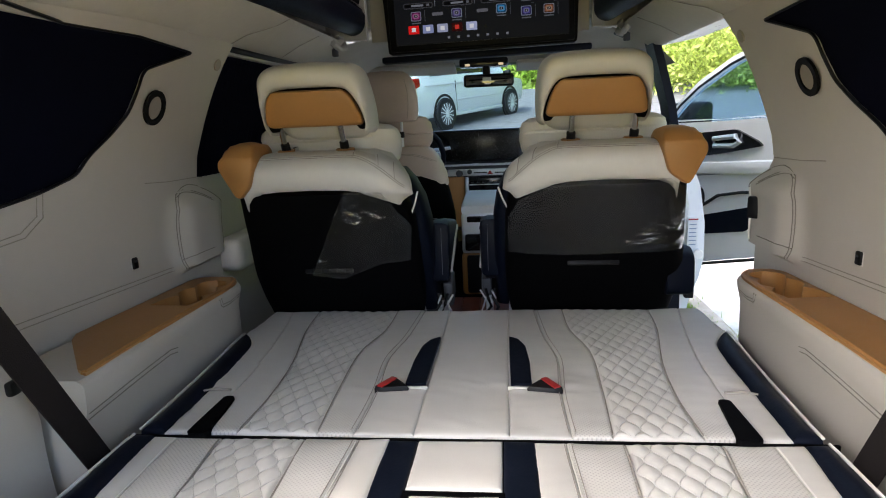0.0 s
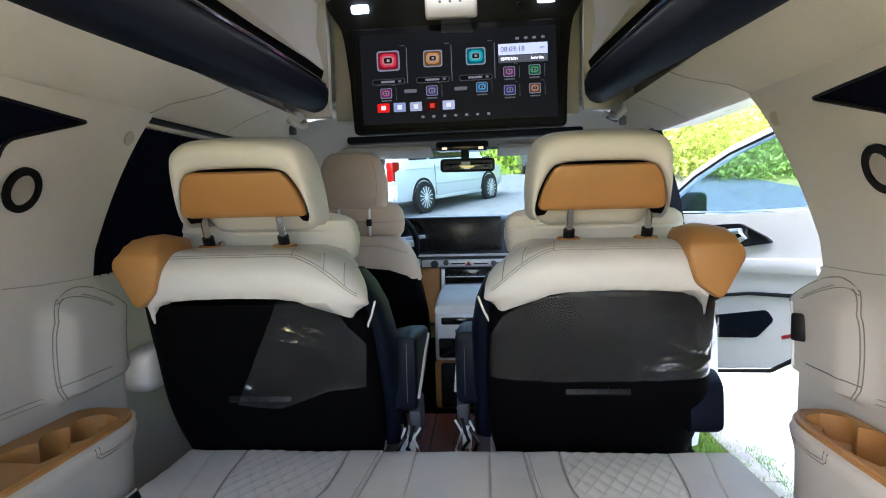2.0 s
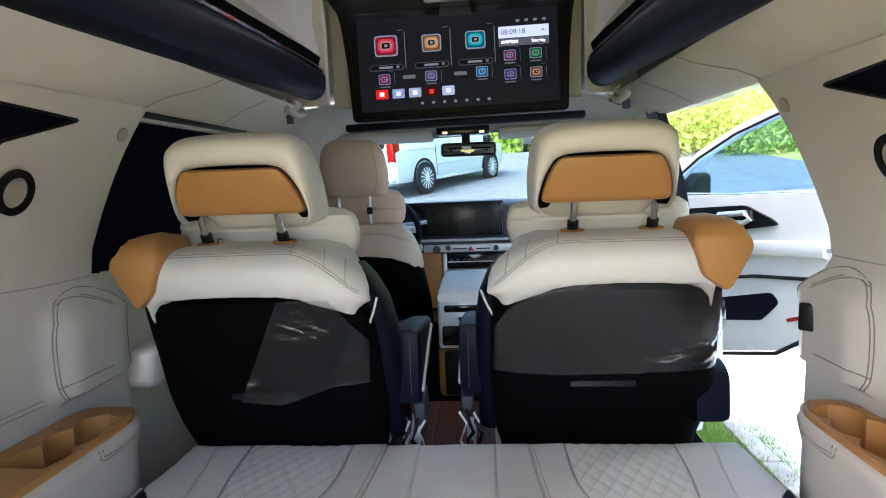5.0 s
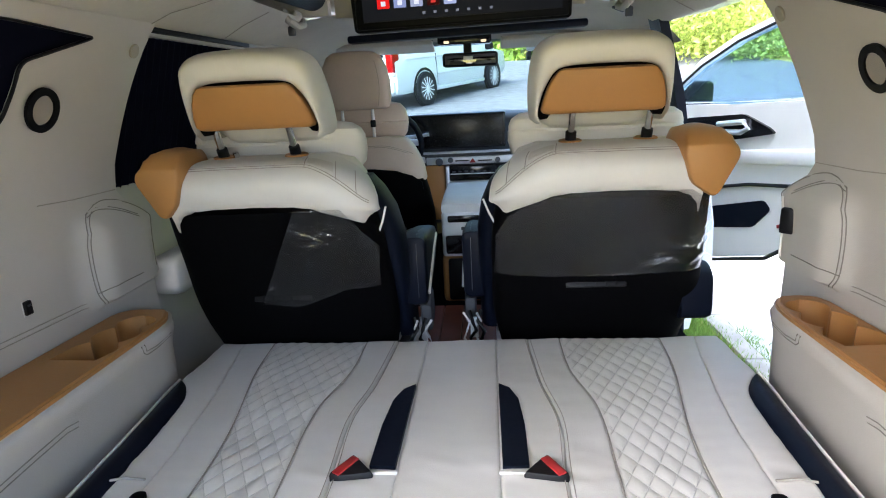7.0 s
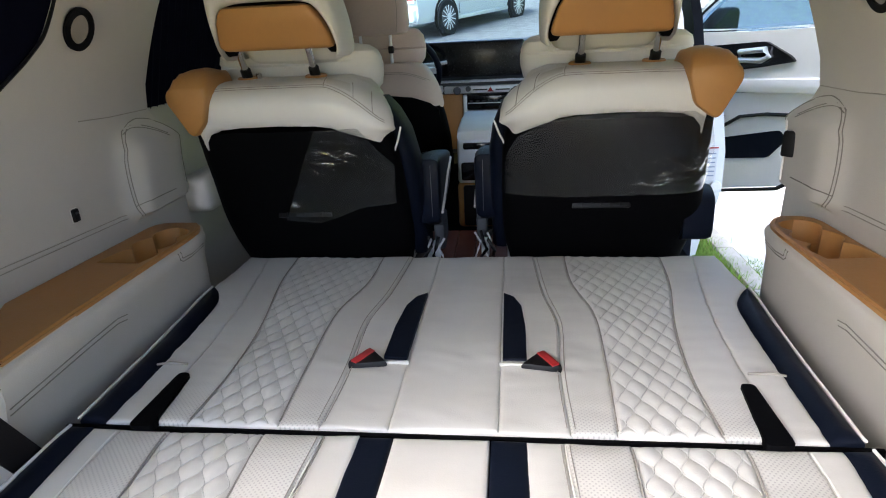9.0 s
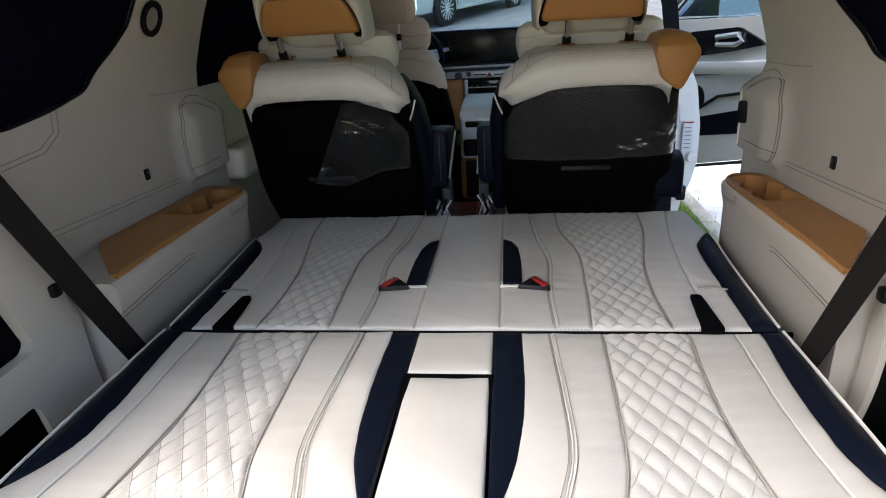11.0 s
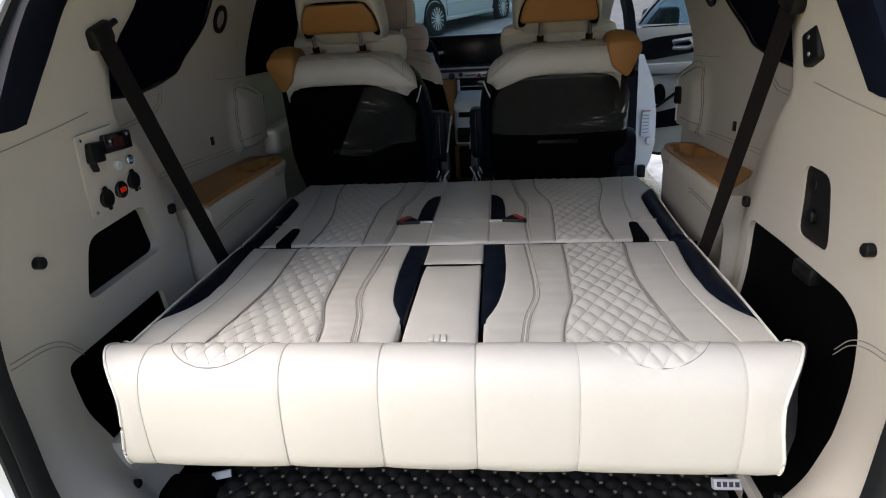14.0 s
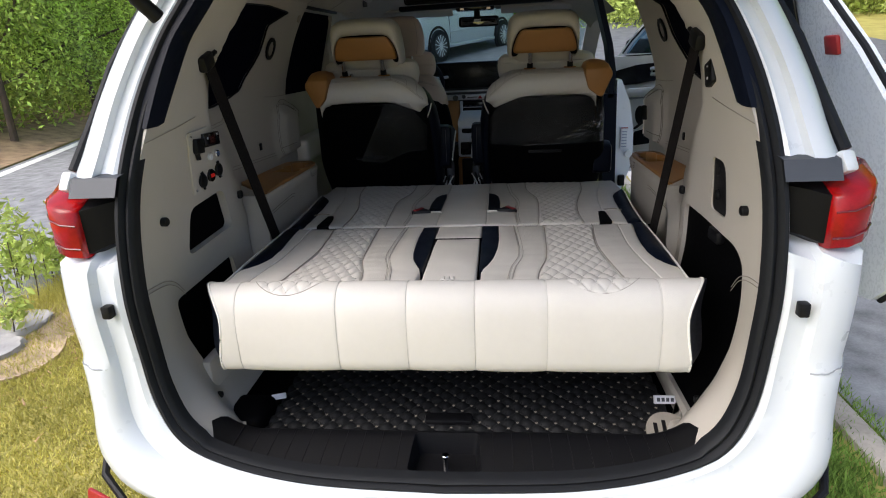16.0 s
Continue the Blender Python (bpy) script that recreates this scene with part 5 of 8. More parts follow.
film = part("film", film_sheet([(0.09, 1.165), (0.19, 1.165), (0.255, 1.06), (0.24, 0.95), (0.16, 0.945), (0.04, 0.895), (-0.06, 0.905)], 11, -1,
            [(0.17, 1.06, 0.05, 0.06, 6, 70, 16, 0.08, 0.005), (0.05, 1.0, 0.05, 0.07, 5, 62, 10, 0.10, 0.005), (0.14, 1.10, 0.06, 0.03, 5, -20, 20, 0.05, 0.005), (0.01, 0.93, 0.04, 0.02, 4, 20, 30, 0.035, 0.008)]), FILM, seat_l, "loose clear protective film", sharp=0)

# ---- seat belts of the bench ----
def strap(pts, width, across, thick=0.0016):
    """A flat band along points, its width along the given direction."""
    a = Vector(across).normalized() * width / 2
    rows = []
    for i, p in enumerate(pts):
        p = Vector(p)
        d = (Vector(pts[min(i + 1, len(pts) - 1)]) - Vector(pts[max(i - 1, 0)])).normalized()
        w = (a - d * a.dot(d)).normalized() * width / 2
        nr = d.cross(w).normalized() * thick
        rows.append([p - w - nr, p + w - nr, p + w + nr, p - w + nr])
    return loft(bmesh.new(), rows)


for s in (-1, 1):
    belt = thing("seat_belt", "dark brown seat belt stretched down the side trim", "seat belt", "belts of the bench")
    top, low = Vector((s * 0.604, 0.218, 1.364)), Vector((s * (0.606 if s > 0 else 0.594), 0.500, 0.755))
    part("webbing", strap([top.lerp(low, k / 12) + Vector((0, 0, 0)) for k in range(13)], 0.046, (-0.12 * s, 1.0, 0.3)), BELT, belt)
    part("anchor", boxed((-0.014, -0.03, -0.02), (0.012, 0.03, 0.02), 0.008, 2, pose(s * 0.606, 0.215, 1.368, 20)), BLACK, belt, "black belt guide")
    part("tail", tubed([(s * 0.604, 0.225, 1.366), (s * 0.600, 0.240, 1.384), (s * 0.598, 0.258, 1.392)], 0.006, 8), BLACK, belt)
    part("clip", boxed((-0.007, -0.010, -0.013), (0.007, 0.011, 0.011), 0.005, 2, pose(s * 0.669, 0.430 if s > 0 else 0.418, 0.952 if s > 0 else 0.972)), BLACK, belt, "black belt clip")
    if s > 0:
        part("bracket", boxed((-0.008, -0.025, -0.029), (0.014, 0.025, 0.029), 0.007, 3, pose(0.629, 0.172, 1.293, -24)), BLACK, belt, "black height bracket")
        for q in (-0.012, 0.014):
            part("bolt", disc(bmesh.new(), (0.6225, 0.172 + 0.4 * q, 1.293 + q), (-1, 0, 0), 0.0042, 0.003, 12), CHROME, belt, "small bright bolt")

# ---- control panel on the rear side trim ----
ctrl = thing("control_panel", "cream switch panel with sockets, meters and a red readout", "control panel", at=(-0.668, 0.209, 1.13))
base = [(0.148, 1.199), (0.290, 1.206), (0.338, 1.065), (0.334, 1.046), (0.170, 1.036)]
bm = sheet(rounded([(y - 0.235, z - 1.13) for y, z in base], 0.008), [], 0.03, lambda y, z: Vector((-(wall_x(y + 0.235, z + 1.13) - 0.006) + 0.668, y, z)), lambda y, z: (-0.005, 0, 0))
part("plate", bm, TRIM, ctrl)
cp = lambda y, z, o=0.008: (0.668 - wall_x(y, z) + o, y - 0.235, z - 1.13)
unit = part("display", boxed((-0.004, -0.043, -0.018), (0.010, 0.043, 0.018), 0.003, 2, pose(*cp(0.258, 1.170), -2)), GLOSSBLACK, ctrl, "black display unit")
part("screen", boxed((0.0, -0.014, -0.011), (0.001, 0.014, 0.011), 0, 1, pose(*cp(0.256, 1.170, 0.0182), -2)), mat("meter_dark_red", (0.05, 0.012, 0.01), 0.25), unit, "dark red meter window")
for y, z in ((0.287, 1.180), (0.289, 1.161), (0.228, 1.176), (0.230, 1.158)):
    part("key", boxed((0.0, -0.0025, -0.0025), (0.001, 0.0025, 0.0025), 0, 1, pose(*cp(y, z, 0.0182))), SILVER, unit, "small white key")
unit = part("display", boxed((-0.004, -0.020, -0.019), (0.012, 0.020, 0.019), 0.004, 2, pose(*cp(0.190, 1.162), -4)), BLACK, ctrl, "black plug unit")
part("plug_lever", boxed((-0.003, -0.004, -0.016), (0.010, 0.004, 0.016), 0.003, 2, pose(*cp(0.180, 1.142, 0.010), 14)), BLACK, unit)
for y, z, r, mt, lb in ((0.259, 1.122, 0.0095, SILVER, "round grey button"), (0.298, 1.125, 0.0105, CHROME, "chrome ring button"), (0.212, 1.066, 0.0185, BLACK, "black socket cap"), (0.260, 1.071, 0.0175, GLOSSBLACK, "black voltmeter"), (0.306, 1.078, 0.0185, BLACK, "black socket cap")):
    k = part("button", disc(bmesh.new(), cp(y, z, 0.006), (1, 0, 0), r, 0.008), mt, ctrl, lb)
    if mt is CHROME:
        part("ring", disc_ring(bmesh.new(), cp(y, z, 0.0145), (1, 0, 0), 0.0035, 0.0062, 0.0015), mat("ring_blue", (0.10, 0.16, 0.30), 0.3), k, "blue ring")
    if mt is BLACK:
        for d, w in ((0.019, 0.006), (-0.019, 0.0045)):
            part("tab", boxed((-0.002, -w, -0.006), (0.003, w, 0.006), 0.002, 2, pose(*cp(y - 0.25 * d, z + d, 0.010), 14)), BLACK, k)
    if mt is GLOSSBLACK:
        for n in range(3):
            part("readout", boxed((0.0, -0.0028, -0.0048), (0.001, 0.0020, 0.0048), 0, 1, pose(*cp(y - 0.007 + 0.007 * n, z, 0.0142), 6)), glow("red_led", (0.8, 0.03, 0.02), 0.16), k, "glowing red digit")
for y, z in ((0.158, 1.190), (0.180, 1.046), (0.326, 1.055), (0.284, 1.199)):
    part("screw", disc(bmesh.new(), cp(y, z, 0.006), (1, 0, 0), 0.0036, 0.003, 12), CHROME, ctrl, "small screw")

# ---- ceiling things: trays, screen, handles ----
for s in (-1, 1):
    rail = thing("ceiling_tray", "long padded navy leather ceiling tray rail", "ceiling tray", "ceiling trays")
    prof = rounded([(0.455, 1.70), (0.47, 1.665), (0.50, 1.648), (0.53, 1.66), (0.535, 1.70), (0.50, 1.775), (0.468, 1.785), (0.452, 1.76)], 0.012, 3)
    LINE = [(0.30, 0.045, -0.016, 1.0), (0.7, 0.045, -0.010, 1.0), (1.2, 0.03, 0.002, 0.94), (1.5, 0.018, 0.012, 0.90), (1.8, 0.002, 0.020, 0.82), (2.04, -0.012, 0.024, 0.76), (2.055, -0.013, 0.026, 0.72)]
    b = loft(bmesh.new(), [[Vector((s * (x + dx), y, 1.65 + (z - 1.65) * k + dz)) for x, z in prof] for y, dx, dz, k in LINE])
    part("pad", b, NAVY, rail, "navy leather padded front")
    part("trim", tubed([(s * (0.462 + dx), y, 1.65 + 0.133 * k + dz) for y, dx, dz, k in LINE], 0.006, 8), CHROME, rail, "bright trim strip")
    b = loft(bmesh.new(), [[Vector((s * (x + dx), y, 1.65 + h * k + dz)) for x, h in ((0.466, 0.128), (0.470, 0.150), (0.462, 0.185), (0.470, 0.187), (0.52, 0.13))] for y, dx, dz, k in LINE[:-1]])
    part("liner", b, BLACKCLOTH, rail, "black lining of the open tray")
    handle = thing("grab_handle", "beige folding ceiling grab handle", "grab handle", "grab handles")
    c = Vector((s * 0.555, 2.02, 1.655))
    part("mount", boxed((-0.03, -0.035, -0.012), (0.03, 0.035, 0.012), 0.01, 2, pose(*c, 0, s * 28)), HEADLINER, handle)
    part("grip", tubed([c + Vector((0, -0.10, 0.012)), c + Vector((-s * 0.012, -0.085, -0.018)), c + Vector((-s * 0.014, 0.0, -0.03)), c + Vector((-s * 0.012, 0.085, -0.016)), c + Vector((0, 0.10, 0.016))], 0.012, 8), TRIM, handle)
    part("hook", boxed((-0.012, -0.008, -0.03), (0.012, 0.008, 0.004), 0.004, 2, pose(c.x, c.y - 0.02, c.z - 0.03)), DARKGREY, handle)
ctl = thing("ceiling_switch", "beige ceiling switch plate with a dark display", "ceiling switch")
part("plate", boxed((-0.045, -0.05, -0.008), (0.045, 0.05, 0.005), 0.008, 2, pose(0.575, 2.24, 1.652, 0, 24)), TRIM, ctl)
part("button", boxed((-0.022, -0.015, -0.011), (0.022, 0.015, -0.002), 0.003, 2, pose(0.573, 2.23, 1.650, 0, 24)), DARKGREY, ctl)

tv = thing("ceiling_screen", "large black ceiling screen showing rows of app icons", "screen", at=(0.0, 2.10, 1.80))
TM = pose(0.01, 0, 0.0, 0, -1.0, 0)
hb = [(0.372, -0.195), (0.380, 0.0), (0.392, 0.12), (0.402, 0.17), (0.437, 0.228), (0.440, 0.250), (0.36, 0.278), (0.27, 0.30), (0.25, 0.33), (0.245, 0.42)]
back = rounded(hb + [(-x, z) for x, z in reversed(hb)], 0.015)
b = sheet(back, [], 0.08, lambda x, z: TM @ Vector((x, -0.012 - 0.62 * max(0, z - 0.17), z)), lambda x, z: (0, 0.05, 0))
part("housing", b, SHROUD, tv, "black plastic housing")
part("bezel", boxed((-0.362, -0.030, -0.188), (0.362, -0.012, 0.165), 0.008, 3, TM), SHROUD, tv, "glossy black bezel")
dark_ui = glow("screen_background", (0.0022, 0.0024, 0.003), 0.5)
part("mount", boxed((-0.405, -0.006, -0.226), (0.43, 0.05, -0.200), 0.008, 2, TM), NAVY, tv, "dark strip below the screen")
part("display", boxed((-0.335, -0.0325, -0.165), (0.340, -0.030, 0.140), 0, 1, TM), dark_ui, tv, "lit dark display")


def ui(name, x0, z0, x1, z1, color, power, layer=1, label="", r=0.0):
    m = glow("ui_" + name, [c ** 1.5 for c in color], power * 0.16)
    if r:
        b = sheet(rounded([(x0, z0), (x1, z0), (x1, z1), (x0, z1)], r), [], 0.02, lambda x, z: TM @ Vector((x, -0.0325 - 0.0012 * layer, z)), lambda x, z: (0, 0.001, 0))
    else:
        b = boxed((x0, -0.0325 - 0.0012 * layer, z0), (x1, -0.0322 - 0.0012 * (layer - 1), z1), 0, 1, TM)
    return part(name, b, m, tv, label, smooth=False)


GREY = (0.30, 0.31, 0.35)


def app_icon(cx, cz, w, h, col, label):
    """A glossy button: pale rim, dark coloured face, a lit ring and a dark middle."""
    dim = [c * 0.45 for c in col]
    ui("icon", cx - w, cz - h, cx + w, cz + h, (0.42, 0.46, 0.56), 0.6, 1, label, w * 0.3)
    ui("icon_face", cx - w * 0.88, cz - h * 0.87, cx + w * 0.88, cz + h * 0.87, dim, 0.75, 2, "", w * 0.26)
    ui("icon_face", cx - w * 0.70, cz - h * 0.62, cx + w * 0.70, cz + h * 0.66, col, 0.75, 3, "", w * 0.45)
    ui("icon_face", cx - w * 0.52, cz - h * 0.44, cx + w * 0.52, cz + h * 0.46, [min(1, c * 0.4 + 0.30) for c in col], 0.7, 4, "", w * 0.35)
    ui("icon_face", cx - w * 0.34, cz - h * 0.27, cx + w * 0.34, cz + h * 0.27, [c * 0.12 for c in col], 0.4, 5, "", w * 0.12)
    ui("icon_face", cx - w * 0.10, cz - h * 0.12, cx + w * 0.14, cz + h * 0.12, (0.55, 0.56, 0.62), 0.5, 6)


for k, col in enumerate(((0.72, 0.10, 0.17), (0.60, 0.36, 0.18), (0.05, 0.48, 0.56))):
    cx = (-0.238, -0.083, 0.065)[k]
    w = (0.040, 0.033, 0.034)[k]
    app_icon(cx, 0.050, w, w * 0.86, col, "glossy app icon")
    ui("caption", cx - 0.060, -0.031, cx + 0.056, -0.011, (0.16, 0.16, 0.18), 0.8, 1, "", 0.009)
    ui("caption", cx - 0.057, -0.0285, cx + 0.053, -0.0135, (0.02, 0.02, 0.025), 0.5, 2, "", 0.007)
    ui("caption", cx - 0.028, -0.0245, cx + 0.020, -0.0175, GREY, 0.9, 3)
    ui("caption", cx + 0.032, -0.0245, cx + 0.042, -0.0165, GREY, 0.6, 3)
    ui("frame_line", cx + 0.063, -0.028, cx + 0.0655, 0.092, GREY, 0.6, 1)
    ui("frame_line", cx + 0.040, 0.098, cx + 0.058, 0.100, GREY, 0.4, 1)
ui("clock_panel", 0.143, 0.048, 0.310, 0.085, (0.62, 0.66, 0.85), 1.15, 1, "pale clock bar")
ui("date_panel", 0.143, 0.022, 0.310, 0.046, (0.20, 0.21, 0.24), 0.8, 1, "grey date bar")
for cx, cz, col in ((0.178, -0.008, (0.45, 0.16, 0.42)), (0.264, -0.006, (0.08, 0.45, 0.22)), (0.178, -0.070, (0.22, 0.20, 0.55)), (0.264, -0.068, (0.60, 0.32, 0.20)), (-0.250, -0.060, (0.55, 0.14, 0.42)), (-0.090, -0.058, (0.30, 0.26, 0.55)), (0.083, -0.055, (0.10, 0.45, 0.80))):
    app_icon(cx, cz, 0.020, 0.017, [c * 0.8 for c in col], "small app icon")
    ui("caption", cx - 0.018, cz - 0.027, cx + 0.018, cz - 0.023, GREY, 0.5, 1)
    ui("frame_line", cx + 0.034, cz - 0.022, cx + 0.0352, cz + 0.02, GREY, 0.5, 1)
    ui("frame_line", cx + 0.018, cz + 0.026, cx + 0.030, cz + 0.027, GREY, 0.4, 1)
for cx in (-0.165, 0.010):
    ui("caption", cx - 0.022, -0.062, cx + 0.022, -0.050, (0.25, 0.25, 0.28), 0.8, 1, "", 0.004)
for k, col in enumerate(((0.80, 0.05, 0.05), (0.38, 0.42, 0.62), (0.45, 0.48, 0.62), (0.10, 0.02, 0.02), (0.50, 0.54, 0.72))):
    cx = -0.262 + 0.057 * k
    ui("icon", cx - 0.021, -0.125, cx + 0.021, -0.094, col, 0.9, 1, "small app icon", 0.003)
    ui("icon", cx - 0.008, -0.117, cx + 0.008, -0.102, (0.75, 0.12, 0.10) if k == 3 else (0.85, 0.85, 0.9), 0.8, 2)
for k in range(7):
    ui("nav_mark", -0.125 + 0.038 * k - 0.005, -0.150, -0.125 + 0.038 * k + 0.005, -0.142, GREY, 0.9, 1)
for k in range(4):
    ui("status_mark", 0.208 + 0.029 * k - 0.006, 0.098, 0.208 + 0.029 * k + 0.006, 0.106, GREY, 0.8, 1)


def lettering(text, size, at, material, parent, turn):
    cu = bpy.data.curves.new("lettering", "FONT")
    cu.body, cu.size, cu.extrude = text, size, 0.0002
    cu.align_x, cu.align_y = "LEFT", "CENTER"
    ob = new("lettering", cu)
    cu.materials.append(material)
    ob.parent = parent
    ob.matrix_local = turn @ Matrix.Translation(at) @ pose(0, 0, 0, 90)
    return ob


INK = glow("clock_ink", (0.03, 0.03, 0.06), 0.3)
INKLIGHT = glow("date_ink", (0.5, 0.5, 0.55), 0.8)
lettering("08:09:18", 0.024, (0.150, -0.0350, 0.066), INK, tv, TM)
lettering("AM", 0.011, (0.284, -0.0350, 0.067), INK, tv, TM)
lettering("Saturday", 0.013, (0.252, -0.0350, 0.034), INKLIGHT, tv, TM)
lettering("03/07/2021", 0.013, (0.150, -0.0350, 0.034), INKLIGHT, tv, TM)
# lamp and camera pod above the display
bar_led = glow("lamp_bar_white", (0.95, 0.97, 1.0), 3.6)
white_led = glow("white_led", (0.80, 0.88, 1.0), 2.2)
for s in (-1, 1):
    part("lamp", boxed((-0.030, -0.008, -0.014), (0.030, 0.004, 0.014), 0.008, 2, TM @ pose(s * 0.315 - 0.008, -0.056, 0.222, 32)), white_led, tv, "glowing white lamp")
    part("speaker", disc(bmesh.new(), (s * 0.36, -0.26, 0.29), (0, 0.1, -1), 0.075, 0.012), BLACK, tv, "black ceiling speaker")
part("lamp_bar", boxed((-0.13, -0.02, -0.010), (0.10, 0.02, 0.010), 0.006, 2, TM @ pose(0, -0.135, 0.292, 40)), bar_led, tv, "white lamp bar")
pod = part("control_pod", boxed((-0.088, -0.014, -0.034), (0.088, 0.010, 0.036), 0.010, 3, TM @ pose(-0.012, -0.056, 0.208, 18)), TRIM, tv, "beige control pod")
for k in range(3):
    part("button", disc(bmesh.new(), TM @ Vector((-0.048 + 0.034 * k, -0.082, 0.222)), (0, -1, -0.2), 0.005, 0.004, 10), DARKGREY, pod)
part("film", sheet([(-0.05, 0.125), (0.06, 0.12), (0.045, 0.175), (-0.045, 0.175)], [], 0.02, lambda x, z: TM @ Vector((x, -0.068 - 0.06 * max(0, 0.16 - z), z)), lambda x, z: (0, 0.001, 0)), FILM, pod, "clear film flap")
for k in range(6):
    part("slot", boxed((-0.006, -0.003, -0.003), (0.006, 0.002, 0.003), 0, 1, TM @ pose(0.215 + 0.014 * (k % 2), -0.046, 0.19 + 0.014 * (k // 2), 30)), GLOSSBLACK, tv)

# ---- front of the cabin ----
drv = thing("driver_seat", "beige leather driver seat with a black back", "seat", at=(-0.43, 2.30, 0))
BEIGE = mat("beige_leather", (0.52, 0.42, 0.355), 0.5, fine=0.1, fine_scale=400)
rear2 = [(0.6, 0.10), (0.85, 0.02), (1.05, -0.03), (1.15, -0.035), (1.22, -0.01)]
part("back_shell", loft(bmesh.new(), [oval(0.01, along(rear2, z) + 0.09, w, 0.085, z, 3.6, 44) for z, w in ((0.62, 0.25), (0.7, 0.285), (0.9, 0.278), (1.0, 0.262), (1.05, 0.25))]), BLACKCLOTH, drv, "black seat back shell")
part("backrest", loft(bmesh.new(), [oval(0.008, along(rear2, z) + 0.10, w, 0.093, z, 3.4, 44) for z, w in ((1.02, 0.246), (1.045, 0.258), (1.09, 0.252), (1.135, 0.236), (1.175, 0.214), (1.205, 0.188), (1.222, 0.15))]), BEIGE, drv, "beige leather backrest")
cover = [(-0.255, 0.90), (-0.250, 1.035), (-0.215, 1.068), (-0.15, 1.090), (-0.05, 1.100), (0.06, 1.100), (0.15, 1.090), (0.215, 1.066), (0.252, 1.035), (0.262, 0.90)]
part("back_cover", sheet(cover, [], 0.03, lambda x, z: Vector((x, along(rear2, z) - 0.008 + 0.05 * abs(x / 0.27) ** 4, z)), lambda x, z: (0, 0.03, 0)), BLACKCLOTH, drv, "arched black back cover")
for o in (0.0, 0.006):
    part("stitching", tubed([(x, along(rear2, 1.19 - 0.5 * x * x) - 0.002 + 0.06 * abs(x / 0.24) ** 4, 1.185 + o - 1.15 * max(0.0, abs(x) - 0.1) ** 1.6) for x in span(-0.2, 0.22, 24)], 0.001, 5), STITCH, drv)
part("shoulder_pillow", loft(bmesh.new(), [oval(0.004, 0.115 - 0.2 * (z - 1.28), w, d, z, 3.0, 40) for z, w, d in ((1.195, 0.13, 0.03), (1.205, 0.165, 0.055), (1.235, 0.186, 0.066), (1.275, 0.193, 0.068), (1.278, 0.190, 0.064), (1.282, 0.193, 0.068), (1.325, 0.186, 0.062), (1.35, 0.165, 0.05), (1.36, 0.12, 0.025))]), BEIGE, drv)
part("headrest", loft(bmesh.new(), [oval(0.008, 0.045 - 0.25 * (z - 1.40), w, d, z, 3.4, 40) for z, w, d in ((1.333, 0.105, 0.04), (1.34, 0.124, 0.052), (1.38, 0.133, 0.060), (1.44, 0.134, 0.062), (1.50, 0.124, 0.058), (1.535, 0.105, 0.045), (1.551, 0.08, 0.03), (1.555, 0.04, 0.015))]), BEIGE, drv, "beige head restraint")
part("stitching", tubed([(0.095 + 0.012 * math.sin(3 * f), 0.045 - 0.25 * (1.345 + 0.19 * f - 1.40) - 0.0555 + 0.012 * f * f, 1.345 + 0.17 * f) for f in span(0, 1, 12)], 0.0012, 5), STITCH, drv)
for px in (-0.062, 0.062):
    part("post", tubed([(px, 0.045, 1.20), (px, 0.045, 1.38)], 0.0065, 10), SILVER, drv, "chrome post")
    part("collar", boxed((px - 0.010, 0.030, 1.262), (px + 0.010, 0.060, 1.290), 0.003), BLACK, drv)
part("seat_cushion", boxed((-0.25, 0.1, 0.62), (0.25, 0.6, 0.80), 0.05, 3), BEIGE, drv)
part("pocket", boxed((-0.18, -0.038, 0.66), (0.18, -0.015, 0.86), 0.01), NAVY, drv, "dark map pocket")

dash = thing("dashboard", "dark dashboard with silver trim, wide display and vents", "dashboard", at=(0, 3.10, 0))
b = loft(bmesh.new(), [[Vector((x, y, z)) for y, z in rounded([(0.0, 0.98), (-0.02, 1.06), (0.03, 1.10), (0.06, 1.255 - 0.02 * abs(x)), (0.18, 1.275 - 0.03 * abs(x)), (0.46, 1.24 - 0.03 * abs(x)), (0.48, 0.7), (0.10, 0.65), (0.05, 0.80)], 0.03, 3)] for x in (-0.80, -0.5, -0.2, 0.2, 0.5, 0.80)])
part("body", b, DARKGREY, dash, "dark grey soft dashboard top")
part("display", boxed((-0.54, -0.012, 1.088), (0.19, 0.02, 1.268), 0.010, 3), GLOSSBLACK, dash, "wide curved black display")
part("screen", boxed((-0.215, -0.0145, 1.10), (0.172, -0.011, 1.258), 0.002), mat("screen_off", (0.012, 0.011, 0.010), 0.25), dash, "switched-off screen")
part("ledge", boxed((-0.70, -0.045, 1.062), (0.70, 0.03, 1.072), 0.004), SILVER, dash, "thin silver ledge")
part("hinge", boxed((-0.09, -0.05, 1.066), (-0.05, -0.03, 1.076), 0.003), SILVER, dash)
part("hinge", boxed((0.10, -0.05, 1.066), (0.14, -0.03, 1.076), 0.003), SILVER, dash)
strip = part("control_strip", boxed((-0.235, -0.035, 1.005), (0.26, 0.02, 1.043), 0.006), SILVER, dash, "silver control strip")
part("knob", disc(bmesh.new(), (-0.165, -0.035, 1.02), (0, -1, 0.1), 0.020, 0.02), DARKGREY, strip)
part("knob", disc(bmesh.new(), (-0.105, -0.035, 1.028), (0, -1, 0.1), 0.014, 0.014), DARKGREY, strip)
part("knob", disc(bmesh.new(), (0.145, -0.035, 1.022), (0, -1, 0.1), 0.014, 0.014), DARKGREY, strip)
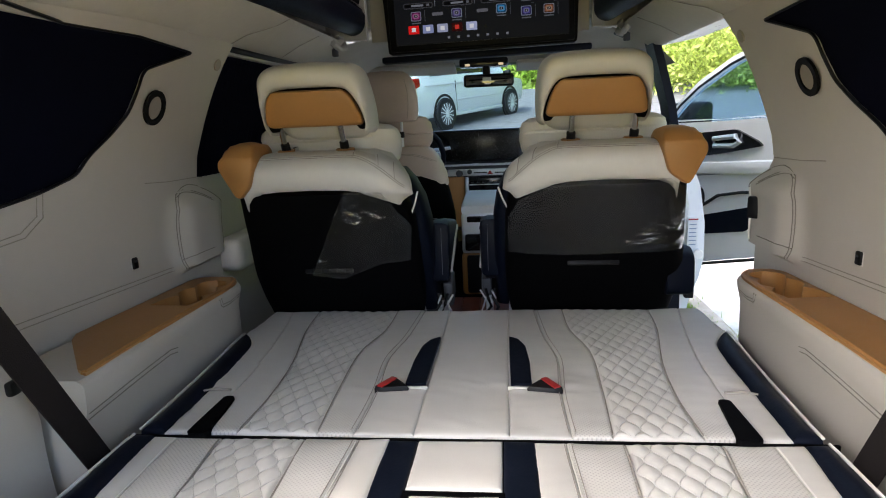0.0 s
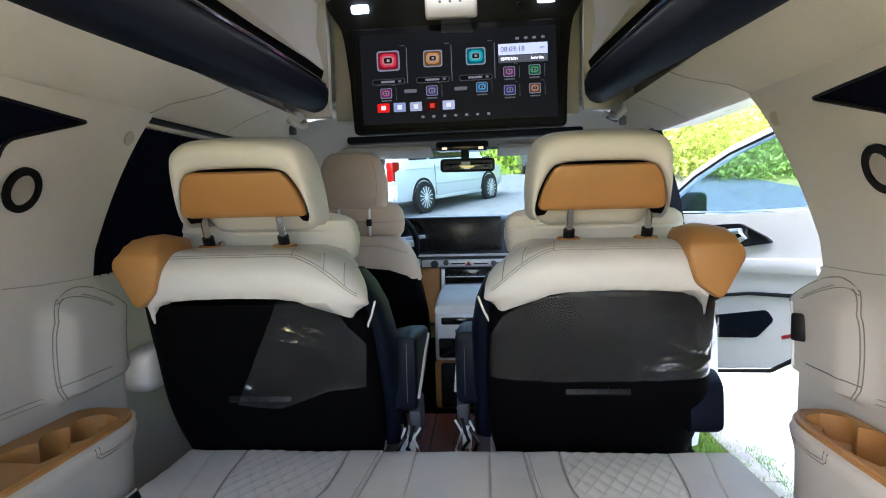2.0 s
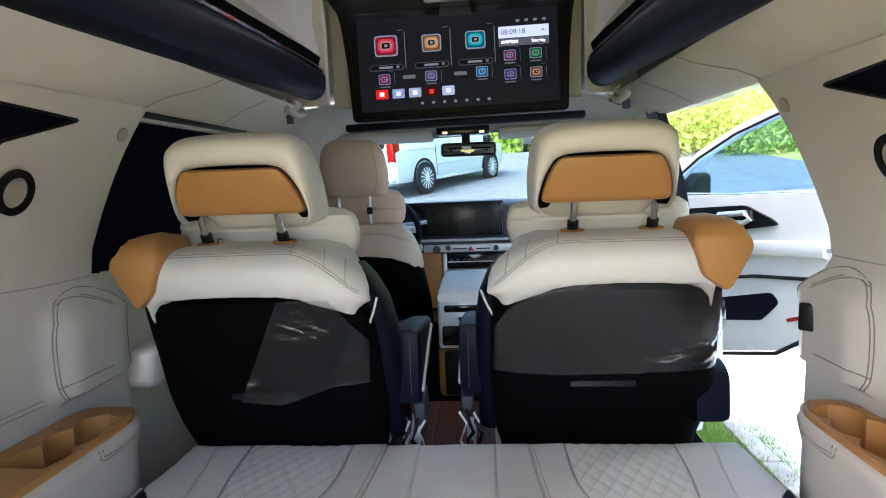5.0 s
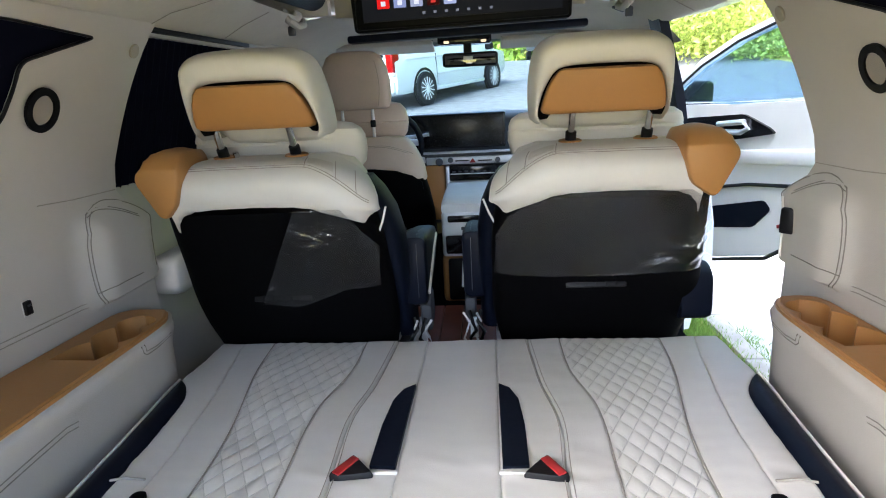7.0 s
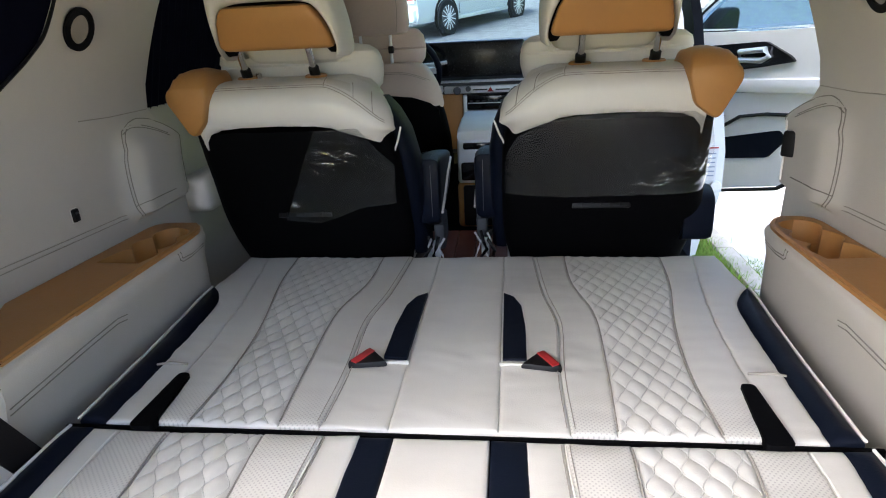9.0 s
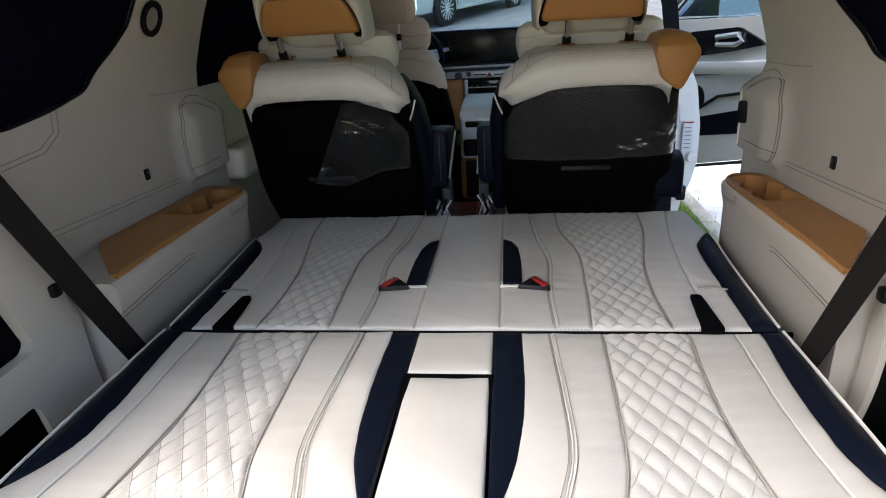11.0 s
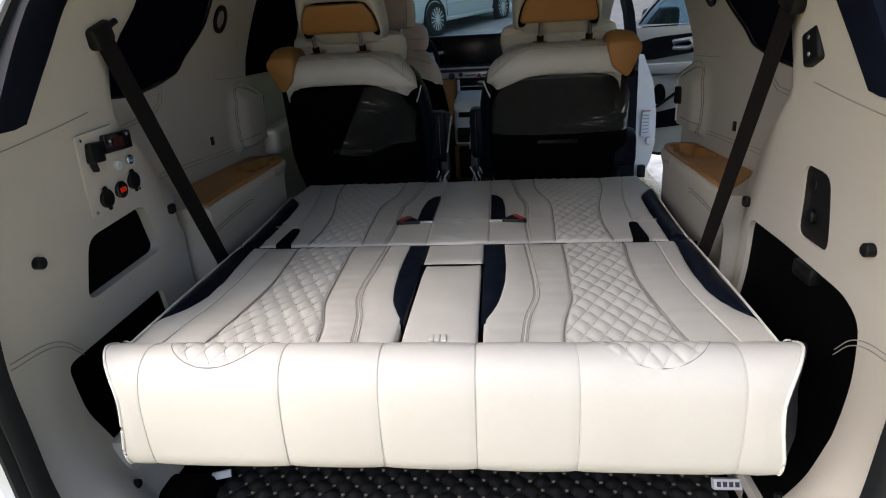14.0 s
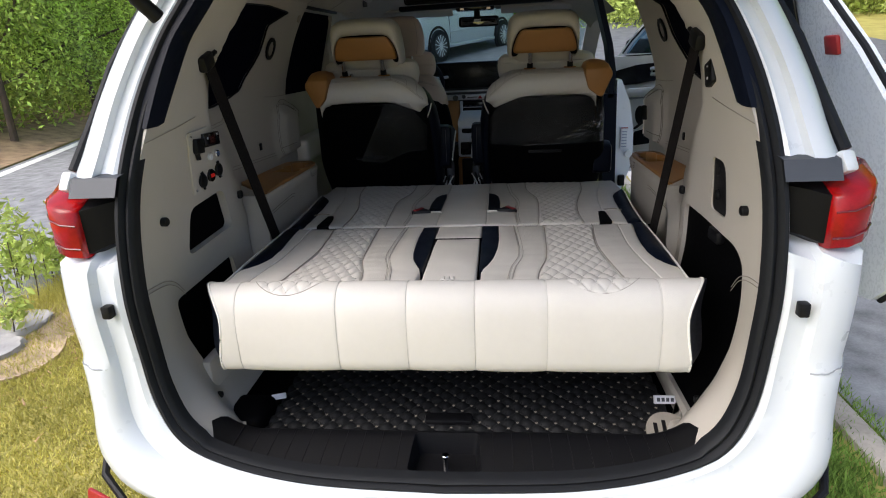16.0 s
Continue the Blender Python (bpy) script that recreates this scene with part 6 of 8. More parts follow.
part("slot", boxed((-0.08, -0.038, 1.020), (-0.005, -0.030, 1.026), 0.001), BLACK, strip)
part("slot", boxed((0.04, -0.038, 1.018), (0.115, -0.030, 1.024), 0.001), BLACK, strip)
b = bmesh.new()
b.faces.new([b.verts.new(p) for p in ((-0.004, -0.0365, 1.011), (0.030, -0.0365, 1.011), (0.013, -0.0365, 1.036))])
part("hazard_button", b, RED, strip, "red triangle hazard button")
part("vent", boxed((-0.115, -0.02, 0.915), (0.20, 0.02, 0.995), 0.006), GLOSSBLACK, dash, "black centre vent panel")
part("vent_bar", boxed((-0.11, -0.026, 0.948), (0.20, -0.018, 0.954), 0.002), SILVER, dash)
for k in range(9):
    part("slat", boxed((-0.10 + 0.033 * k, -0.024, 0.958), (-0.082 + 0.033 * k, -0.02, 0.966), 0), DARKGREY, dash)
part("trim", boxed((-0.135, -0.03, 0.72), (-0.115, 0.02, 0.995), 0.006), SILVER, dash, "silver side trim")
part("trim", boxed((-0.12, -0.03, 0.895), (0.20, 0.0, 0.912), 0.005), SILVER, dash, "silver bridge trim")
part("tray", boxed((-0.115, -0.02, 0.76), (0.20, 0.02, 0.895), 0.004), BLACK, dash, "black tray recess")
part("knee_panel", boxed((-0.30, -0.015, 0.70), (-0.137, 0.03, 1.0), 0.01), TAN, dash, "tan knee panel")
part("strip", boxed((-0.70, -0.02, 1.01), (-0.24, 0.03, 1.05), 0.01), SILVER, dash)

wheel = thing("steering_wheel", "dark leather steering wheel with silver spokes", "steering wheel", at=(-0.43, 2.93, 1.14))
SW = pose(0, 0, 0, -65)
part("rim", tubed([SW @ Vector((0.188 * math.cos(2 * math.pi * k / 40), 0.188 * math.sin(2 * math.pi * k / 40), 0)) for k in range(40)], 0.016, 10, True), NAVY, wheel)
part("hub", boxed((-0.06, -0.05, -0.02), (0.06, 0.045, 0.02), 0.018, 3, SW), BLACK, wheel)
for s in (-1, 1):
    part("spoke", boxed((0.05, -0.02, -0.010), (0.18, 0.014, 0.010), 0.006, 2, SW @ pose(0, 0, 0, 0, 0, 0 if s > 0 else 180)), SILVER, wheel, "silver spoke")
part("spoke", boxed((-0.02, -0.18, -0.008), (0.02, -0.04, 0.008), 0.005, 2, SW), SILVER, wheel, "silver spoke")
part("stalk", tubed([(0.05, 0.06, 0.02), (0.19, 0.05, 0.03), (0.225, 0.045, 0.035)], 0.009, 8), SILVER, wheel)
part("column", boxed((-0.05, 0.02, -0.10), (0.05, 0.25, 0.06), 0.02, 2), BLACK, wheel)

cons = thing("centre_console", "cream-lidded centre console with a silver rear face", "console", at=(0, 2.23, 0))
part("lid", loft(bmesh.new(), [[Vector((x, y, z)) for x, z in rounded([(-0.10, 0.925), (0.10, 0.925), (0.098, 0.972 + h), (-0.098, 0.972 + h)], 0.016, 3)] for y, h in ((-0.03, -0.012), (-0.01, 0), (0.2, 0.008), (0.42, 0.0))]), mat("pale_vinyl", (0.74, 0.75, 0.74), 0.5), cons, "pale padded lid")
part("face", boxed((-0.10, -0.035, 0.745), (0.10, 0.40, 0.93), 0.014, 3), SILVER, cons, "silver rear face")
part("vent", boxed((-0.075, -0.04, 0.888), (0.08, -0.03, 0.915), 0.006), GLOSSBLACK, cons, "black vent slot")
part("tray", boxed((-0.085, -0.040, 0.76), (0.085, -0.03, 0.835), 0.008), GLOSSBLACK, cons, "glossy black recess")
part("label_plate", boxed((-0.022, -0.0365, 0.855), (0.014, -0.0345, 0.869), 0.001), DARKGREY, cons)
part("plate", boxed((0.02, -0.0365, 0.857), (0.04, -0.0345, 0.867), 0.001), DARKGREY, cons)
part("base", boxed((-0.105, -0.02, 0.545), (0.105, 0.85, 0.745), 0.02), TAN, cons, "tan lower trim")
part("bin", boxed((-0.08, -0.028, 0.56), (0.085, -0.015, 0.735), 0.01), BLACK, cons)

mirror = thing("overhead_console", "black overhead console with two lamps and rear mirror", "mirror", at=(0, 2.90, 0))
part("housing", boxed((-0.13, -0.05, 1.595), (0.125, 0.06, 1.64), 0.012, 3), GLOSSBLACK, mirror)
warm = glow("warm_bulb", (1.0, 0.78, 0.5), 0.15)
part("lamp", boxed((-0.10, -0.054, 1.60), (-0.075, -0.046, 1.612), 0.003), warm, mirror, "small lit lamp")
part("lamp", boxed((0.075, -0.054, 1.60), (0.10, -0.046, 1.612), 0.003), warm, mirror, "small lit lamp")
part("stem", boxed((-0.01, -0.01, 1.54), (0.03, 0.05, 1.60), 0.006), BLACK, mirror)
part("mirror_case", boxed((-0.112, -0.02, 1.494), (0.155, 0.012, 1.560), 0.016, 3), BLACK, mirror)
part("mirror_glass", boxed((-0.100, -0.0225, 1.504), (0.143, -0.0195, 1.550), 0.001), mat("dim_mirror", (0.20, 0.20, 0.20), 0.06, metal=1.0, vary=0.02), mirror, "mirror glass")
part("label", boxed((-0.01, -0.0245, 1.525), (0.035, -0.0225, 1.542), 0), PIPING, mirror, "small white sticker")
for x0, x1 in ((-0.66, -0.155), (0.17, 0.66)):
    v = thing("sun_visor", "cream sun visor folded up above the windscreen", "sun visor", "sun visors", at=((x0 + x1) / 2, 2.95, 1.60))
    part("flap", boxed((-(x1 - x0) / 2, -0.075, -0.012), ((x1 - x0) / 2, 0.075, 0.010), 0.009, 3, pose(0, 0, 0, -12)), TRIM, v)
    part("rod", tubed([(-(x1 - x0) / 2, -0.05, 0.02), ((x1 - x0) / 2, -0.05, 0.02)], 0.004, 6), BLACK, v)

tagged(part("firewall", boxed((-0.88, 3.56, 0.30), (0.88, 3.60, 1.21), 0.01), BLACK), "dark bulkhead behind the dashboard", "bulkhead", kind="structure")
# windscreen and its pillars
b = bmesh.new()
loft(b, [[Vector((x, 3.62 - 0.10 * (abs(x) / 0.75) ** 2 - 0.62 * f, 1.20 + 0.42 * f)) for x in [-0.76 + 0.076 * k * (1 - 0.0 * f) for k in range(21)]] for f in (0, 0.5, 1.0)], closed=False)
ws = tagged(part("windscreen", b, PANE), "wide clear windscreen", "windscreen", kind="structure")
ws.visible_shadow = False
for s in (-1, 1):
    b = loft(bmesh.new(), [[Vector((s * (0.80 + dx), y + dy, z)) for dx, dy in ((-0.05, -0.04), (0.05, -0.05), (0.06, 0.05), (-0.04, 0.04))] for y, z in ((3.42, 1.15), (3.15, 1.40), (2.92, 1.58))])
    tagged(part("pillar_front", b, TRIM), "beige slanted front pillar trim", "pillar", kind="structure")
tagged(part("bonnet", boxed((-0.85, 3.58, 0.6), (0.85, 4.5, 1.16), 0.06, 3), WHITEPAINT), "white car bonnet", "bonnet", kind="structure")
tagged(part("scuttle", boxed((-0.80, 3.50, 1.15), (0.80, 3.66, 1.20), 0.01), mat("pale_scuttle", (0.5, 0.55, 0.58), 0.5)), "pale strip at the foot of the windscreen", "trim", kind="structure")

# right middle pillar at the open side
bp = tagged(new("pillar_right"), "middle pillar with black seal and white painted edge", "pillar", kind="structure")
b = loft(bmesh.new(), [[Vector((x + dx, y, z)) for x, y in ((0.72, 1.985), (0.788, 1.985), (0.788, 2.12), (0.72, 2.12))] for z, dx in ((0.5, 0.0), (0.9, -0.01), (1.1, -0.015))])
loft(b, [[Vector((x + dx, y, z)) for x, y in ((0.715, 1.985), (0.745, 1.985), (0.745, 2.10), (0.715, 2.10))] for z, dx in ((1.08, 0.01), (1.2, 0.02), (1.35, -0.005), (1.6, -0.075))])
part("seal", b, NAVY, bp, "black rubber and trim")
b = loft(bmesh.new(), [[Vector((x + dx * (1 if x < 0.8 else g), y, z)) for x, y in ((0.789, 1.995), (0.885, 2.01), (0.885, 2.12), (0.789, 2.12))] for z, dx, g in ((0.5, -0.002, 35), (0.58, -0.002, 28), (0.68, -0.002, 10), (0.76, -0.004, 1.5), (0.9, -0.010, 1.0), (1.05, -0.014, 2.5), (1.17, -0.016, 5.4))])
part("body", b, WHITEPAINT, bp, "white painted pillar")
part("label", boxed((0.805, 1.985, 0.80), (0.842, 1.9945, 0.92), 0), mat("paper_white", (0.7, 0.72, 0.75), 0.7), bp, "printed safety sticker")
for k in range(6):
    part("text_bar", boxed((0.810, 1.9835, 0.815 + 0.016 * k), (0.836, 1.985, 0.819 + 0.016 * k), 0), mat("print_grey", (0.25, 0.3, 0.4), 0.8), bp)
part("text_bar", boxed((0.805, 1.9835, 0.915), (0.842, 1.985, 0.92), 0), RED, bp)
part("striker", disc(bmesh.new(), (0.85, 1.999, 0.775), (0, -1, 0), 0.02, 0.012), SILVER, bp, "metal striker bolt")
part("hinge_block", boxed((0.80, 1.965, 0.60), (0.835, 1.995, 0.66), 0.006), BLACK, bp)

# ---- open front passenger door ----
door = thing("car_door", "open white car door with black and chrome inner trim", "car door", at=(0.95, 3.3, 0))
U = Vector((0.28, -0.96, 0)).normalized()
DM = Matrix(((U.x, 0.96, 0, 0), (U.y, 0.28, 0, 0), (0, 0, 1, 0), (0, 0, 0, 1)))


def dz(d, z):
    """Height on the door where trim lines rise towards the latch end."""
    return z + 0.075 * (d - 0.75) * step(1.35, 0.9, z)


def door_piece(poly, y0, y1, gap=0.05):
    return sheet(poly, [], gap, lambda d, z: DM @ Vector((d, y0, z)), lambda d, z: DM.to_3x3() @ Vector((0, y1 - y0, 0)))


WHITETRIM = mat("white_door_trim", (0.84, 0.84, 0.83), 0.5, vary=0.03)
part("panel", door_piece(rounded([(0.0, 0.48), (0.58, 0.55), (0.99, 0.668), (1.16, 0.78), (1.24, 0.95), (1.25, 1.30), (0.66, 1.27), (0.0, 1.25)], 0.03), 0.0, 0.10), WHITETRIM, door, "white inner door trim")
part("seal", tubed([DM @ Vector(p) for p in ((0.0, -0.01, 0.47), (0.58, -0.01, 0.54), (0.99, -0.01, 0.658), (1.165, -0.01, 0.775), (1.245, -0.01, 0.95))], 0.009, 6), RUBBER, door, "black door seal")
hz = part("handle_panel", door_piece(rounded([(0.10, 1.15), (0.45, 1.207), (0.80, 1.235), (0.95, 1.185), (0.98, 1.165), (0.78, 1.13), (0.45, 1.083), (0.10, 1.05)], 0.02), -0.012, 0.004), GLOSSBLACK, door, "gloss black handle surround")
b = tubed([DM @ Vector(p) for p in ((0.66, -0.02, 1.155), (0.66, -0.024, 1.188), (0.82, -0.024, 1.205), (0.84, -0.02, 1.178), (0.80, -0.02, 1.160))], 0.012, 8, True)
part("handle", b, SILVER, door, "chrome inner handle")
part("trim_strip", door_piece([(0.1, 0.94), (1.22, 1.085), (1.22, 1.100), (0.1, 0.962)], -0.008, 0.004), mat("grey_blue_trim", (0.28, 0.29, 0.33), 0.3), door, "grey trim strip")
part("armrest", loft(bmesh.new(), [[DM @ Vector((d, y, z + 0.085 * (d - 0.75))) for y, z in ((0.0, 1.085), (-0.016, 1.078), (-0.024, 1.052), (-0.018, 1.028), (0.0, 1.02))] for d in (0.35, 0.5, 0.8, 1.1, 1.2)]), WHITETRIM, door, "white padded armrest")
part("line", tubed([DM @ Vector(p) for p in ((0.46, -0.006, 0.79), (0.552, -0.006, 0.836), (0.695, -0.006, 0.914), (0.857, -0.006, 0.947), (1.2, -0.006, 0.985))], 0.008, 6), BLACK, door, "black accent line")
part("speaker", disc(bmesh.new(), DM @ Vector((0.52, 0.0, 0.885)), DM.to_3x3() @ Vector((0, -1, 0)), 0.062, 0.008), BLACK, door, "black door speaker")
part("pocket", door_piece(rounded([(0.45, 0.765), (0.95, 0.895), (0.99, 0.86), (0.90, 0.77), (0.45, 0.67)], 0.02), -0.005, 0.004), NAVY, door, "dark map pocket")
part("reflector", boxed((-0.058, -0.008, -0.007), (0.058, 0.002, 0.007), 0.002, 1, DM @ pose(1.088, 0, 0.822, 0, -21)), RED, door, "red reflector")
wf = [(0.12, 1.26), (0.30, 1.38), (0.451, 1.470), (0.696, 1.562), (0.97, 1.630), (1.25, 1.66), (1.25, 1.30)]
b = sheet(wf, [[(0.20, 1.275), (0.31, 1.352), (0.462, 1.435), (0.70, 1.527), (0.97, 1.595), (1.19, 1.62), (1.19, 1.31), (0.66, 1.28)]], 0.05, lambda d, z: DM @ Vector((d, 0.02, z)), lambda d, z: DM.to_3x3() @ Vector((0, 0.04, 0)))
part("window_frame", b, WHITEPAINT, door, "white painted window frame")
part("frame_seal", tubed([DM @ Vector((d, 0.015, z)) for d, z in ((0.20, 1.28), (0.31, 1.357), (0.462, 1.440), (0.70, 1.532), (0.97, 1.60), (1.19, 1.625))], 0.006, 6), RUBBER, door)
g = part("window_pane", door_piece([(0.20, 1.27), (0.31, 1.352), (0.462, 1.435), (0.70, 1.527), (0.97, 1.595), (1.19, 1.62), (1.19, 1.30), (0.66, 1.27)], 0.038, 0.042, 0.3), glass("door_glass", (0.52, 0.68, 0.79), 0.07, 0.0), door, "glass door window")
g.visible_shadow = False
wing = thing("wing_mirror", "black and white wing mirror on the door", "wing mirror", at=DM @ Vector((0.12, 0.12, 1.30)) + Vector((0.95, 3.3, 0)))
part("case", boxed((-0.08, 0.0, -0.06), (0.08, 0.2, 0.07), 0.03, 3, pose(0, 0, 0, 0, 0, -60)), BLACK, wing)

# right side sill below the opening
tagged(part("sill_right", boxed((0.66, 1.38, 0.36), (0.785, 3.2, 0.499), 0.02), WHITEPAINT), "white painted door sill", "sill", kind="structure")

# ---- rear opening: seal, sill, white body ----
OPEN = [(0.0, 0.448), (0.25, 0.455), (0.38, 0.467), (0.49, 0.488), (0.57, 0.518), (0.62, 0.562), (0.652, 0.63), (0.668, 0.70), (0.677, 0.80), (0.682, 0.90), (0.682, 1.03), (0.677, 1.14), (0.672, 1.22), (0.655, 1.31), (0.622, 1.41), (0.59, 1.475), (0.54, 1.55), (0.43, 1.62), (0.25, 1.655), (0.0, 1.665)]
BODY = [(0.0, 0.33), (0.30, 0.335), (0.55, 0.36), (0.68, 0.388), (0.785, 0.425), (0.838, 0.468), (0.852, 0.52), (0.850, 0.58), (0.855, 0.70), (0.862, 0.78), (0.868, 0.90), (0.868, 0.99), (0.856, 1.06), (0.812, 1.15), (0.785, 1.275), (0.745, 1.40), (0.705, 1.49), (0.64, 1.61), (0.52, 1.70), (0.30, 1.75), (0.0, 1.76)]


def spread(poly, n):
    p = [Vector(q) for q in poly]
    ls = [0.0]
    for a, c in zip(p, p[1:]):
        ls.append(ls[-1] + (c - a).length)
    keys_x = list(zip([l / ls[-1] for l in ls], [q.x for q in p]))
    keys_z = list(zip([l / ls[-1] for l in ls], [q.y for q in p]))
    return [(smooth_along(keys_x, k / (n - 1)), smooth_along(keys_z, k / (n - 1))) for k in range(n)]


def hoop(poly, n=110):
    """Both halves of a symmetrical outline as one closed ring of (x, z)."""
    h = spread(poly, n)
    return h + [(-x, z) for x, z in reversed(h[1:-1])]


def face_y(z):
    """The rear face of the body."""
    return smooth_along([(0.15, -0.30), (0.30, -0.32), (0.42, -0.29), (0.5, -0.25), (0.7, -0.215), (0.9, -0.205), (1.1, -0.16), (1.25, -0.075), (1.45, 0.035), (1.6, 0.12), (1.8, 0.25)], z)


h0, h1 = hoop(OPEN), hoop(BODY)


def body_ring(f, dy):
    """A ring of the rear body between the opening and the outer corner, sunk where the lamps sit."""
    out = []
    for a, c in zip(h0, h1):
        x, z = a[0] + (c[0] - a[0]) * f, a[1] + (c[1] - a[1]) * f
        lamp_bay = 0.075 * step(0.965, 0.980, z) * step(1.122, 1.108, z) * (1 if 0.08 < f < 0.99 else 0)
        bumper = -0.010 * step(0.738, 0.726, z - 0.10 * (abs(x) - 0.80)) * step(0.40, 0.55, f) * step(0.36, 0.42, z)
        out.append(Vector((x, face_y(z) + dy + lamp_bay + bumper, z)))
    return out


rings = [body_ring(0.02, 0.06), body_ring(0.05, 0.022), body_ring(0.11, 0.016), body_ring(0.22, 0.024), body_ring(0.33, 0.022), body_ring(0.38, 0.003), body_ring(0.50, 0.0), body_ring(0.66, 0.008), body_ring(0.80, 0.028), body_ring(0.90, 0.058), body_ring(0.96, 0.085), body_ring(1.0, 0.13)]
fr = body_ring(1.0, 0.13)
b = loft(bmesh.new(), rings, cap=False)
for s in (-1, 1):
    side = [p for p in fr if p.x * s > 0.62 and p.z > 0.45]
    loft(b, [[Vector((p.x * k, max(p.y, -0.05) * f + dy, p.z)) for p in side] for dy, k, f in ((0.0, 1.0, 1.0), (0.2, 1.03, 1), (0.5, 1.06, 0.8), (1.25, 1.08, 0.0))], closed=False)
shell = tagged(part("car_body", b, WHITEPAINT), "white painted rear body round the tailgate opening", "car body", kind="structure")
BULGE = [(0.02, 0.06), (0.05, 0.022), (0.11, 0.016), (0.22, 0.024), (0.33, 0.022), (0.38, 0.003), (0.50, 0.0), (0.66, 0.008), (0.80, 0.028), (0.90, 0.058), (0.96, 0.085), (1.0, 0.13)]
GROOVE = mat("body_panel_gap", (0.30, 0.32, 0.34), 0.6)


def body_point(s, f, z, lift=0.0):
    """The place on the rear body at a height, a share f of the way from the opening to the corner."""
    ring = [p for p in body_ring(f, along(BULGE, f)) if p.x * s > 0.3 and p.z < 1.3]
    ring.sort(key=lambda p: abs(p.z - z))
    a, c = ring[0], ring[1]
    k = (z - a.z) / (c.z - a.z) if abs(c.z - a.z) > 1e-6 else 0.0
    return a.lerp(c, max(-1.0, min(2.0, k))) + Vector((0, -lift, 0))


for s in (-1, 1):
    part("panel_gap", tubed([body_point(s, f, 0.727 + 0.10 * (0.70 + 0.18 * f - 0.80), 0.001) for f in span(0.42, 0.90, 14)], 0.0016, 6), GROOVE, shell, "gap between bumper and body")


def seal_ring(d, dy):
    """The opening's outline drawn in by d towards its middle."""
    out = []
    for x, z in h0:
        k = d / max(0.1, math.hypot(x, z - 1.05)) * (0.7 if z < 0.52 else 1.0)
        out.append(Vector((x * (1 - k), face_y(z) + dy, z - (z - 1.05) * k)))
    return out


SEAL = [(-0.012, 0.05), (-0.013, 0.030), (-0.007, 0.018), (0.001, 0.017), (0.006, 0.025), (0.009, 0.033), (0.012, 0.028), (0.018, 0.026), (0.023, 0.031), (0.025, 0.042), (0.025, 0.062)]
part("weatherstrip", loft(bmesh.new(), [seal_ring(d, dy) for d, dy in SEAL], cap=False), RUBBER, shell, "thick black rubber weatherstrip")
for s in (-1, 1):
    part("stop", boxed((-0.010, -0.012, -0.015), (0.010, 0.010, 0.015), 0.004, 2, pose(s * 0.722, face_y(0.86) + 0.010, 0.862)), BLACK, shell, "black rubber stop")
    # crease lines in the bumper corner
    lamp = thing("tail_lamp", "red tail lamp with dark housing in the white rear corner", "tail lamp", "tail lamps")
    b = loft(bmesh.new(), [[Vector((s * x, y, z)) for y, z in ((-0.05, 1.105), (-0.115, 1.102), (y0, zt), (y0, zb + 0.01), (y0 + 0.03, zb), (-0.05, zb))] for x, y0, zt, zb in ((0.690, -0.130, 1.094, 0.996), (0.72, -0.146, 1.089, 0.988), (0.755, -0.166, 1.081, 0.976), (0.785, -0.168, 1.080, 0.974))])
    part("housing", b, SHROUD, lamp, "dark lamp housing")
    cols = ((0.757, -0.170, 1.080, 0.976, 0.05), (0.763, -0.178, 1.081, 0.974, 0.06), (0.795, -0.180, 1.086, 0.976, 0.07), (0.825, -0.168, 1.094, 0.983, 0.07), (0.850, -0.140, 1.100, 0.990, 0.06), (0.868, -0.095, 1.104, 1.0, 0.04), (0.880, -0.03, 1.100, 1.012, 0.03))
    b = loft(bmesh.new(), [[Vector((s * x, y + dy, z)) for dy, z in ((tp, zt + 0.022), (0.008, zt + 0.004), (0.0, zt - 0.004), (-0.003, (zt + zb) / 2), (0.0, zb + 0.006), (0.012, zb), (0.06, zb))] for x, y, zt, zb, tp in cols])
    part("lens", b, REDLENS, lamp, "glossy red lens", sharp=50)
    for k in (0.28, 0.76):
        part("rib", tubed([(s * x, y - 0.0015, zt - (zt - zb) * k) for x, y, zt, zb, tp in cols[1:6]], 0.0022, 6), REDDARK, lamp, "dark red band in the lens")
    b = loft(bmesh.new(), [[Vector((s * x, y - 0.006, z)) for y, z in ((face_y(1.10) + 0.02, 1.104), (face_y(1.10) + 0.004, 1.108), (face_y(1.15) + 0.002, 1.146), (face_y(1.15) + 0.03, 1.150))] for x in (0.672, 0.70, 0.745, 0.776)], closed=False)
    part("garnish", b, DARKGREY, shell, "dark grey garnish bar")
    part("garnish_cap", boxed((-0.016, -0.03, -0.022), (0.016, 0.03, 0.022), 0.008, 2, pose(s * 0.788, -0.112, 1.128, -28, 0, s * 20)), WHITEPAINT, shell)
    part("glass_edge", tubed([(s * 0.818, -0.072, 1.15), (s * 0.790, -0.012, 1.247), (s * 0.755, 0.052, 1.365), (s * 0.717, 0.092, 1.44), (s * 0.66, 0.14, 1.54)], 0.012, 8), RUBBER, shell, "black quarter glass edge")
    refl = part("reflector", boxed((-0.11, -0.004, -0.022), (0.11, 0.006, 0.022), 0.004, 2, pose(s * 0.74, -0.285, 0.382, 0, -s * 18, s * 14)), RED, shell, "red bumper reflector")
    part("lower_edge", tubed([(s * 0.45, -0.312, 0.352), (s * 0.62, -0.30, 0.376), (s * 0.74, -0.275, 0.408), (s * 0.815, -0.225, 0.445), (s * 0.85, -0.14, 0.49)], 0.009, 8), BLACK, shell, "black lower bumper edge")

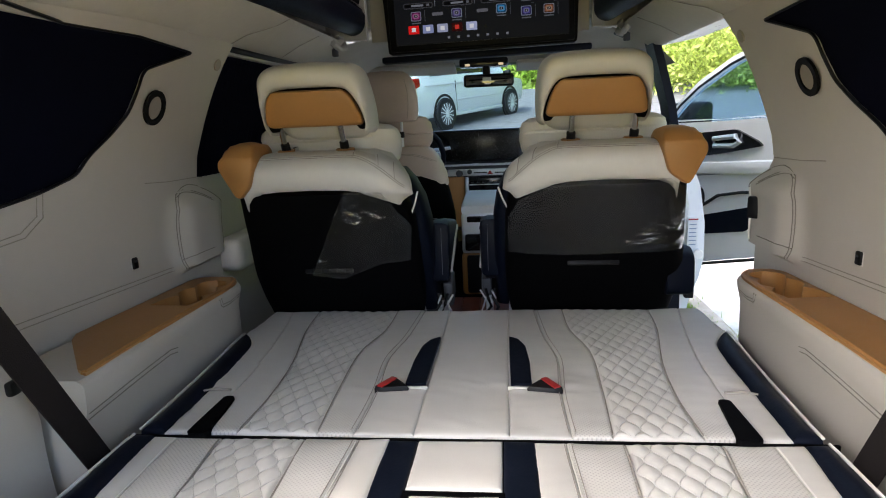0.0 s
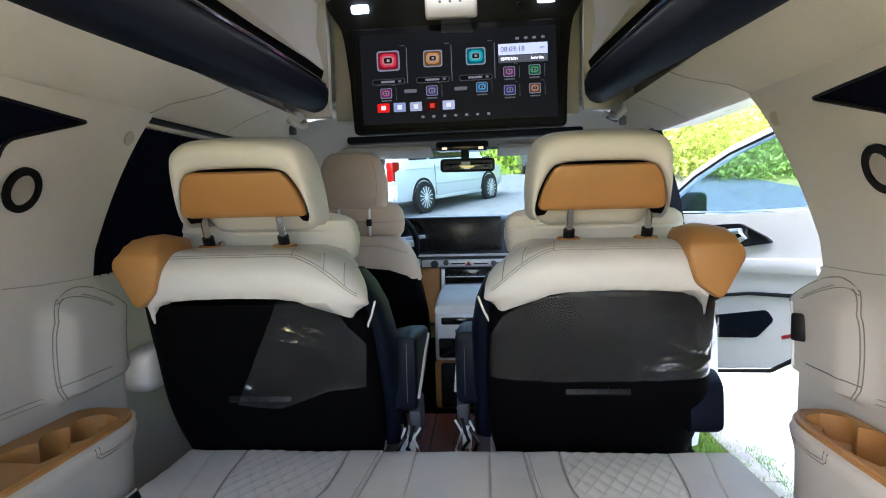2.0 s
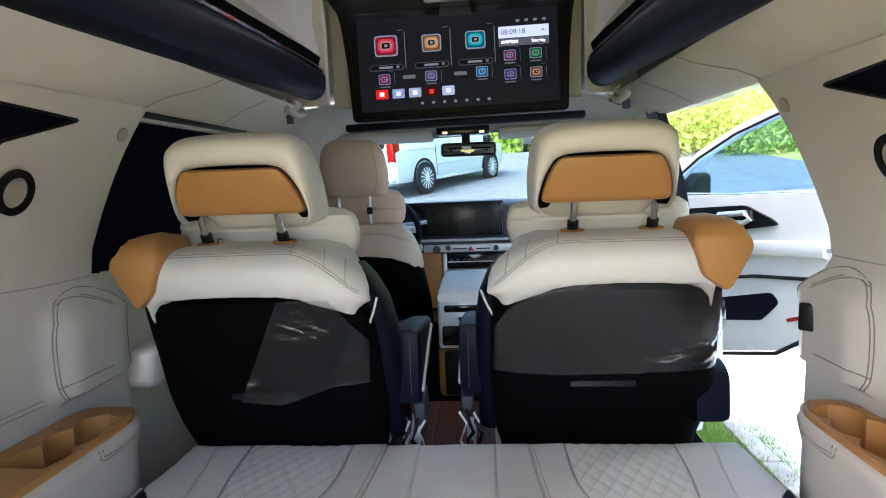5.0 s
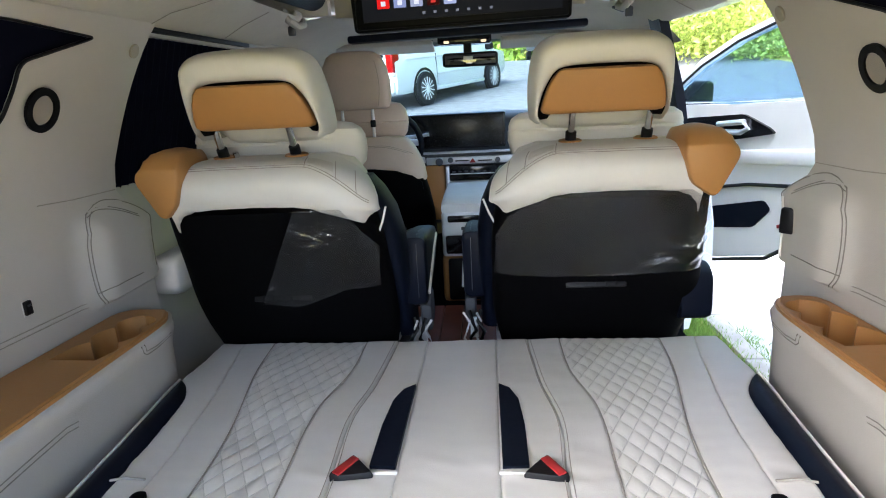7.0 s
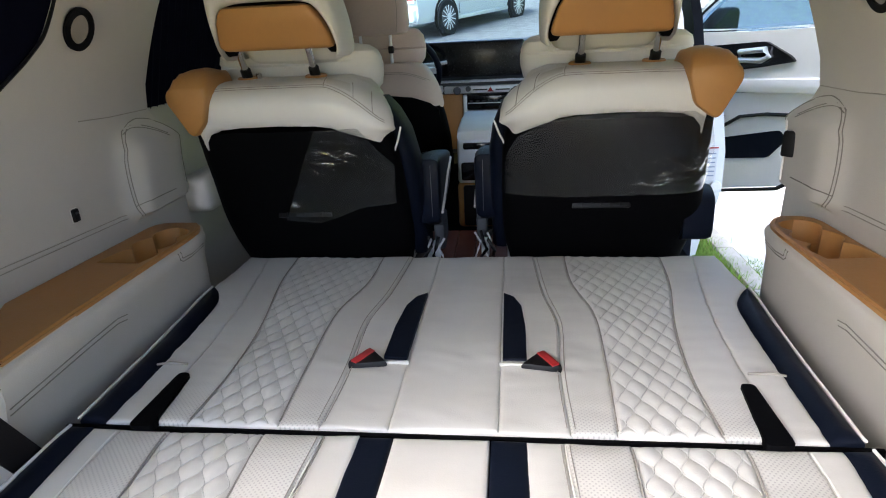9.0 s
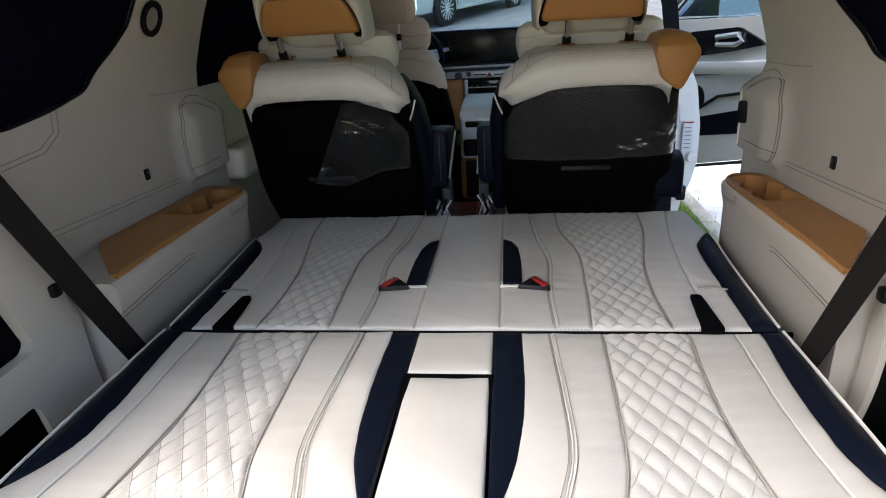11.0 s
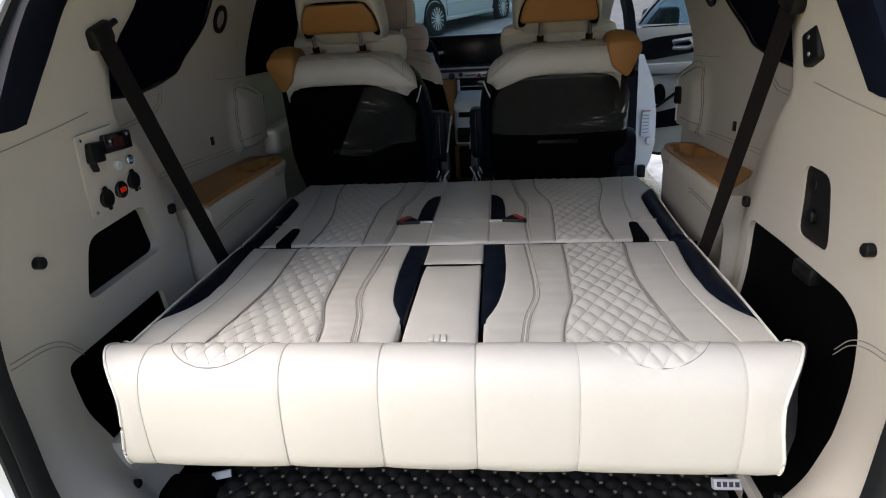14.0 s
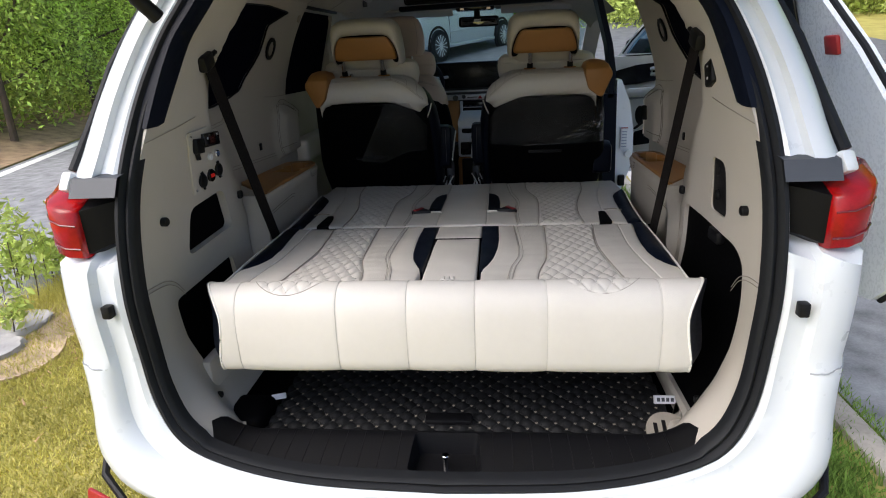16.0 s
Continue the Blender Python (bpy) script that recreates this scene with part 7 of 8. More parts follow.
# dark loading sill with ribs and the latch striker
def sill_z(x, y):
    f = abs(x) / 0.6
    return smooth_along([(-0.26, 0.448), (-0.235, 0.460), (-0.205, 0.467), (-0.10, 0.487), (-0.085, 0.480)], y) + 0.07 * max(0, (f - 0.78) / 0.22) ** 2


edge_out = [(x, -0.248 + 0.07 * (abs(x) / 0.6) ** 6) for x in span(-0.60, 0.60, 30)]
b = sheet(edge_out + [(0.56, -0.085), (-0.56, -0.085)], [rounded([(-0.086, -0.213), (0.086, -0.213), (0.078, -0.101), (-0.078, -0.101)], 0.012)], 0.02, lambda x, y: Vector((x, y, sill_z(x, y))), lambda x, y: (0, 0, -0.02))
sill = tagged(part("loading_sill", b, BLACK), "dark ribbed plastic loading sill", "sill", kind="structure")
for k in range(24):
    x = -0.52 + 1.04 * k / 23
    if abs(x) > 0.11:
        part("rib", tubed([(x, -0.205, sill_z(x, -0.205) - 0.001), (x * 0.992, -0.15, sill_z(x, -0.15) - 0.001), (x * 0.985, -0.10, sill_z(x, -0.10) - 0.001)], 0.0022, 5), BLACK, sill)
rim = rounded([(-0.086, -0.213), (0.086, -0.213), (0.078, -0.101), (-0.078, -0.101)], 0.012)
b = loft(bmesh.new(), [[Vector((x, y, sill_z(x, y) - 0.001)) for x, y in rim], [Vector((x * 0.88, -0.165 + (y + 0.165) * 0.85, 0.432)) for x, y in rim], [Vector((x * 0.4, -0.165 + (y + 0.165) * 0.4, 0.431)) for x, y in rim]], cap=False)
bmesh.ops.contextual_create(b, geom=[v for v in b.verts if abs(v.co.z - 0.431) < 0.0005])
part("latch_recess", b, BLACK, sill, "black latch recess")
part("striker", tubed([(0.0, -0.165, 0.43), (0.0, -0.165, 0.470)], 0.0065, 10), CHROME, sill, "metal latch striker")
part("striker_cap", disc(bmesh.new(), (0.0, -0.165, 0.466), (0, 0, 1), 0.009, 0.007), CHROME, sill)

# quilted mat in the well under the roll
b = bmesh.new()
rows = []
for j in range(70):
    y = -0.055 + 0.42 * j / 69
    rows.append([Vector((x, y, 0.424 + 0.011 * (abs(math.sin(math.pi * (x + y) / 0.05)) * abs(math.sin(math.pi * (x - y) / 0.05))) ** 0.5)) for x in [-0.50 + 0.006 * i for i in range(180)]])
loft(b, rows, closed=False)
tmat = tagged(part("trunk_mat", b, MAT), "black diamond-quilted trunk mat with tan stitching", "mat")
for i in range(-24, 30):
    for d in (1, -1):
        seg = []
        for k in range(60):
            y = -0.052 + 0.41 * k / 59
            x = 0.05 * i + d * y
            if -0.495 < x < 0.57:
                seg.append((x, y, 0.4271))
        if len(seg) > 4:
            part("stitch", tubed(seg, 0.0009, 4), THREAD, tmat, smooth=False)
b = bmesh.new()
for i in range(-40, 48):
    for j in range(-2, 16):
        if (i + j) % 2 == 0:
            x, y = 0.025 * i, 0.025 * j
            if -0.49 < x < 0.565 and -0.045 < y < 0.35:
                box(b, (x - 0.0035, y - 0.001, 0.4262), (x + 0.0035, y + 0.001, 0.4292))
                box(b, (x - 0.001, y - 0.0035, 0.4260), (x + 0.001, y + 0.0035, 0.4288))
tack = part("tack_stitches", b, TACK, tmat, "tan cross stitches", smooth=False)
tack["kind"] = "stuff"
tagged(part("trunk_floor", boxed((-0.66, -0.06, 0.36), (0.66, 0.8, 0.415), 0.01), BLACKCLOTH), "black trunk floor", "floor", kind="structure")
side = tagged(part("trunk_side", boxed((-0.64, -0.04, 0.40), (-0.50, 0.10, 0.47), 0.03, 3), BLACKCLOTH), "rounded black trunk side cover", "trim", kind="structure")
tagged(part("trunk_side", boxed((0.60, -0.04, 0.40), (0.66, 0.34, 0.46), 0.01), TRIM), "cream trunk side trim", "trim", kind="structure")
tagged(part("trunk_side", boxed((-0.66, 0.0, 0.40), (-0.63, 0.36, 0.62), 0.01), TRIM), "cream lower trunk trim", "trim", kind="structure")
lab = tagged(part("paper_label", boxed((-0.028, -0.001, 0), (0.028, 0.014, 0.022), 0.001, 1, pose(0.572, 0.093, 0.445, -30)), mat("label_white", (0.68, 0.70, 0.74), 0.6)), "small white printed label on the mat", "label", "mat labels")
for k in range(4):
    part("text_bar", boxed((-0.022 + 0.012 * k, -0.0022, 0.006), (-0.014 + 0.012 * k, -0.0012, 0.016), 0, 1, pose(0.572, 0.093, 0.445, -30)), DARKGREY, lab)
lab2 = tagged(part("paper_label", boxed((-0.02, -0.001, 0), (0.02, 0.010, 0.016), 0.001, 1, pose(-0.50, 0.095, 0.445, -30, 0, 20)), bpy.data.materials["label_white"]), "small white printed label on the mat", "label", "mat labels")
grille = thing("trunk_vent", "round beige vent grille with black slots", "vent", at=(0.548, -0.026, 0.440))
GM = pose(0, 0, 0, 22, 6)
part("plate", disc(bmesh.new(), (0, 0, 0), GM.to_3x3() @ Vector((0, 0, 1)), 0.056, 0.010, 36), mat("vent_beige", (0.27, 0.245, 0.21), 0.7, vary=0.08), grille)
for k in range(4):
    part("slot", boxed((-0.006, -0.036 + 0.01 * abs(k - 1.5), 0.006), (0.006, 0.036 - 0.01 * abs(k - 1.5), 0.0112), 0.002, 1, GM @ pose(-0.033 + 0.022 * k, 0, 0.0, 0, 0, 0)), BLACK, grille)
part("pull_handle", boxed((-0.072, 0.005, 0.43), (0.056, 0.045, 0.446), 0.008), BLACK, tmat, "black floor pull")

# raised tailgate above the opening
gate = thing("tailgate", "white tailgate raised open above the rear opening", "tailgate", at=(0, 0.28, 1.80))
GT = pose(0, 0, 0, -13)
part("panel", loft(bmesh.new(), [[GT @ Vector((x, y, z)) for x, z in rounded([(-w, 0.0), (w, 0.0), (w * 0.96, 0.11), (-w * 0.96, 0.11)], 0.04, 3)] for y, w in ((0.0, 0.60), (-0.3, 0.70), (-0.7, 0.76), (-1.0, 0.74), (-1.06, 0.68))]), WHITEPAINT, gate)
part("inner_trim", boxed((-0.56, -0.95, -0.03), (0.56, -0.55, 0.004), 0.02, 2, GT), TRIM, gate, "beige inner trim")
part("glass", boxed((-0.54, -0.52, -0.006), (0.54, -0.06, 0.0), 0.002, 1, GT), TINTED, gate, "tinted rear glass")
for s in (-1, 1):
    strut = thing("gas_strut", "black gas strut holding the tailgate", "gas strut", "tailgate struts")
    part("tube", tubed([(s * 0.592, 0.0, 1.464), (s * 0.612, -0.03, 1.50), (s * 0.68, -0.22, 1.78)], 0.017, 12), BLACK, strut)
    part("rod", tubed([(s * 0.68, -0.22, 1.78), (s * 0.715, -0.40, 1.96)], 0.007, 8), CHROME, strut)

# right sliding door, pushed back along the body
tl = part("window_pane", boxed((-0.80, 2.14, 1.18), (-0.794, 3.1, 1.56)), TINTED, wall_front_left, "tinted door glass")
sd = thing("sliding_door", "pale silver sliding door pushed back along the car", "sliding door", at=(1.04, 0.0, 0))
SLIDE = [(0.38, 0.02), (0.42, 0.04), (0.8, 0.055), (1.1, 0.03), (1.3, -0.01), (1.5, -0.06), (1.58, -0.09)]
EDGE = [(0.40, 1.47), (0.371, 1.444), (0.246, 1.333), (0.125, 1.204), (0.075, 1.08), (0.06, 0.92), (0.075, 0.78), (0.12, 0.735)]
b = sheet(EDGE + [(0.25, 0.71), (0.40, 0.60), (0.48, 0.42), (1.16, 0.38), (1.16, 1.57), (0.52, 1.57)], [], 0.06, lambda y, z: Vector((smooth_along(SLIDE, z), y, z)), lambda y, z: (-0.045, 0, 0))
part("panel", b, mat("silver_white_paint", (0.86, 0.89, 0.92), 0.28, vary=0.03, coat=0.8), sd)
part("edge_seal", tubed([(smooth_along(SLIDE, z) - 0.022, y, z) for y, z in EDGE], 0.009, 8), RUBBER, sd, "black edge seal")
part("reflector", boxed((-0.006, -0.03, -0.024), (0.006, 0.03, 0.024), 0.005, 2, pose(-0.068, 0.335, 1.338, 0, -14)), RED, sd, "red square reflector")
part("window", boxed((-0.004, 0.50, -0.14), (0.004, 1.06, 0.12), 0.003, 2, pose(-0.076, 0, 1.38, 0, -18)), GLOSSBLACK, sd, "dark window")

# ---- outside: ground, roads, kerb, grass ----
def gz(x, y):
    """Height of the ground, which climbs ahead of the car and up the bank on the curtained side."""
    s = max(0.0, y - 4.0)
    rise = 0.115 * s * step(0, 2.5, s) if s < 20 else 0.115 * 20 + 0.02 * (s - 20)
    rise *= step(-6.5, -3.0, x)
    bank = 0.20 * max(0.0, -x - 7.9 - 0.2 * max(0.0, y - 8)) if y > -20 else 0
    return -0.05 + rise + min(bank, 2.2)


def ground_sheet(xs, ys, lift, wobble=0.0):
    rows = [[Vector((x, y, gz(x, y) + lift + wobble * noise.noise((x * 0.9, y * 0.9, 0)))) for x in xs] for y in ys]
    return loft(bmesh.new(), rows, closed=False)


xs = [-260, -120, -60, -30] + span(-18, 14, 64) + [22, 40, 80, 160, 260]
ys = [-200, -80, -30, -12] + span(-6, 30, 72) + [40, 60, 110, 200, 400]
tagged(part("ground", ground_sheet(xs, ys, 0.0), LAWN), "grassy ground reaching to the horizon", "ground", kind="structure")


def strip(edges, y0, y1, n, lift, nx=10):
    """A strip of surface between two lines x = edge(y)."""
    rows = []
    for k in range(n + 1):
        y = y0 + (y1 - y0) * k / n
        a, c = edges[0](y), edges[1](y)
        rows.append([Vector((x, y, gz(x, y) + lift)) for x in span(a, c, nx)])
    return loft(bmesh.new(), rows, closed=False)


left_near = lambda y: smooth_along([(-12, -3.3), (0, -2.95), (1.2, -2.80), (2.2, -2.72), (3, -2.8), (4, -2.7), (6, -1.9), (8, 0.0)], y)
left_far = lambda y: smooth_along([(-12, -6.6), (0, -5.8), (4, -6.3), (6.2, -7.0), (8.9, -7.87), (12, -9.0), (30, -16.0)], y)
tagged(part("road", strip((left_far, lambda y: left_near(y) if y < 5 else -2.5 + 0 * y), -12, 30, 84, 0.012, 16), ASPHALT), "grey asphalt road curving past the car", "road", kind="structure")
tagged(part("road_ahead", strip((lambda y: -2.6, lambda y: 14.8 if y < 12 else 9.0), 5.0, 26, 42, 0.016, 24), ASPHALTDARK), "grey asphalt road ahead of the car", "road", kind="structure")
tagged(part("road_right", strip((lambda y: 1.52, lambda y: 14.8), -12, 5.0, 40, 0.012, 18), ASPHALT), "coarse grey asphalt beside the car", "road", kind="structure")
tagged(part("road_line", strip((lambda y: left_far(y) + 0.12, lambda y: left_far(y) + 0.30), -12, 30, 84, 0.018, 1), LINEWHITE), "white painted road edge line", "road line", kind="structure")
tagged(part("pavement", strip((lambda y: 1.50, lambda y: 2.56), 1.9, 5.2, 20, 0.018, 6), CONCRETE), "pale gritty concrete pavement strip", "pavement", kind="structure")
tagged(part("bank", strip((lambda y: left_far(y) - 1.9, lambda y: left_far(y) - 0.02), -12, 30, 60, 0.03, 8), EARTH), "bare brown earth bank beside the road", "bank", kind="structure")
kerb = tagged(new("kerb"), "worn kerb stones along the grass strip", "kerb", kind="structure")
for k in range(14):
    y = -2.6 + 0.6 * k
    b = boxed((1.385, y, gz(1.4, y) - 0.1), (1.493, y + 0.592, gz(1.4, y) + 0.03), 0.012, 2)
    bmesh.ops.translate(b, vec=(0.01 * noise.noise((y, 0, 0)), 0, 0), verts=b.verts)
    part("kerb_stone", b, KERB, kerb)


def blades(name, count, area, height, material, label, lean=0.5, seed=1, width=0.006):
    """Many thin blades standing on the ground."""
    rng = np.random.default_rng(seed)
    vs, fs = [], []
    for k in range(count):
        x, y = area(rng)
        z = gz(x, y)
        h = height * rng.uniform(0.5, 1.25)
        a = rng.uniform(0, 2 * math.pi)
        dx, dy = math.cos(a), math.sin(a)
        l = lean * h * rng.uniform(0.2, 1.0)
        b = rng.uniform(0, 2 * math.pi)
        i = len(vs)
        vs += [(x - dx * width, y - dy * width, z), (x + dx * width, y + dy * width, z), (x + l * math.cos(b), y + l * math.sin(b), z + h)]
        fs.append((i, i + 1, i + 2))
    me = bpy.data.meshes.new(name)
    me.from_pydata(vs, [], fs)
    me.materials.append(material)
    return tagged(new(name, me), label, "grass", kind="stuff")


blades("lawn_grass", 110000, lambda r: (r.uniform(-2.9, -0.75), r.uniform(-0.6, 3.0)), 0.026, GRASS, "short yellow-green lawn grass", 1.1, 2, 0.0032)
blades("verge_grass", 26000, lambda r: (r.normal(1.22, 0.09), r.uniform(-1.0, 4.6)), 0.055, VERGE, "bright tufts of grass along the kerb", 0.9, 3, 0.004)
blades("kerb_grass", 3500, lambda r: (r.normal(1.52, 0.03), r.uniform(-1.0, 3.2)), 0.04, VERGE, "grass tufts beyond the kerb", 0.9, 4, 0.004)


def leaf_cloud(rng, centres, count, spread_r, size, vs, fs):
    """Small leaf blades scattered round clump centres."""
    cs = np.array(centres)
    pick = rng.integers(0, len(cs), count)
    off = rng.normal(0, 1, (count, 3)) * spread_r
    p = cs[pick] + off
    for k in range(count):
        n1 = rng.normal(0, 1, 3)
        n1 /= np.linalg.norm(n1)
        n2 = np.cross(n1, rng.normal(0, 1, 3))
        n2 /= np.linalg.norm(n2) + 1e-9
        s = size * rng.uniform(0.6, 1.5)
        i = len(vs)
        vs += [tuple(p[k] - n1 * s), tuple(p[k] + n2 * s * 0.42), tuple(p[k] + n1 * s), tuple(p[k] - n2 * s * 0.42)]
        fs.append((i, i + 1, i + 2, i + 3))


def tree(x, y, height, radius, seed, leaves, label, material=LEAF, lowest=0.3, size=0.07):
    rng = np.random.default_rng(seed)
    t = thing("tree", label, "tree", "trees beside the road", at=(x, y, gz(x, y)))
    b = bmesh.new()
    top = Vector((rng.normal(0, 0.2), rng.normal(0, 0.2), height * 0.75))
    rings = []
    for k in range(7):
        f = k / 6
        c = Vector((top.x * f * f + 0.06 * math.sin(3 * f + seed), top.y * f * f, top.z * f))
        rings.append([c + Vector((math.cos(a), math.sin(a), 0)) * (0.06 * (1 - 0.75 * f) * height / 4) for a in [2 * math.pi * i / 8 for i in range(8)]])
    loft(b, rings)
    tips = []
    for k in range(9):
        f = lowest + (0.95 - lowest) * k / 8
        base = Vector((top.x * f * f, top.y * f * f, top.z * f))
        a = 2.4 * k + seed
        ln = radius * (1.0 - 0.35 * abs(f - 0.5)) * rng.uniform(0.7, 1.1)
        tip = base + Vector((math.cos(a) * ln, math.sin(a) * ln, ln * 0.55))
        mid = base.lerp(tip, 0.5) + Vector((0, 0, -0.08 * ln))
        tube(b, [base, mid, tip], 0.028 * height / 4 * (1.2 - f), 5)
        tips += [mid.lerp(tip, g) for g in (0.2, 0.5, 0.8, 1.0)]
    part("trunk", b, BARK, t, "brown trunk with limbs")
    cs = []
    for p in tips:
        for q in range(4):
            cs.append([p.x + rng.normal(0, radius * 0.22), p.y + rng.normal(0, radius * 0.22), p.z + rng.normal(0.1, radius * 0.16)])
    vs, fs = [], []
    leaf_cloud(rng, cs, leaves, radius * 0.13, size, vs, fs)
    me = bpy.data.meshes.new("crown")
    me.from_pydata(vs, [], fs)
    me.materials.append(material)
    o = new("crown", me)
    o.parent = t
    o["label"] = "loose green leafy crown"
    return t


tree(-8.7, 8.7, 4.4, 1.9, 1, 24000, "leafy green tree on the bank beside the road", size=0.045)
tree(-9.6, 12.4, 4.8, 2.1, 2, 24000, "leafy green tree on the bank beside the road", size=0.045)
tree(-10.6, 9.2, 5.0, 2.2, 3, 24000, "leafy green tree on the bank beside the road", size=0.045)
tree(-11.0, 15.0, 4.8, 2.0, 5, 24000, "leafy green tree on the bank beside the road", size=0.045)


def bushes(name, spots, count, spread_r, size, material, label, seed):
    rng = np.random.default_rng(seed)
    vs, fs = [], []
    leaf_cloud(rng, spots(rng), count, spread_r, size, vs, fs)
    me = bpy.data.meshes.new(name)
    me.from_pydata(vs, [], fs)
    me.materials.append(material)
    return tagged(new(name, me), label, "bushes", kind="stuff")


def spots_band(x0, x1, y0, y1, h, n):
    def f(rng):
        out = []
        for k in range(n):
            x, y = rng.uniform(x0, x1), rng.uniform(y0, y1)
            out.append([x, y, gz(x, y) + rng.uniform(0, h) * (0.6 + 0.4 * math.sin(x * 1.3) * math.cos(y * 0.9))])
        return out
    return f


bushes("bank_shrubs", spots_band(-15, -9.4, 3, 20, 1.7, 420), 60000, 0.34, 0.065, LEAFBRIGHT, "bright green undergrowth on the bank", 21)
bushes("far_woods", spots_band(-26, -12.5, 12, 42, 6.0, 500), 26000, 0.8, 0.24, LEAF, "dense green woods behind the bank", 22)
bushes("hedge_ahead", spots_band(-16, 26, 27, 34, 4.5, 700), 30000, 0.7, 0.22, LEAF, "green hedge beyond the road", 23)
bushes("hill_bushes", spots_band(3.5, 16, 19, 25, 4.2, 500), 46000, 0.45, 0.085, LEAFBRIGHT, "sunlit yellow-green bushes on the slope", 24)
# unseen woods, added to cut the sky light that enters from the right
bushes("sky_screen_woods", spots_band(15, 21, 1, 26, 15.0, 700), 42000, 1.1, 0.34, LEAF, "unseen green trees added beyond the road to block the sky", 26)
# bare corner of the lawn: trodden earth, leaf litter, flat stones and a thin shrub
LITTER = mat("dry_leaf_litter", (0.42, 0.27, 0.15), 0.9, vary=0.35, scale=12, spread=0.5)
PATCHEARTH = mat("pinkish_bare_earth", (0.47, 0.35, 0.25), 1.0, vary=0.45, scale=9, fine=0.7, fine_scale=70)
patch = [(-2.50 + (0.36 + 0.13 * noise.noise((2.2 * math.cos(a), 2.2 * math.sin(a), 4.0)) + 0.06 * math.sin(9 * a)) * math.cos(a), 1.52 + (0.80 + 0.22 * noise.noise((1.7 * math.cos(a), 1.7 * math.sin(a), 9.0)) + 0.07 * math.sin(7 * a)) * math.sin(a)) for a in span(0, 2 * math.pi, 60)[:-1]]
tagged(part("bare_earth", sheet(patch, [], 0.08, lambda x, y: Vector((x, y, gz(x, y) + 0.014 + 0.012 * noise.noise((x * 7, y * 7, 2)))), lambda x, y: (0, 0, -0.03)), PATCHEARTH), "pinkish bare earth at the lawn's edge", "earth", kind="structure")
blades("leaf_litter", 5200, lambda r: (r.normal(-2.42, 0.20), r.normal(1.55, 0.42)), 0.018, LITTER, "dry brown leaves on bare earth", 2.5, 31, 0.007)
blades("edge_grass", 5200, lambda r: (r.normal(-2.72, 0.10), r.uniform(1.4, 2.9)), 0.085, GRASS, "longer yellow grass along the road edge", 1.0, 32, 0.0035)
blades("thin_grass", 6000, lambda r: (r.normal(-2.35, 0.16), r.uniform(0.6, 2.3)), 0.032, GRASS, "thin grass growing over bare earth", 1.0, 33, 0.0032)


def shrub_stems(rng):
    out = []
    for k in range(26):
        x, y = -2.86 + rng.normal(0, 0.20), 2.25 + rng.normal(0, 0.36)
        h = rng.uniform(0.16, 0.52)
        lx, ly = rng.normal(0, 0.10), rng.normal(0, 0.10)
        out += [[x + lx * f, y + ly * f, gz(x, y) + h * f] for f in (0.5, 0.75, 0.95, 1.1)]
    return out


bushes("thin_shrub", shrub_stems, 2400, 0.040, 0.026, LEAFBRIGHT, "thin yellow-green shrub at the lawn edge", 25)
b = bmesh.new()
rng = np.random.default_rng(25)
for c in shrub_stems(rng)[1::4]:
    tube(b, [(c[0] - 0.03, c[1], gz(c[0], c[1])), (c[0] - 0.01, c[1], (c[2] + gz(c[0], c[1])) / 2), tuple(c)], 0.0035, 5)
tagged(part("shrub_stems", b, BARK), "thin brown stems of the shrub", "shrub", kind="stuff")
for k, (x, y, r) in enumerate(((-2.62, 1.50, 0.17), (-2.52, 1.20, 0.15), (-2.78, 1.30, 0.14), (-2.66, 1.02, 0.10))):
    b = bmesh.new()
    bmesh.ops.create_icosphere(b, subdivisions=4, radius=r)
    for v in b.verts:
        n = v.co.normalized()
        v.co *= 1 + 0.30 * noise.noise(n * 1.6 + Vector((k * 3, 0, 0))) + 0.06 * noise.noise(n * 7 + Vector((0, k * 5, 0)))
        v.co.z = math.copysign(min(abs(v.co.z), 0.35 * r) * 0.55, v.co.z) + 0.006 * noise.noise(v.co * 30)
    ob = tagged(part("rock", b, ROCK), "flat pale grey stone at the lawn edge", "rock", "rocks by the lawn")
    ob.location = (x, y, gz(x, y) + 0.012)

# ---- white van parked across the road ahead ----
van = thing("parked_van", "white van parked across the road, seen from its tail", "van", at=(0, 0, 0))
VM = Matrix.Translation((-1.19, 13.32, gz(-1.19, 13.32) + 0.016)) @ Matrix.Rotation(radians(60), 4, "Z") @ Matrix.Rotation(radians(-4.5), 4, "Y") @ Matrix.Translation((0, 0.95, 0))
van.matrix_world = VM
prof = [(-1.02, 0.45, 0.90, 0.80, 0.86), (-0.98, 0.34, 1.0, 0.95, 1.05), (-0.75, 0.32, 1.72, 0.95, 1.05), (-0.5, 0.32, 1.84, 0.95, 1.05), (1.0, 0.32, 1.86, 0.95, 1.05), (2.4, 0.32, 1.84, 0.95, 1.05), (3.2, 0.34, 1.12, 0.94, 1.03), (3.9, 0.40, 0.95, 0.88, 0.95), (4.05, 0.5, 0.85, 0.80, 0.84)]
rows = []
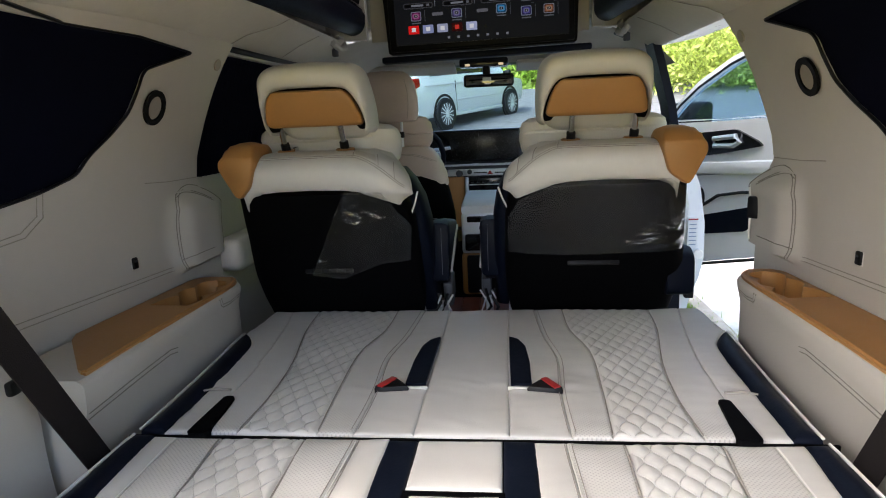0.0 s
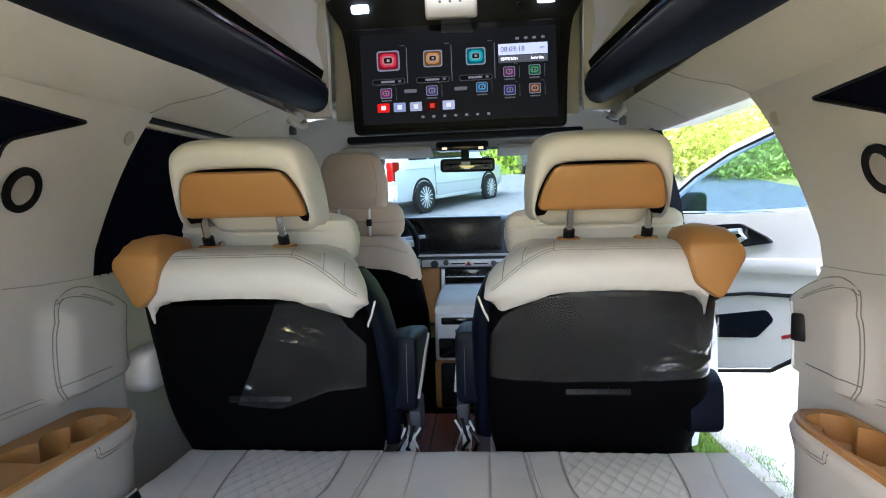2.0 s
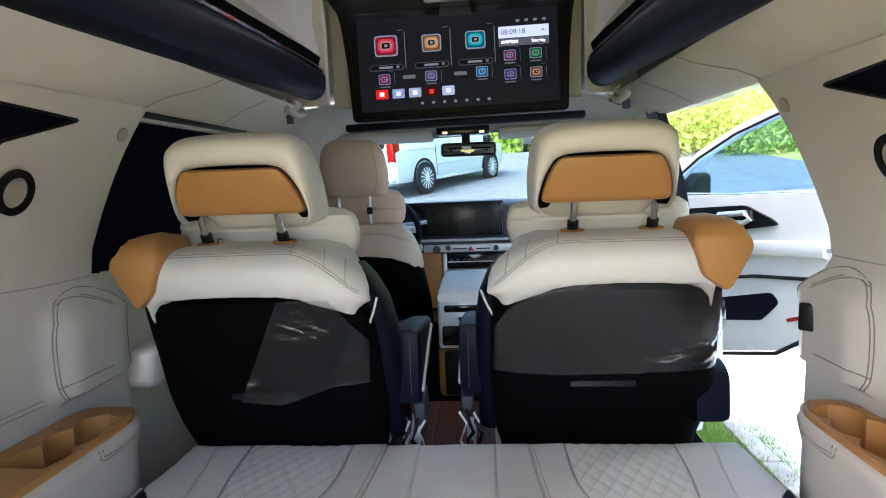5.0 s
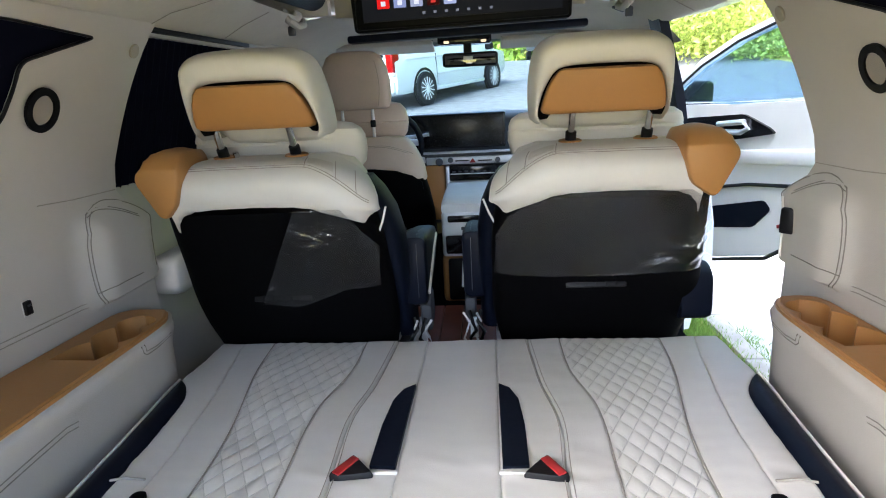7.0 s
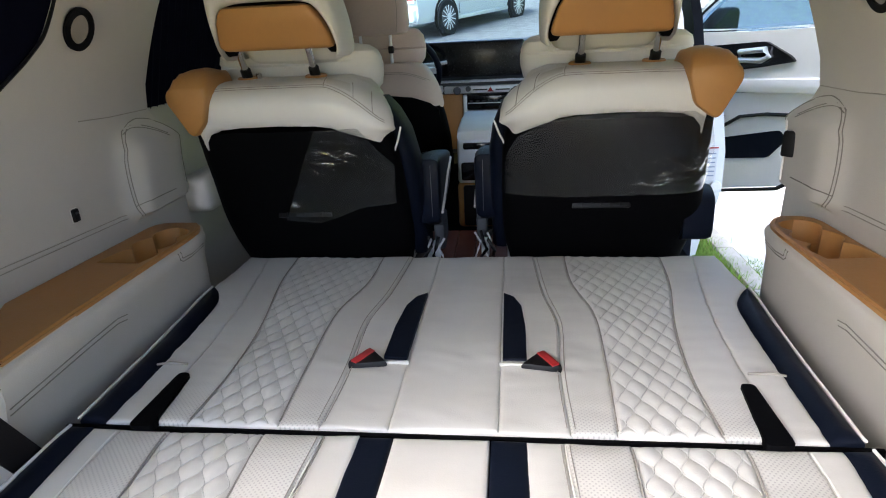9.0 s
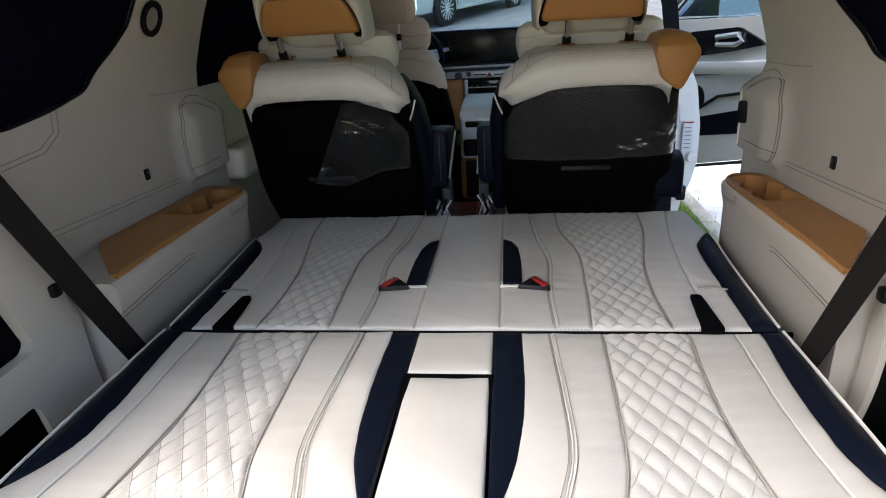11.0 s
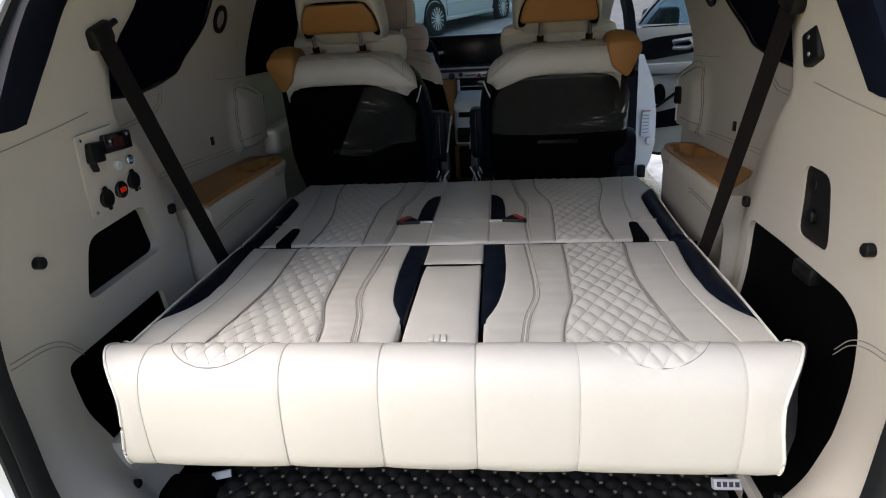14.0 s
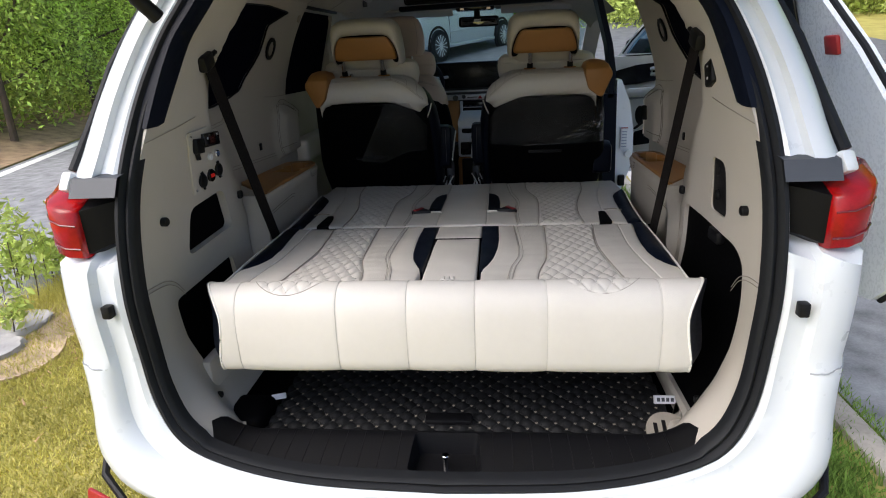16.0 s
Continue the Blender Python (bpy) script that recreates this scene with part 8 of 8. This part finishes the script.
for x, zb, zt, w, zm in prof:
    zw = min(zm, zt - 0.02)
    rows.append([Vector((x, y, z)) for y, z in ((-w + 0.06, zb), (-w, zb + 0.12), (-w, zw - 0.25), (-w + 0.02, zw), (-w + 0.10 + 0.10 * (zt - zw), (zw + zt) / 2), (-w + 0.16 + 0.12 * (zt - zw), zt - 0.04), (-w * 0.5, zt), (w * 0.5, zt), (w - 0.16 - 0.12 * (zt - zw), zt - 0.04), (w - 0.10 - 0.10 * (zt - zw), (zw + zt) / 2), (w - 0.02, zw), (w, zw - 0.25), (w, zb + 0.12), (w - 0.06, zb))])
part("body", loft(bmesh.new(), rows), WHITEPAINT, van, "white painted body", sharp=30)
for x in (0.0, 3.05):
    wl = part("wheel", disc(bmesh.new(), (x, -0.90, 0.36), (0, -1, 0), 0.365, 0.10, 36), RUBBER, van, "black tyre")
    part("arch", disc_ring(bmesh.new(), (x, -0.93, 0.38), (0, -1, 0), 0.375, 0.43, 0.03, 36), BLACK, van, "dark wheel arch")
    part("rim", disc(bmesh.new(), (x, -1.0, 0.36), (0, -1, 0), 0.25, 0.012, 30), DARKGREY, wl)
    for k in range(14):
        b = boxed((-0.010, -0.008, 0.04), (0.010, 0.006, 0.245), 0.004, 1, Matrix.Translation((x, -1.016, 0.36)) @ Matrix.Rotation(2 * math.pi * k / 14, 4, "Y"))
        part("spoke", b, SILVER, wl, "silver spoke")
    part("hub", disc(bmesh.new(), (x, -1.01, 0.36), (0, -1, 0), 0.045, 0.02, 16), SILVER, wl)
tl = part("tail_lamp", boxed((-1.05, -0.93, 0.72), (-0.80, -0.74, 1.20), 0.03, 2), REDLENS, van, "tall red tail lamp")
part("tail_lamp_white", boxed((-1.06, -0.935, 0.72), (-0.83, -0.76, 0.79), 0.02, 2), PIPING, van, "white lower lamp segment")
part("window", boxed((-0.4, -0.865, 1.16), (2.2, -0.80, 1.66), 0.05, 2), GLOSSBLACK, van, "dark side windows")
part("pillar", boxed((0.3, -0.872, 1.14), (0.42, -0.80, 1.68), 0.01), WHITEPAINT, van)
part("rear_window", boxed((-0.985, -0.62, 1.08), (-0.82, 0.62, 1.5), 0.04, 2, Matrix.Identity(4)), GLOSSBLACK, van, "dark rear window")
part("rub_strip", boxed((0.55, -0.962, 0.62), (2.6, -0.945, 0.66), 0.004), mat("van_strip", (0.5, 0.53, 0.55), 0.4), van, "side rub strip")
part("rail", boxed((-0.65, -0.958, 1.0), (0.9, -0.945, 1.03), 0.004), bpy.data.materials["van_strip"], van, "sliding door rail")
part("sill", boxed((0.45, -0.965, 0.28), (2.62, -0.90, 0.36), 0.02), bpy.data.materials["van_strip"], van, "grey sill")
part("bumper", boxed((-1.08, -0.9, 0.36), (-0.9, 0.9, 0.62), 0.05, 3), WHITEPAINT, van, "white rear bumper")
part("door_gap", boxed((0.50, -0.957, 0.4), (0.508, -0.94, 1.08), 0), DARKGREY, van)
part("handle", boxed((1.35, -0.968, 0.86), (1.40, -0.945, 0.98), 0.006), SILVER, van)
part("mirror", boxed((2.75, -1.12, 1.02), (2.9, -0.93, 1.2), 0.04, 2), BLACK, van)

car2 = thing("distant_car", "dark parked car half hidden beyond the bushes", "car", at=(2.6, 25.5, gz(2.6, 25.5)))
part("body", loft(bmesh.new(), [[Vector((x, y, z)) for x, z in rounded([(-0.85, 0.3), (0.85, 0.3), (0.85, 0.85), (0.6, 1.4 * k), (-0.6, 1.4 * k), (-0.85, 0.85)], 0.1, 3)] for y, k in ((-1.8, 0.65), (-0.8, 1), (1.0, 1), (1.8, 0.65))]), mat("dark_car_paint", (0.03, 0.035, 0.045), 0.25, coat=0.5), car2)
for x in (-0.8, 0.8):
    part("wheel", disc(bmesh.new(), (x, -1.2, 0.3), (1, 0, 0), 0.3, 0.16), RUBBER, car2)
